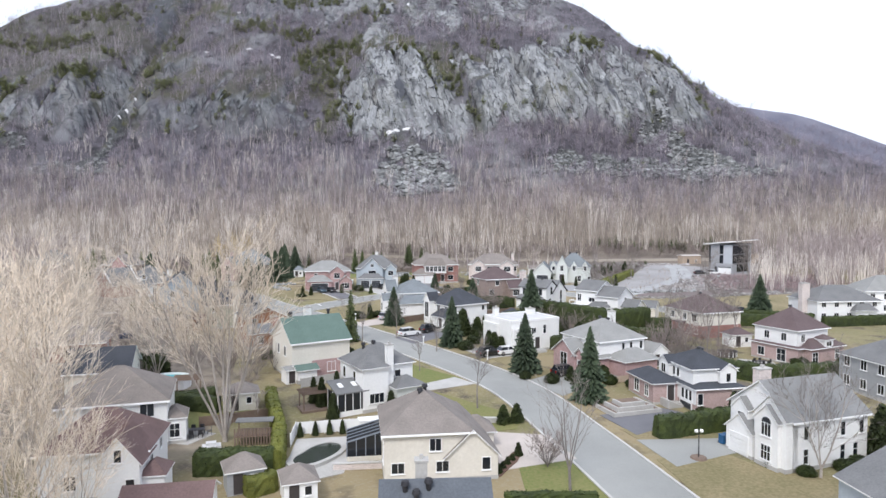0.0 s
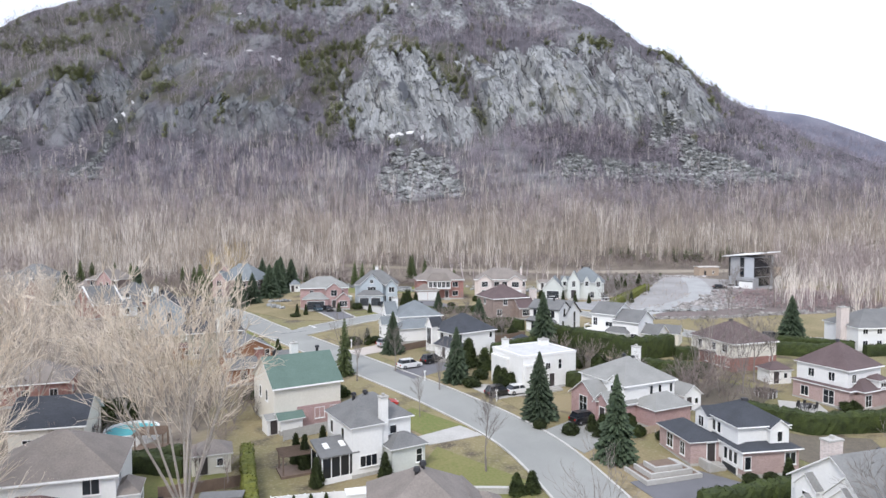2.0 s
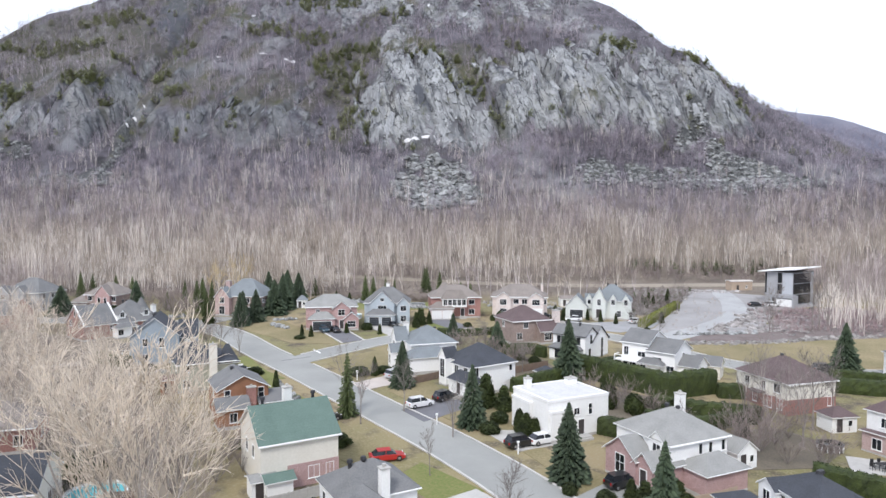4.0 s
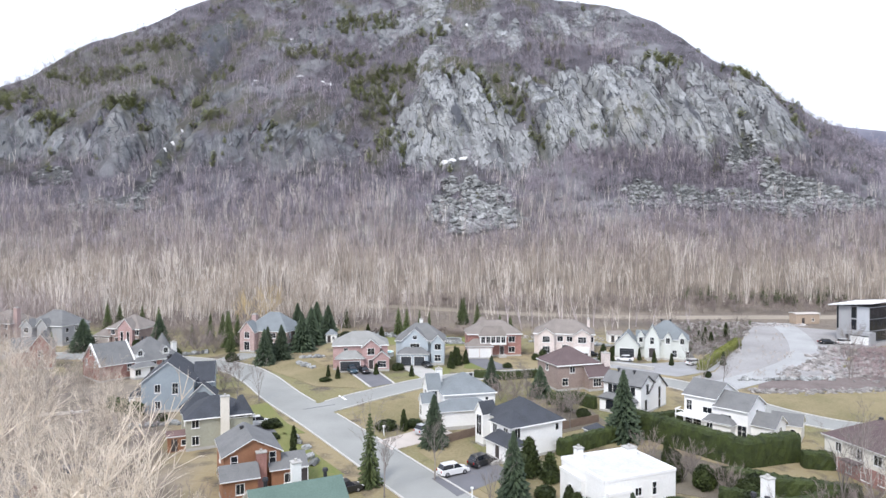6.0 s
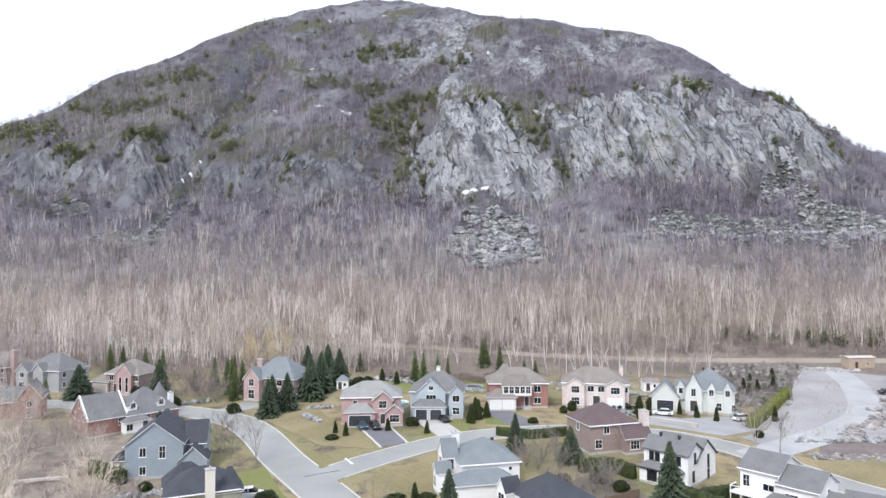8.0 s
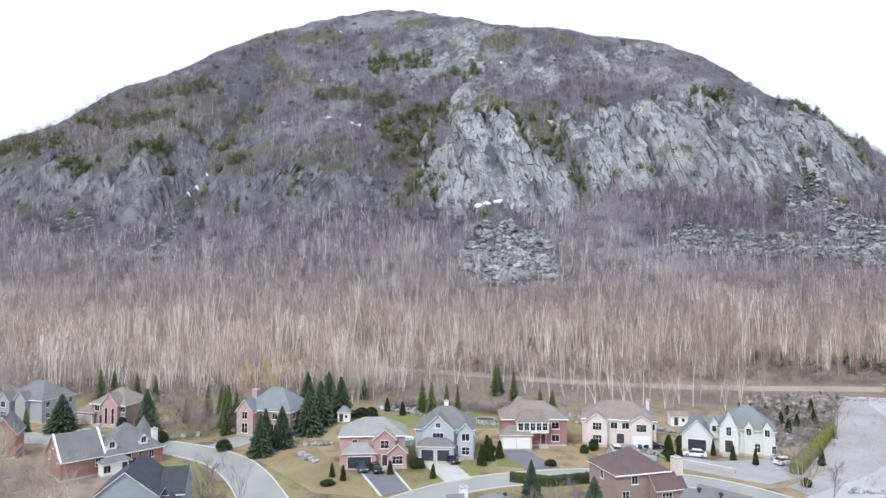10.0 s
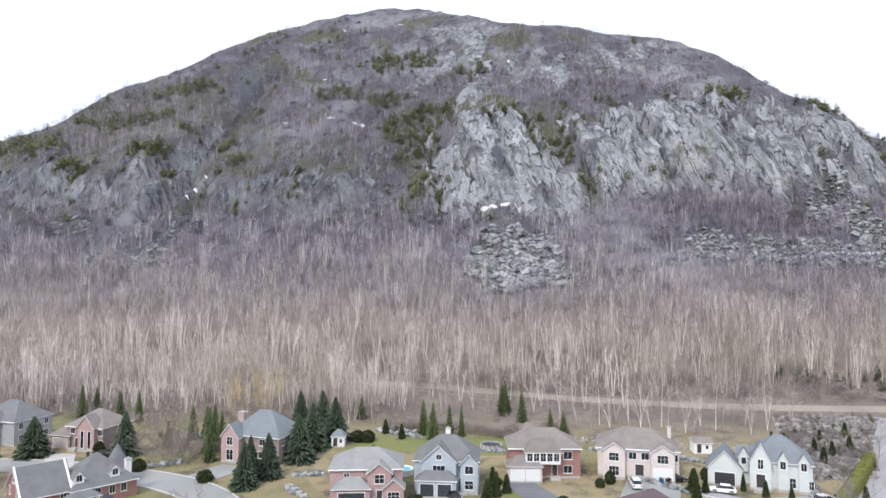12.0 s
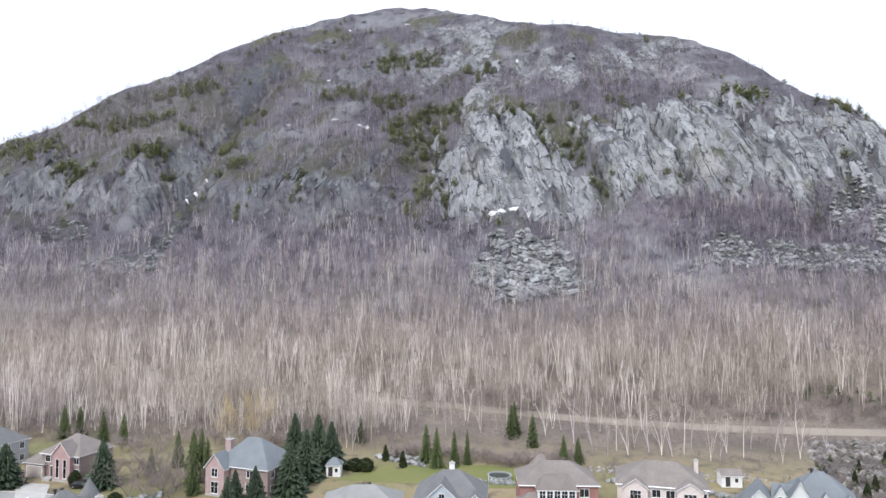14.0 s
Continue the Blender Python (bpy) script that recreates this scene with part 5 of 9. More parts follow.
bmesh.ops.create_cone(bm, segments=24, radius1=0.6, radius2=0.6, depth=0.1, cap_ends=True, matrix=Matrix.Translation((-6.47, -2.2, 4.56)) @ pose(0, 0, 0, 0, 90, 0))
bmesh.ops.bisect_plane(bm, geom=bm.verts[:] + bm.edges[:] + bm.faces[:], plane_co=(0, 0, 4.56), plane_no=(0, 0, 1), clear_inner=True)
part("arched_pane", bm, PANE, n7, "half-round window light")
W = [(-0.8, 0.8, 8.0, 8.0, 5.8, "hip", 3.0, WHITE_SIDING), (0.6, -1.6, 8.8, 6.6, 2.9, "hip", 2.2, ROSE_BRICK), (-1.0, 0.6, 8.8, 8.8, 2.8, "hip", 0.8, ROSE_BRICK), (0.8, -4.0, 2.4, 2.0, 4.1, "hip", 0.6, WHITE_SIDING, 2.6)]
house("house", "pinkish brick house with white upper floor and mauve roof", 61.6, 112.4, 27, W, MAUVE_ROOF, [(0, "W", 1.6, 3.7, 0.9, 1.2), (0, "W", -1.6, 3.7, 0.9, 1.2), (0, "S", -2.6, 3.7, 0.9, 1.2), (3, "S", 0, 3.0, 1.3, 0.7), (1, "S", 2.6, 0.7, 1.0, 1.5), (2, "W", 1.4, 0.3, 1.6, 2.0), (1, "S", -3.2, 0.5, 1.4, 1.6), (1, "W", 1.4, 0.7, 1.2, 1.6), (2, "W", -2.4, 0.7, 1.2, 1.4), (1, "E", 0, 0.8, 1, 1.4)], [], [], [], [(-0.8, 1, 8.5)])
W = [(0, 0, 9.6, 11, 4.9, "hip", 2.9, IVORY)]
brown = house("house", "cream and brick house with mauve-brown hipped roof", 53.8, 134.6, 19, W, MAUVE_ROOF, [(0, "W", 3.4, 3.0, 1.2, 1.3), (0, "W", 0.6, 3.0, 0.9, 1.2), (0, "W", -3.0, 3.0, 0.9, 1.2), (0, "W", 4.0, 0.5, 1.0, 1.6), (0, "W", 1.6, 0.3, 1.6, 1.8), (0, "W", -1.2, 0.5, 0.9, 1.6), (0, "W", -3.9, 0.5, 1.4, 1.6), (0, "S", 3.6, 0.8, 0.7, 1.4), (0, "E", 0, 3.0, 1, 1.3)], [], [], [], [(0, 0.6, 7.4)])
part("brick_base", boxes((-4.86, -5.56, -1.2, 4.86, 5.56, 2.2)), RED_BRICK, brown, "red brick ground floor")
part("canopy", boxes((-6.2, -1.2, 2.35, -4.9, 1.6, 2.55)), MAUVE_ROOF, brown, "small roof over the garden door")
W = [(0, 0, 15, 10, 4.9, "hip", 2.9, WHITE_SIDING), (3, -5.4, 5, 2, 3.0, "hip", 1.2, WHITE_SIDING)]
house("house", "white house with grey hipped roof behind a hedge", 89.0, 148.0, 6, W, GREY_ROOF, rows_of(0, W[0], "S"), [], [], [(-7.9, -1, 1.8, 1.4, -1, 8.4, PALE_STONE)])
W = [(0, 0, 15, 10, 5.6, "hip", 3.2, WHITE_SIDING)]
house("house", "white house with pale grey roof", 108.0, 158.0, -5, W, LIGHT_ROOF, rows_of(0, W[0], "S"))
W = [(0, 0, 12, 9, 5.2, "hip", 2.8, GREY_SIDING)]
house("house", "grey sided house with grey roof", 65.5, 92.5, 10, W, GREY_ROOF, rows_of(0, W[0], "S") + rows_of(0, W[0], "W"))
W = [(0, 0, 11, 9, 4.0, "gy", 2.8, PALE_BLUE)]
house("house", "small blue-grey house with pale gable", 40.5, 52.0, 5, W, GREY_ROOF, [(0, "S", 0, 1.5, 1.2, 1.3), (0, "S", -3, 1.5, 1.2, 1.3), (0, "W", 0, 1.5, 1, 1.3)])
W = [(0, 0, 11, 10, 5.2, "hip", 3.0, WHITE_SIDING), (6.2, -2.8, 2.4, 3.6, 2.9, "hip", 0.9, WHITE_SIDING)]
house("house", "white rendered house with brown-grey hipped roof", -37.7, 75.8, 18, W, BROWN_ROOF, [(0, "S", 3.4, 3.4, 1.4, 1.4), (0, "S", 3.4, 0.8, 1.2, 1.2), (0, "E", -3, 3.4, 1, 1.3), (1, "S", 0, 0.7, 1.0, 1.5), (1, "E", 0, 0.7, 1.6, 1.5)])
W = [(0, 0, 9.5, 7.6, 4.6, "hip", 2.9, WHITE_SIDING), (3.0, -4.4, 3.6, 4.6, 4.4, "gy", 2.2, WHITE_SIDING), (8.2, -10.6, 6.8, 5, 2.4, "gx", 1.3, WHITE_SIDING), (5.6, -4.4, 2.2, 3.0, 2.8, "hip", 0.9, WHITE_SIDING)]
house("house", "white house with russet shingle roofs", -32.8, 63.0, 10, W, RUSSET_ROOF, [(1, "S", 0, 4.4, 0.6, 1.1), (1, "S", 1.0, 1.6, 0.7, 1.2), (1, "E", 1.6, 2.9, 0.9, 1.1), (0, "E", 1.0, 3.0, 0.9, 1.2), (0, "E", -2.2, 0.9, 0.9, 1.3), (0, "S", -2, 1.0, 1, 1.3)])
W = [(0, 0, 8, 8, 4.0, "gx", 2.6, IVORY)]
house("house", "cream house with dark blue-grey roof among trees", -48.0, 92.0, 15, W, DARK_ROOF, rows_of(0, W[0], "S", (1.2,)) + [(0, "E", 0, 1.2, 1, 1.3)])
W = [(0, 0, 11, 8, 3.4, "hip", 2.6, RED_BRICK)]
house("house", "low brick house with brown roof among bare trees", -63.5, 111.5, 20, W, BROWN_ROOF, rows_of(0, W[0], "S", (1.0,)) + [(0, "E", 0, 1.0, 1, 1.3)])

# ---------------------------------------------------------------- trees
def tube(V, F, a, b, ra, rb, sides=3):
    """A tapered branch from a to b, appended to the lists."""
    d = (b - a)
    if d.length < 1e-5:
        return
    d.normalize()
    u = d.orthogonal().normalized()
    w = d.cross(u)
    n = len(V)
    for p, r in ((a, ra), (b, rb)):
        for k in range(sides):
            g = 2 * math.pi * k / sides
            V.append(p + (u * math.cos(g) + w * math.sin(g)) * r)
    for k in range(sides):
        j = (k + 1) % sides
        F.append((n + k, n + j, n + sides + j))
        F.append((n + k, n + sides + j, n + sides + k))


def bare_tree(rs, height, leaders=5, width=0.5, trunk=0.34, kids=2, twig=0.02, fork=0.16, clear=0):
    """Trunk and limbs of a leafless broadleaf tree, and its fine twigs: two (V, F) pairs."""
    V, F, V2, F2 = [], [], [], []

    def turned(d, angle):
        u = d.orthogonal().normalized()
        g = rs.uniform(0, 6.283)
        side = u * math.cos(g) + d.cross(u) * math.sin(g)
        return (d * math.cos(angle) + side * math.sin(angle)).normalized()

    def grow(p, d, length, r, level):
        segs = (2, 4, 3, 2, 1)[level]
        for s in range(segs):
            q = p + d * (length / segs)
            r2 = r * (0.8 if level else 0.9)
            if level >= 3:
                tube(V2, F2, p, q, max(r, twig), max(r2, twig * 0.7))
            else:
                tube(V, F, p, q, r, r2, 6 if level < 2 else 4)
            p, r = q, r2
            d = (d + Vector((rs.uniform(-1, 1), rs.uniform(-1, 1), rs.uniform(0.0, 1.0))) * 0.11).normalized()
            if level == 0 or level == 1 and s < clear:
                continue
            if level < 4:
                for _ in range(kids + (level == 3)):
                    grow(p, turned(d, rs.uniform(0.25, 0.62)), length * rs.uniform(0.36, 0.6) * (1 - 0.06 * s), r * rs.uniform(0.4, 0.6), level + 1)
            else:
                for _ in range(2):
                    e = p + turned(d, rs.uniform(0.3, 0.9)) * rs.uniform(0.35, 0.8)
                    n = len(V2)
                    w = Vector((rs.uniform(-1, 1), rs.uniform(-1, 1), 0.1)).normalized() * twig * 0.9
                    V2.extend((p - w, p + w, e))
                    F2.append((n, n + 1, n + 2))

    p0, p1 = Vector((0, 0, -0.4)), Vector((0, 0, height * fork))
    tube(V, F, p0, p1, trunk * 1.15, trunk, 8)
    for k in range(leaders):
        g = 6.283 * (k + rs.uniform(-0.3, 0.3)) / leaders
        lean = width * rs.uniform(0.35, 1.0) if leaders > 1 else 0.03
        d = Vector((math.cos(g) * lean, math.sin(g) * lean, 1)).normalized()
        grow(p1 - Vector((0, 0, height * 0.02)), d, height * rs.uniform(0.62, 0.8), trunk * (0.62 if leaders > 2 else 0.85), 1)
    return (V, F), (V2, F2)


def spruce_mesh(rs, height=10.0, width=5.8, whorls=36, per=16):
    """Needle boughs of a conifer: drooping jagged sprays round the stem, denser and longer below."""
    V, F = [], []
    for k in range(whorls):
        f = k / whorls
        z = height * (0.04 + 0.95 * f)
        reach = width / 2 * (1 - f) ** 0.85 * rs.uniform(0.86, 1.1) + 0.12
        n = max(4, int(per * (1 - 0.55 * f)))
        off = rs.uniform(0, 6.28)
        for j in range(n):
            g = off + 6.283 * j / n + rs.uniform(-0.25, 0.25)
            L = reach * rs.uniform(0.78, 1.12)
            droop = rs.uniform(0.18, 0.34) * L
            o, s = Vector((math.cos(g), math.sin(g), 0)), Vector((-math.sin(g), math.cos(g), 0))
            for m in range(4):
                a, b = L * m / 4.2, L * (m + 1.7) / 5.2
                wd = 0.2 * L * (1 - m / 5) + 0.06
                za, zb = z - droop * (m / 4) ** 1.2, z - droop * ((m + 1.4) / 4) ** 1.2
                up = rs.uniform(0.02, 0.22)
                n0 = len(V)
                V += [o * a + Vector((0, 0, za + up)), o * b + s * wd + Vector((0, 0, zb - 0.12)), o * (b + 0.16 * L) + Vector((0, 0, zb + 0.02)), o * b - s * wd + Vector((0, 0, zb - 0.12)), o * (a * 0.8) + Vector((0, 0, za - 0.3))]
                F += [(n0, n0 + 1, n0 + 2), (n0, n0 + 2, n0 + 3), (n0 + 4, n0 + 2, n0 + 1), (n0 + 4, n0 + 3, n0 + 2)]
    return V, F


def mesh_vf(name, vf, material):
    V, F = vf
    return mesh_np(name, np.array([tuple(v) for v in V]), np.array(F), material)


rt = random.Random(11)
TREES = []
for k in range(4):
    big, fine = bare_tree(rt, 17, (6, 5, 4, 3)[k], (0.55, 0.6, 0.5, 0.4)[k], (0.16, 0.18, 0.2, 0.2)[k], fork=(0.04, 0.07, 0.12, 0.1)[k])
    TREES.append((mesh_vf("trunk", big, BARK), mesh_vf("crown", fine, TWIG)))
DIM_TREES = [(a, mesh_np("crown", np.array([v.co for v in b.vertices]), np.array([p.vertices[:] for p in b.polygons]), MAPLE)) for a, b in TREES]
big, fine = bare_tree(rt, 19, 8, 0.44, 0.25, 2, twig=0.027, fork=0.03, clear=1)
MANY_STEMS = (mesh_vf("trunk", big, BARK), mesh_vf("crown", fine, TWIG))
SLIM = []
for k in range(3):
    big, fine = bare_tree(rt, 9, 1 if k else 4, 0.3, 0.13, 2 if k else 1, 0.016, 0.22)
    SLIM.append((mesh_vf("trunk", big, YARD_TWIG), mesh_vf("crown", fine, YARD_TWIG)))
PALE_SLIM = []
for k in range(3):
    big, fine = bare_tree(rt, 9, k + 1, 0.26, 0.07, 1, 0.012, (0.3, 0.12, 0.05)[k])
    PALE_SLIM.append((mesh_vf("trunk", big, SAPLING if k == 1 else BIRCH), mesh_vf("crown", fine, MAPLE)))
SMALL = []
for k in range(2):
    big, fine = bare_tree(rt, 5, 9, 0.9, 0.07, 1, 0.016, 0.06)
    SMALL.append((mesh_vf("trunk", big, YARD_TWIG), mesh_vf("crown", fine, BRUSH)))
SPRUCE = [mesh_vf("crown", spruce_mesh(rt), NEEDLE) for _ in range(3)]
PINES = [mesh_vf("crown", spruce_mesh(rt, 10, 4.8, 22, 10), GARDEN_PINE) for _ in range(2)]
stem = ([], [])
tube(*stem, Vector((0, 0, -0.5)), Vector((0, 0, 9.3)), 0.2, 0.03, 6)
STEM = mesh_vf("trunk", stem, BARK)


def tree(name, label, x, y, h, meshes, base_h, group="", turn=None, fat=1.0, category="tree", tilt=0.0):
    t = tagged(new(name), label, category, group)
    s = h / base_h
    t.matrix_basis = pose(x, y, float(terrain(x, y)), rt.uniform(-tilt, tilt), rt.uniform(-tilt, tilt), turn if turn is not None else rt.uniform(0, 360)) @ Matrix.Diagonal((s * fat, s * fat, s, 1))
    for nm, me in zip(("trunk", "crown"), meshes):
        part(nm, me, None, t)
    return t


def spruce(x, y, h, fat=1.0, kind=0, label="dense dark green spruce on a lawn"):
    return tree("spruce_tree", label, x, y, h, (STEM, SPRUCE[rt.randrange(3)] if kind == 0 else PINES[rt.randrange(2)]), 10.0, "spruces", fat=fat)


for q in ((20.3, 89, 10.6, 0.84), (13.2, 103.4, 9.8, 0.95), (20.1, 147, 11.8, 0.95), (-10.5, 141.4, 8.6, 1.0), (1.8, 121.6, 9.6, 0.88), (-2.0, 176, 7.6, 1.0), (8.0, 172, 6.5, 1.4), (76.6, 157, 9.5, 1.1),
          (-58.6, 195.3, 9.2, 0.85), (-59.3, 199.5, 9.0, 0.8), (-56.4, 201.5, 9.2, 0.85), (-54.4, 212.6, 10.5, 1.0), (-54.3, 221, 11, 0.9), (-56.2, 233, 11, 0.9), (-51.6, 229, 10.5, 0.9), (-94.1, 210.3, 10.2, 0.9), (-114.6, 207.6, 9.0, 1.2), (-63.5, 237, 10, 0.8)):
    spruce(q[0], q[1], q[2], q[3] * (1.3 if q[1] > 190 else 1.0))
for q in ((-17.6, 125.4, 10.4, 0.75), (-77, 216, 10.5, 0.9), (-74.6, 217, 9.5, 0.8), (-28.5, 233, 9.0, 0.9), (-22, 236, 8, 0.6), (-82, 224, 8.5, 1.0), (-64, 240, 8, 0.8), (-115, 238, 8.5, 0.9), (-110, 239, 8, 0.9), (-0.6, 241, 6.5, 0.95), (2.6, 240.6, 6.2, 1.0), (-13, 262, 9.0, 0.9), (-89, 219, 6, 0.9), (-122, 205, 6, 1), (-51, 249, 7, 0.9), (-31.5, 236, 9, 0.9), (-24.7, 234, 8.5, 0.7), (-86, 224.5, 8.5, 0.8), (-80.8, 225.5, 9, 0.8), (-129, 241.5, 9, 0.9), (-126, 243.5, 8, 1.0), (-73.4, 209.5, 8, 0.9), (-13.6, 258, 9, 0.9), (-8.0, 252, 8.5, 0.9)):
    spruce(*q, kind=1, label="mid-green conifer beside the houses")

for x, y, h, k, lb in ((-36, 44, 16, 2, "big bare tree beside a house"), (-30, 44, 13, 3, "bare tree beside a house"), (-44, 56, 18, 1, "big bare tree beside a house"), (-27.2, 47, 10, 2, "bare tree beside a house"), (-41, 64, 18, 2, "big bare tree beside a house"), (-45, 70, 20, 3, "big bare tree beside a house"), (-33, 50, 18, 0, "big bare tree beside a house"),
                       (-41, 48, 19, 1, "big bare tree beside a house"), (-52, 80, 19, 2, "big bare tree in the wood"), (-44, 100, 14, 0, "bare tree in the wood"), (-56, 98, 18, 1, "bare tree in the wood"), (-70, 129, 17, 2, "bare tree in the wood"), (-46, 112, 9, 3, "bare tree in the wood"), (-68, 122, 13, 0, "bare tree in the wood"), (-57, 122, 9, 1, "bare tree in the wood"),
                       (-78, 135, 17, 2, "bare tree in the wood"), (-70, 100, 18, 3, "bare tree in the wood"), (-80, 115, 18, 0, "bare tree in the wood"), (-88, 140, 17, 1, "bare tree in the wood"), (-92, 120, 17, 2, "bare tree in the wood"), (-100, 150, 17, 3, "bare tree in the wood"), (-63, 82, 18, 1, "bare tree in the wood"), (-74, 78, 18, 2, "bare tree in the wood"), (-60, 62, 18, 3, "bare tree in the wood"), (-31, 100, 7, 2, "bare tree beside a yard"), (-104, 168, 14, 0, "bare tree in the wood"), (-74, 140, 8, 3, "bare tree in the wood"), (-112, 135, 17, 2, "bare tree in the wood"), (-85, 164, 10, 0, "bare tree beside a house"), (-77, 159, 9, 1, "bare tree beside a house"), (-96, 168, 11, 2, "bare tree beside a house"), (-70, 150, 9, 3, "bare tree beside a house"), (-90, 156, 11, 1, "bare tree beside a house"), (-102, 176, 11, 3, "bare tree beside a house"), (-62, 138, 10, 0, "bare tree beside a house")):
    tree("bare_tree", lb, x, y, h * (0.86 if x < -60 else 1.0), (DIM_TREES if x < -72 else TREES)[k], 17.0, "bare trees")
tree("bare_tree", "tall bare many-stemmed tree behind the yards", -24.9, 74.0, 21.5, MANY_STEMS, 19.0, "bare trees")
DARK_TREE = (TREES[3][0], mesh_np("crown", np.array([v.co for v in TREES[3][1].vertices]), np.array([p.vertices[:] for p in TREES[3][1].polygons]), YARD_TWIG))
tree("bare_tree", "dark spreading bare tree before a white house", 38.0, 64.4, 11, DARK_TREE, 17.0, "bare trees", fat=1.1)
tree("bare_tree", "dark round-headed bare tree at a street corner", 43.5, 183.5, 10, DARK_TREE, 17.0, "bare trees", fat=1.15)
tree("bare_tree", "dark bare tree behind the cream and brick house", 45.5, 121.5, 11, DARK_TREE, 17.0, "bare trees", fat=1.1)
for x, y, h, k in ((4.7, 85.7, 8, 1), (12.3, 61.6, 9, 0), (77.3, 191, 9, 0), (78.6, 192.2, 10, 1), (91.7, 195, 13, 1), (90.4, 196, 12, 2), (93.5, 194.5, 11, 0), (64, 221, 8, 0), (29, 110, 6, 2), (-19, 132, 8, 3), (-15, 122, 7.5, 1), (47, 115, 9, 0), (52, 122, 10, 1), (42, 122, 9, 3), (56, 124, 9, 2), (12, 152, 6, 0), (5, 164, 7, 1), (-50, 158, 8, 2), (-48, 164, 7, 3), (46, 178, 7, 1), (-32.2, 267, 13, 1), (-22, 262.5, 13, 2), (6.3, 250.3, 13, 1), (14.4, 249, 13, 2), (19.5, 252, 12, 1), (22.1, 250, 14, 2), (24.4, 249.5, 12, 1), (32.4, 247, 10, 2), (34.4, 247.2, 10, 1), (49, 256.5, 11, 1), (-42.6, 266, 14, 2), (-40.9, 270, 14, 1), (-53, 244, 12, 2), (-50.9, 242, 11, 1), (9.5, 247, 11, 1), (12, 252, 13, 0), (16.5, 255, 12, 2), (27.5, 252, 13, 0), (30, 256, 12, 1), (37.5, 254, 12, 2), (40.5, 251, 11, 0), (44, 258, 12, 1), (53, 252, 12, 2), (56, 262, 12, 0), (2, 256, 13, 1), (-5, 262, 13, 2), (20.5, 262, 12, 0), (48, 248, 9, 2), (-1, 268, 12, 1), (61, 258, 11, 1), (-9, 128, 7, 2), (-1, 117, 6.5, 0), (-3.6, 104, 5, 2)):
    tree("bare_tree", "slender bare tree in a front yard" if y < 240 else "slender pale birch before the wood", x, y, h, SLIM[k % 3] if y < 240 else PALE_SLIM[k % 3], 9.0, "bare trees", tilt=2.0 if y < 240 else 7.0)
for x, y, h in ((11.0, 66.9, 4.2), (11.0, 66.9, 3.6), (25, 130, 4), (27, 133, 4.5), (30, 127, 4), (22, 137, 4.5), (8, 152, 5), (5, 156, 5), (10.5, 157, 5), (13.5, 160, 4.5), (-84, 212, 5.5), (-80, 209, 5), (-72, 212, 4), (0, 168, 5), (-2, 164, 4.5), (3, 171, 5), (46, 108, 5), (-90, 216, 5), (25, 113, 4), (38, 110.5, 5.5), (40.5, 113, 5), (43.5, 115.5, 5.5), (46.5, 118, 4.5), (39, 117.5, 5), (44, 121, 5), (47.5, 109.5, 3), (36.5, 114, 4.5), (42, 109, 3.5), (29.8, 101.6, 2.4), (-33, 98, 5), (-29, 101, 5), (-35, 104, 5), (-27, 104.5, 4), (-30, 108, 5), (-40, 106, 5), (-36, 111, 5), (-24.5, 107.5, 4.5), (-44, 94, 4), (-28, 93.5, 3), (-46, 90, 4), (-50, 105, 5), (-92.4, 210.5, 6), (-85, 205.7, 5), (-80, 204.6, 5), (-76.8, 206.6, 5), (-88.4, 217, 6.5), (-83.9, 217.5, 6.5), (-78, 211, 5.5), (-96, 214, 5), (-58, 170, 5), (-60.5, 177, 5.5), (-20.5, 113.5, 3), (-18, 111.5, 3), (2, 166, 4), (6, 168, 4)):
    tree("bare_shrub", "rounded bare shrub with dense twigs", x, y, h, SMALL[rt.randrange(2)], 5.0, "shrubs", category="shrub")
tree("willow_tree", "yellow-tinged bare willow at the wood's edge", -74, 237, 12.5, (TREES[2][0], mesh_np("crown", np.array([v.co for v in TREES[2][1].vertices]), np.array([p.vertices[:] for p in TREES[2][1].polygons]), OCHRE)), 17.0)
tree("willow_tree", "yellow-tinged bare willow at the wood's edge", -81, 238, 11, (TREES[3][0], mesh_np("crown", np.array([v.co for v in TREES[3][1].vertices]), np.array([p.vertices[:] for p in TREES[3][1].polygons]), OCHRE)), 17.0)


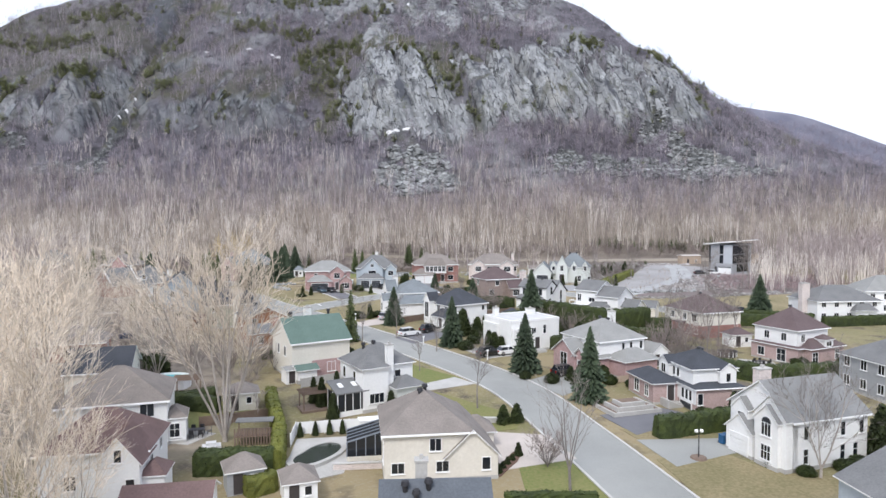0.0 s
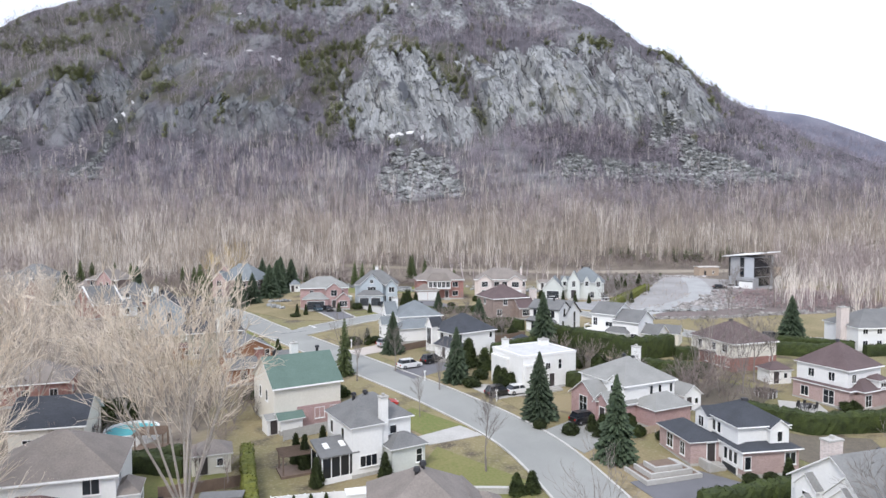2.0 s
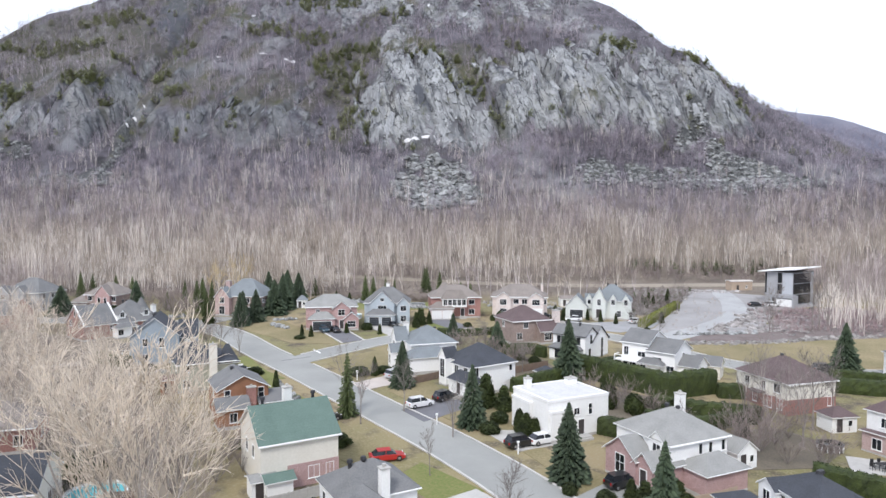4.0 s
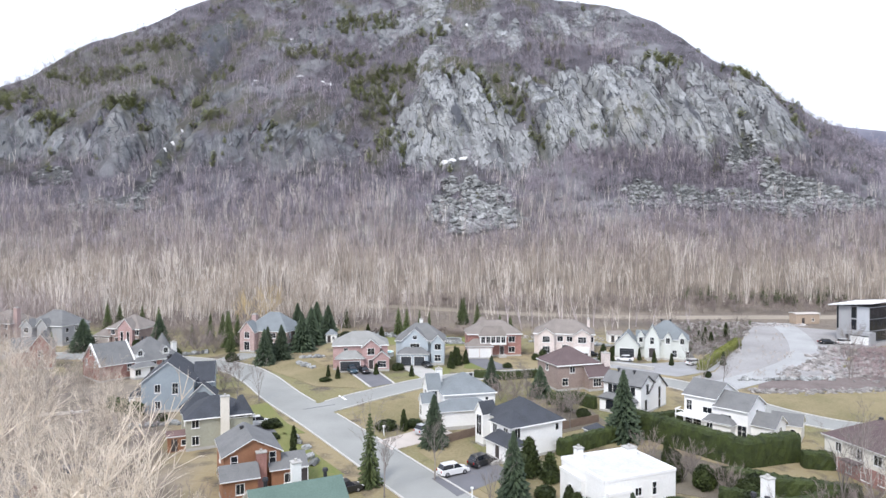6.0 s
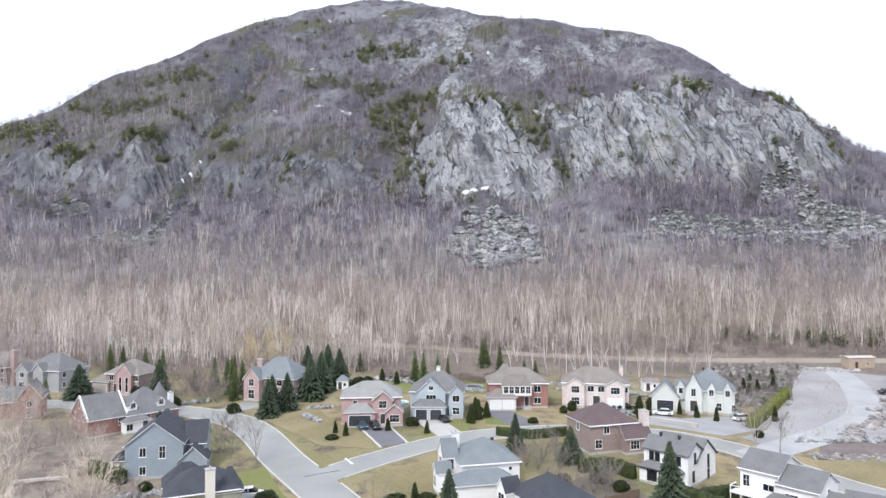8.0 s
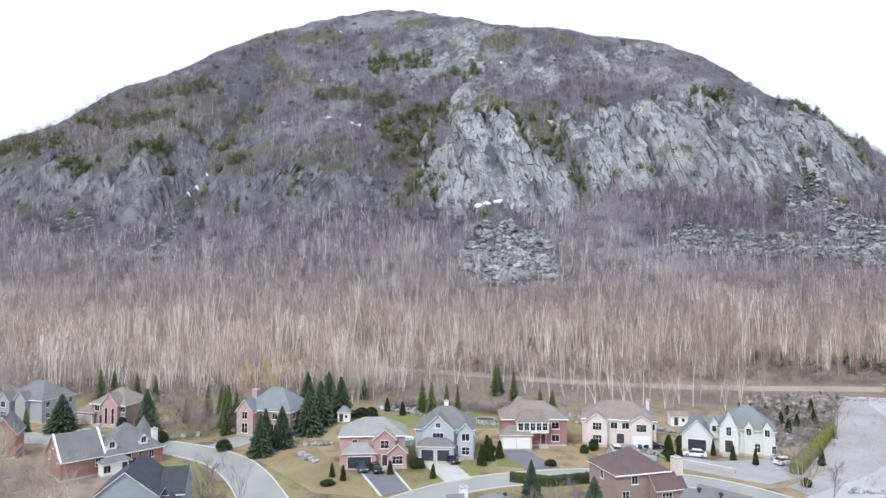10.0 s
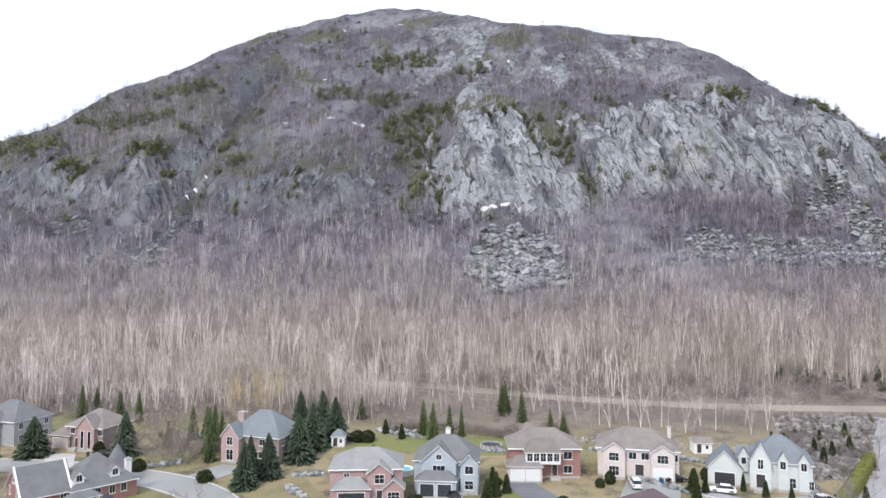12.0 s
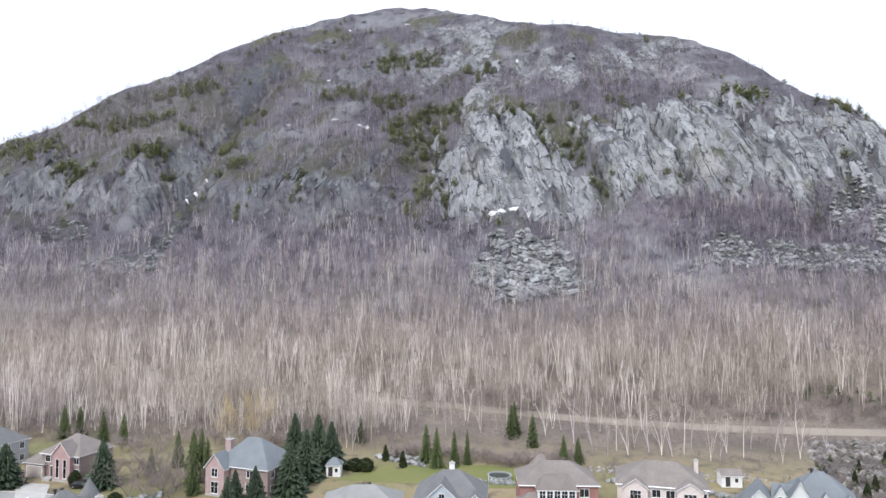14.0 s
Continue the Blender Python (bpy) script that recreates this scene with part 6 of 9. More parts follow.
# ---------------------------------------------------------------- the wood and the mountain's cover
def wood_template(rs, height, limbs, twigs, lean=0.03, thick=0.14, wide=0.5):
    """A light leafless tree for the wood: stem, steep limbs, sprays of thin twigs."""
    V, F = [], []
    top = Vector((rs.uniform(-lean, lean) * height, rs.uniform(-lean, lean) * height, height))
    mid = top * 0.5 + Vector((rs.uniform(-0.35, 0.35), rs.uniform(-0.35, 0.35), 0))
    tube(V, F, Vector((0, 0, -0.6)), mid, thick, thick * 0.6)
    tube(V, F, mid, top, thick * 0.6, 0.03)
    for k in range(limbs):
        f = rs.uniform(0.16, 0.97)
        a = top * f
        g = rs.uniform(0, 6.283)
        L = height * 0.34 * (1.2 - f) * rs.uniform(0.7, 1.3) + 1.0
        b = a + Vector((math.cos(g) * L * wide, math.sin(g) * L * wide, L * rs.uniform(0.65, 1.0)))
        n = len(V)
        s = Vector((-math.sin(g), math.cos(g), 0)) * thick * 0.5 * (1.3 - f)
        V += [a - s, a + s, b]
        F.append((n, n + 1, n + 2))
        for _ in range(twigs):
            h = rs.uniform(0.25, 1)
            c = a + (b - a) * h
            g2 = rs.uniform(0, 6.283)
            l2 = L * rs.uniform(0.5, 1.0)
            e = c + Vector((math.cos(g2) * l2 * wide, math.sin(g2) * l2 * wide, l2 * rs.uniform(0.35, 0.95)))
            n = len(V)
            s = Vector((-math.sin(g2), math.cos(g2), 0)) * rs.uniform(0.025, 0.05)
            V += [c - s, c + s, e]
            F.append((n, n + 1, n + 2))
    return np.array([tuple(v) for v in V]), np.array(F)


def scatter(name, templates, px, py, pz, size, material, label, category, seed, squash=None):
    """One object of many small plants."""
    rs = np.random.RandomState(seed)
    n = len(px)
    which = rs.randint(0, len(templates), n)
    Vs, Fs, off = [], [], 0
    for k, (V, F) in enumerate(templates):
        idx = np.nonzero(which == k)[0]
        if not len(idx):
            continue
        g = rs.rand(len(idx)) * 6.283
        c, s = np.cos(g)[:, None], np.sin(g)[:, None]
        sz = size[idx][:, None]
        x = (V[None, :, 0] * c - V[None, :, 1] * s) * sz + px[idx][:, None]
        y = (V[None, :, 0] * s + V[None, :, 1] * c) * sz + py[idx][:, None]
        z = V[None, :, 2] * sz * (1 if squash is None else squash[idx][:, None]) + pz[idx][:, None]
        Vs.append(np.stack([x, y, z], -1).reshape(-1, 3))
        Fs.append((F[None] + (np.arange(len(idx)) * len(V))[:, None, None] + off).reshape(-1, 3))
        off += len(idx) * len(V)
    me = mesh_np(name, np.concatenate(Vs), np.concatenate(Fs), material)
    return tagged(new(name, me), label, category, kind="stuff")


rs = np.random.RandomState(5)
rw = random.Random(3)


def in_view(x, y):
    return np.abs(x + 0.16 * y - 0) < 0.86 * y + 25


TEMPL = [wood_template(rw, rw.uniform(11, 18), 12, 5, 0.05, 0.14, 0.58) for _ in range(10)]
def clump_template(rs, height, stems):
    """A few pale leaning stems from one root, forked near the top."""
    V, F = [], []
    for k in range(stems):
        g = 6.283 * (k + rs.uniform(-0.3, 0.3)) / stems
        lean = rs.uniform(0.04, 0.26)
        top = Vector((math.cos(g) * lean * height, math.sin(g) * lean * height, height * rs.uniform(0.75, 1.0)))
        mid = top * 0.5 + Vector((rs.uniform(-0.3, 0.3), rs.uniform(-0.3, 0.3), 0))
        tube(V, F, Vector((math.cos(g) * 0.2, math.sin(g) * 0.2, -0.6)), mid, 0.1, 0.07)
        tube(V, F, mid, top, 0.07, 0.025)
        for j in range(5):
            a = mid + (top - mid) * rs.uniform(0.0, 0.9)
            h = rs.uniform(0, 6.283)
            L = height * rs.uniform(0.14, 0.28)
            b = a + Vector((math.cos(h) * L * 0.5, math.sin(h) * L * 0.5, L * rs.uniform(0.7, 1.0)))
            w = Vector((-math.sin(h), math.cos(h), 0)) * 0.045
            n = len(V)
            V += [a - w, a + w, b]
            F.append((n, n + 1, n + 2))
            for _ in range(2):
                c = a + (b - a) * rs.uniform(0.3, 0.9)
                h2 = rs.uniform(0, 6.283)
                e = c + Vector((math.cos(h2) * 0.5, math.sin(h2) * 0.5, rs.uniform(0.5, 1.0))) * L * 0.6
                n = len(V)
                V += [c - w * 0.5, c + w * 0.5, e]
                F.append((n, n + 1, n + 2))
    return np.array([tuple(v) for v in V]), np.array(F)


PALE = [clump_template(rw, rw.uniform(10, 15), k % 3 + 2) for k in range(8)]
n = 14000
wx, wy = rs.uniform(-330, 300, n), rs.uniform(246, 400, n)
edge = 262 + 12 * fbm(wx / 30, wx * 0, 51) + np.interp(wx, (-140, -60, 40, 300), (-12, -8, 12, 16))
keep = (wy > edge) & in_view(wx, wy) & (rs.rand(n) < np.interp(wy, (250, 350, 400), (1.0, 1.0, 0.35)))
tal = (np.abs(wx + 21) < 30) & (wy > 352) | (wx > 46) & (wy > 371 + 8 * fbm(wx / 20, wy / 20, 8))
keep &= ~tal | (rs.rand(n) < 0.12)
keep &= ~((wx > 62) & (wx < 135) & (wy < 288))
keep &= ~((wx > -48) & (wx < 62) & (wy < 284)) | (rs.rand(n) < 0.3) & (wy > 256) & (np.abs(wy - np.interp(wx, (-40, 10, 60), (284, 276, 274))) > 3)
keep &= rs.rand(n) < np.clip(0.8 + 1.0 * fbm(wx / 9, wy / 9, 57, 3), 0.25, 1)
wx, wy = wx[keep], wy[keep]
pick = rs.rand(len(wx)) < np.clip(0.3 + 0.6 * fbm(wx / 20, wy / 12, 59, 2), 0.08, 0.7)
for sel, tm, mt, lb in ((pick, PALE, BIRCH, "pale birch stems in a leafless wood at the mountain's foot"), (~pick, TEMPL, MAPLE, "dense leafless grey-brown wood at the mountain's foot")):
    for band, m2, low in ((wy < 318 + 10 * fbm(wx / 25, wy / 25, 71), mt, True), (None, mt if mt is BIRCH else UPWOOD, False)):
        s2 = sel & band if low else sel & ~(wy < 318 + 10 * fbm(wx / 25, wy / 25, 71)) & (rs.rand(len(wx)) < (0.6 if mt is BIRCH else 0.9))
        scatter("woodland", tm, wx[s2], wy[s2], terrain(wx[s2], wy[s2]), rs.uniform(0.5, 1.1, s2.sum()) * np.clip(1 + 0.5 * fbm(wx[s2] / 16, wy[s2] / 16, 58, 2), 0.6, 1.35) * (1.0 if low else 0.8), m2, lb, "trees", 1)
# wood west of the houses and beyond the lot
n = 2600
wx = np.concatenate([rs.uniform(-260, -100, n), rs.uniform(108, 260, n)])
wy = np.concatenate([rs.uniform(100, 262, n), rs.uniform(170, 280, n)])
keep = in_view(wx, wy) & ((wx > 0) & ((wx > 122) | (wy < 226)) & (wy > 186) | (wx < -118 - 0.2 * (wy - 100) * (wy < 190) - 22 * (wy > 195)))
keep &= (wx < 100) | (wx > 145) | (rs.rand(2 * n) < 0.3)
wx, wy = wx[keep], wy[keep]
scatter("woodland", TEMPL, wx, wy, terrain(wx, wy), rs.uniform(0.6, 0.95, len(wx)), UPWOOD, "leafless wood beside the houses", "trees", 2)
rf = np.random.RandomState(64)
wx, wy = rf.uniform(96, 150, 150), rf.uniform(187, 232, 150)
keep = wx > 92 + 0.5 * np.abs(wy - 196)
wx, wy = wx[keep], wy[keep]
scatter("woodland", PALE, wx, wy, terrain(wx, wy), rf.uniform(0.5, 0.85, len(wx)), BIRCH, "pale leaning birches beside the stony lot", "trees", 65)
n = 1050
ux, uy = rs.uniform(-125, -23, n), rs.uniform(78, 176, n)
keep = (rs.rand(n) < np.clip(0.55 + 0.9 * fbm(ux / 14, uy / 14, 77), 0, 1)) & (ux < -0.62 * uy + np.interp(uy, (78, 100, 120, 176), (26, 33, 31, 38)))
for hx, hy, hr in ((-50, 92, 8.5), (-73, 112, 8.5), (-40.7, 96.6, 4.5), (-45, 142, 10), (-62, 160, 13), (-33, 126, 10), (-80, 178, 14), (-36, 86, 6), (-18.5, 104.5, 9)):
    keep &= np.hypot(ux - hx, uy - hy) > hr
keep &= np.array([not near_line((a, b), MAIN, 7) for a, b in zip(ux, uy)])
ux, uy = ux[keep], uy[keep]
SHRUBS = [wood_template(rw, rw.uniform(3.0, 4.5), 12, 6, 0.2, 0.05, 0.8) for _ in range(5)]
scatter("undergrowth", SHRUBS, ux, uy, terrain(ux, uy), rs.uniform(0.4, 1.1, len(ux)), BRUSH, "tangled brown leafless brush under the bare trees", "shrubs", 15)
rf = np.random.RandomState(97)
ux, uy = rf.uniform(-112, -68, 520), rf.uniform(205, 246, 520)
keep = fbm(ux / 9, uy / 9, 98, 2) > -0.15
for hx, hy, hr in ((-63, 215, 9), (-101, 214, 11), (-97, 224, 8), (-90, 206, 3), (-119, 215, 8)):
    keep &= np.hypot(ux - hx, uy - hy) > hr
keep &= np.array([not near_line((a, b), MAIN, 7) for a, b in zip(ux, uy)])
ux, uy = ux[keep], uy[keep]
scatter("undergrowth", SHRUBS, ux, uy, terrain(ux, uy), rf.uniform(0.25, 0.9, len(ux)), BRUSH, "brown leafless bushes between the brick houses and the wood", "shrubs", 99)
# scrub on the mountain
SCRUB = [wood_template(rw, rw.uniform(3.6, 5.6), 8, 4, 0.15, 0.06, 0.85) for _ in range(8)]
n = 19500
sx, sy = rs.uniform(-400, 300, n), rs.uniform(345, 640, n)


def sample(arr, x, y):
    i = np.clip(np.searchsorted(gy, y) - 1, 0, len(gy) - 1)
    j = np.clip(np.searchsorted(gx, x) - 1, 0, len(gx) - 1)
    return arr[i, j]


bare = np.maximum(sample(rock, sx, sy), sample(talus, sx, sy))
keep = in_view(sx, sy) & (rs.rand(n) > bare * 0.93) & (rs.rand(n) < np.interp(sy, (345, 430, 640), (1, 0.85, 0.45)))
keep &= terrain(sx, sy) < np.interp(sx, RIDGE_X, RIDGE_Z) + 6
sx, sy = sx[keep], sy[keep]
scatter("scrub", SCRUB, sx, sy, terrain(sx, sy), (0.7 + 1.5 * rs.rand(len(sx)) ** 3) * np.where((terrain(sx, sy) > np.interp(sx, RIDGE_X, RIDGE_Z) - 16) | (sx > 96) & (sx < 170) & (sy > 466), 0.42, 1.0), SCRUBWOOD, "leafless mauve-brown scrub covering the mountain slope", "shrubs", 3)


n = 9000
dx, dy = rs.uniform(-400, 200, n), rs.uniform(370, 620, n)
keep = in_view(dx, dy) & (fbm(dx / 24, dy / 16, 84, 3) > 0.02) & (np.maximum(sample(rock, dx, dy), sample(talus, dx, dy)) < 0.5)
keep &= (terrain(dx, dy) < np.interp(dx, RIDGE_X, RIDGE_Z) - 10) & ((dx < 90) | (dy < 462))
dx, dy = dx[keep], dy[keep]
scatter("scrub", SCRUB, dx, dy, terrain(dx, dy), rs.uniform(0.6, 1.5, len(dx)), DARKWOOD, "dark leafless bushes in patches on the mountain slope", "shrubs", 35)
n = 5200
rf = np.random.RandomState(88)
fx, fy = np.concatenate([rf.uniform(14, 168, 2200), rf.uniform(160, 330, 3000)]), np.concatenate([rf.uniform(406, 437, 2200), rf.uniform(372, 500, 3000)])
keep = in_view(fx, fy) & (np.maximum(sample(rock, fx, fy), sample(talus, fx, fy)) < 0.35 + 0.3 * rf.rand(n))
fx, fy = fx[keep], fy[keep]
scatter("scrub", SCRUB, fx, fy, terrain(fx, fy), rf.uniform(0.5, 1.1, len(fx)) * np.where(fx > 165, 0.7, 1.0), SCRUBWOOD, "mauve-grey thicket below the eastern wall and on the flank", "shrubs", 36)
# thin bushes and pines stand along the skyline of the flank
fx, fy = rf.uniform(92, 262, 1500), rf.uniform(462, 560, 1500)
keep = np.abs(terrain(fx, fy) - np.interp(fx, RIDGE_X, RIDGE_Z) + 5) < 6
fx, fy = fx[keep], fy[keep]
scatter("scrub", SCRUB, fx, fy, terrain(fx, fy), rf.uniform(0.25, 0.55, len(fx)), DARKWOOD, "low leafless bushes along the mountain's skyline", "shrubs", 37)
# the farther hill is wooded as well
fx, fy = rf.uniform(330, 800, 9000), rf.uniform(700, 900, 9000)
scatter("scrub", SCRUB, fx, fy, terrain(fx, fy), rf.uniform(0.6, 1.4, 9000), SCRUBWOOD, "leafless wood on the farther hill", "shrubs", 38)
n = 2300
cx, cy = rs.uniform(-330, 210, n), rs.uniform(345, 432, n)
keep = in_view(cx, cy) & (np.maximum(sample(rock, cx, cy), sample(talus, cx, cy)) < 0.3) & (fbm(cx / 22, cy / 12, 83, 2) > -0.05)
cx, cy = cx[keep], cy[keep]
scatter("woodland", PALE, cx, cy, terrain(cx, cy), rs.uniform(0.35, 0.65, len(cx)), BIRCH, "pale birch clumps among the scrub of the lower slope", "trees", 21)
# paler saplings in drifts higher up


def in_patches(x, y, patches, ragged=0.5, size=9):
    """How far x, y lie inside any of the round patches (x, y, rx, ry), with ragged edges."""
    near = np.zeros(len(x))
    wob = ragged * fbm(x / size, y / size, 91, 3)
    for cx_, cy_, rx_, ry_ in patches:
        near = np.maximum(near, step01(1.0 - np.hypot((x - cx_) / rx_, (y - cy_) / ry_) + wob, 0.0, 0.35))
    return near


n = 9000
cx, cy = rs.uniform(-330, 150, n), rs.uniform(385, 580, n)
thick = in_patches(cx, cy, ((-308, 480, 16, 30), (-145, 472, 28, 24), (-172, 494, 20, 12), (-120, 486, 16, 14), (10, 505, 16, 14), (32, 520, 22, 28), (70, 515, 16, 30), (0, 420, 22, 14), (28, 408, 26, 18), (45, 420, 16, 10), (-90, 408, 40, 14), (-150, 405, 40, 12)))
thick = np.maximum(thick, 0.55 * (fbm(cx / 30, cy / 30, 87, 2) > 0.05))
keep = in_view(cx, cy) & (np.maximum(sample(rock, cx, cy), sample(talus, cx, cy)) < 0.4) & (rs.rand(n) < 0.55 * thick)
keep &= terrain(cx, cy) < np.interp(cx, RIDGE_X, RIDGE_Z) - 14
keep &= (cx < 90) | (cy < 462)
cx, cy = cx[keep], cy[keep]
scatter("woodland", PALE, cx, cy, terrain(cx, cy), rs.uniform(0.3, 0.62, len(cx)), SAPLING, "pale leafless saplings in drifts on the upper slope", "trees", 25)


def cone_template(rs):
    """A small round-headed pine: tilted tufts in tiers, ragged, wider than a spruce."""
    V, F = [], []
    for k in range(9):
        f = k / 9
        for j in range(11 - k):
            g = rs.uniform(0, 6.283)
            r = 2.0 * math.sin(math.pi * (0.25 + 0.7 * f)) * rs.uniform(0.4, 1.15)
            n = len(V)
            z = 5.4 * f + rs.uniform(0.2, 0.7)
            c, s = math.cos(g), math.sin(g)
            w = rs.uniform(0.3, 0.6)
            lift = rs.uniform(0.1, 0.7)
            V += [(c * r * 0.35, s * r * 0.35, z), (c * r - s * w, s * r + c * w, z + 0.1), (c * r * 1.2, s * r * 1.2, z + lift), (c * r + s * w, s * r - c * w, z + 0.1)]
            F += [(n, n + 1, n + 2), (n, n + 2, n + 3)]
    tube(V, F, Vector((0, 0, -1.0)), Vector((0, 0, 5.2)), 0.14, 0.03)
    return np.array([tuple(v) for v in V], float), np.array(F)


CONES = [cone_template(rw) for _ in range(6)]
n = 60000
ex, ey = rs.uniform(-400, 240, n), rs.uniform(415, 660, n)
want = in_patches(ex, ey, ((-84, 484, 26, 20), (-76, 462, 18, 10), (-70, 441, 16, 6), (-30, 478, 14, 5), (-6, 456, 8, 9), (6, 452, 9, 8), (14, 446, 6, 8), (12, 464, 6, 8), (-340, 462, 40, 14), (-300, 447, 14, 7), (-252, 458, 18, 8),
                           (-243, 486, 9, 6), (-208, 470, 8, 9), (-186, 450, 11, 6), (-174, 430, 7, 5), (-148, 436, 9, 6), (-112, 568, 36, 16), (-146, 526, 26, 12), (-110, 512, 20, 8), (-60, 545, 16, 10), (-280, 540, 30, 14), (-210, 500, 16, 12), (-6, 472, 7, 7), (22, 440, 7, 6), (36, 489, 8, 5), (59, 436, 7, 4), (106, 473, 10, 8), (93, 480, 6, 4), (150, 478, 12, 8), (176, 484, 12, 10), (196, 490, 12, 10), (184, 462, 10, 8), (-300, 500, 40, 10)), 0.7)
want = np.maximum(want, 0.05 * step01(fbm(ex / 34, ey / 24, 61, 4), 0.0, 0.3))
keep = in_view(ex, ey) & (rs.rand(n) < want * np.interp(ey, (415, 500, 640), (0.3, 0.24, 0.16)) * np.where(ex < -230, 1.6, 1.0))
keep &= terrain(ex, ey) < np.interp(ex, RIDGE_X, RIDGE_Z) + 6
ex, ey = ex[keep], ey[keep]
scatter("mountain_conifers", CONES, ex, ey, terrain(ex, ey), rs.uniform(0.4, 1.15, len(ex)) * np.where(terrain(ex, ey) > np.interp(ex, RIDGE_X, RIDGE_Z) - 14, 0.5, 1.0), HILL_PINE, "olive green pines clinging to the rock", "trees", 4)
ux, uy = rs.uniform(70, 126, 46), rs.uniform(288, 304, 46)
scatter("conifer_belt", CONES, ux, uy, terrain(ux, uy), rs.uniform(0.35, 0.8, 46), GARDEN_PINE, "row of young green conifers at the wood's edge", "trees", 5)


n = 2600
qx, qy = rs.uniform(-150, 150, n), rs.uniform(238, 290, n)
edge = 256 + 16 * fbm(qx / 30, qx * 0, 51) + np.interp(qx, (-140, -60, 40, 300), (-12, 0, 12, 16))
keep = (np.abs(qy - edge - 3) < 12) & ~((qx > 62) & (qx < 135))
qx, qy = qx[keep], qy[keep]
scatter("undergrowth", SCRUB, qx, qy, terrain(qx, qy), rs.uniform(0.2, 0.55, len(qx)), BRUSH, "low leafless undergrowth at the wood's edge", "shrubs", 9)


# ---------------------------------------------------------------- boulders
def rock_template(rs):
    """An angular broken block, tilted at random."""
    a, b, c = rs.uniform(0.8, 1.35), rs.uniform(0.55, 1.0), rs.uniform(0.3, 0.7)
    rot = Euler((rs.uniform(-0.5, 0.5), rs.uniform(-0.5, 0.5), rs.uniform(0, 6.28))).to_matrix()
    bm = bmesh.new()
    for x in (-1, 1):
        for y in (-1, 1):
            for z in (-1, 1):
                q = Vector((x * a * rs.uniform(0.55, 1.1), y * b * rs.uniform(0.55, 1.1), z * c * rs.uniform(0.6, 1.1)))
                bm.verts.new(rot @ q)
    for _ in range(3):
        bm.verts.new(rot @ Vector((rs.uniform(-1, 1) * a, rs.uniform(-1, 1) * b, c * rs.uniform(0.9, 1.3))))
    bmesh.ops.convex_hull(bm, input=bm.verts[:])
    bmesh.ops.delete(bm, geom=[v for v in bm.verts if not v.link_faces], context="VERTS")
    bm.verts.index_update()
    bmesh.ops.recalc_face_normals(bm, faces=bm.faces[:])
    V = np.array([tuple(v.co) for v in bm.verts])
    F = np.array([[v.index for v in f.verts] for f in bm.faces])
    bm.free()
    return V, F


ROCKS = [rock_template(rw) for _ in range(12)]
SLABS = [(V * (1.1, 1.0, 0.85), F) for V, F in ROCKS]
bx = np.concatenate([rs.uniform(-62, 22, 9000), rs.uniform(44, 215, 15000), rs.uniform(-305, -195, 3500)])
by = np.concatenate([rs.uniform(348, 432, 9000), rs.uniform(364, 440, 15000), rs.uniform(378, 425, 3500)])
keep = (sample(talus, bx, by) > 0.2 + 0.45 * rs.rand(len(bx))) & ((bx > 30) | (rs.rand(len(bx)) < 0.62))
bx, by = bx[keep], by[keep]
scatter("talus", SLABS, bx, by, terrain(bx, by) + 0.15, (0.25 + 1.3 * rs.rand(len(bx)) ** 6) * np.where((bx < 30) & (bx > -70), 1.7, 1.1), STONE, "grey blocks of fallen rock on the slope", "rocks", 6)


# ---------------------------------------------------------------- crags
def crag_template(rs):
    """A split block of the cliff, one unit each way, narrower at its top."""
    bm = bmesh.new()
    for x in (-0.5, 0.5):
        for y in (-0.5, 0.5):
            for z in (-0.5, 0.5):
                taper = 0.72 if z > 0 else 1.0
                bm.verts.new((x * taper + rs.uniform(-0.17, 0.17), y * taper + rs.uniform(-0.17, 0.17), z + rs.uniform(-0.2, 0.2)))
    bm.verts.new((rs.uniform(-0.3, 0.3), -0.62, rs.uniform(-0.3, 0.3)))
    bmesh.ops.convex_hull(bm, input=bm.verts[:])
    bmesh.ops.delete(bm, geom=[v for v in bm.verts if not v.link_faces], context="VERTS")
    bmesh.ops.triangulate(bm, faces=bm.faces[:])
    bm.verts.index_update()
    bmesh.ops.recalc_face_normals(bm, faces=bm.faces[:])
    V, F = np.array([tuple(v.co) for v in bm.verts]), np.array([[v.index for v in f.verts] for f in bm.faces])
    bm.free()
    return V, F


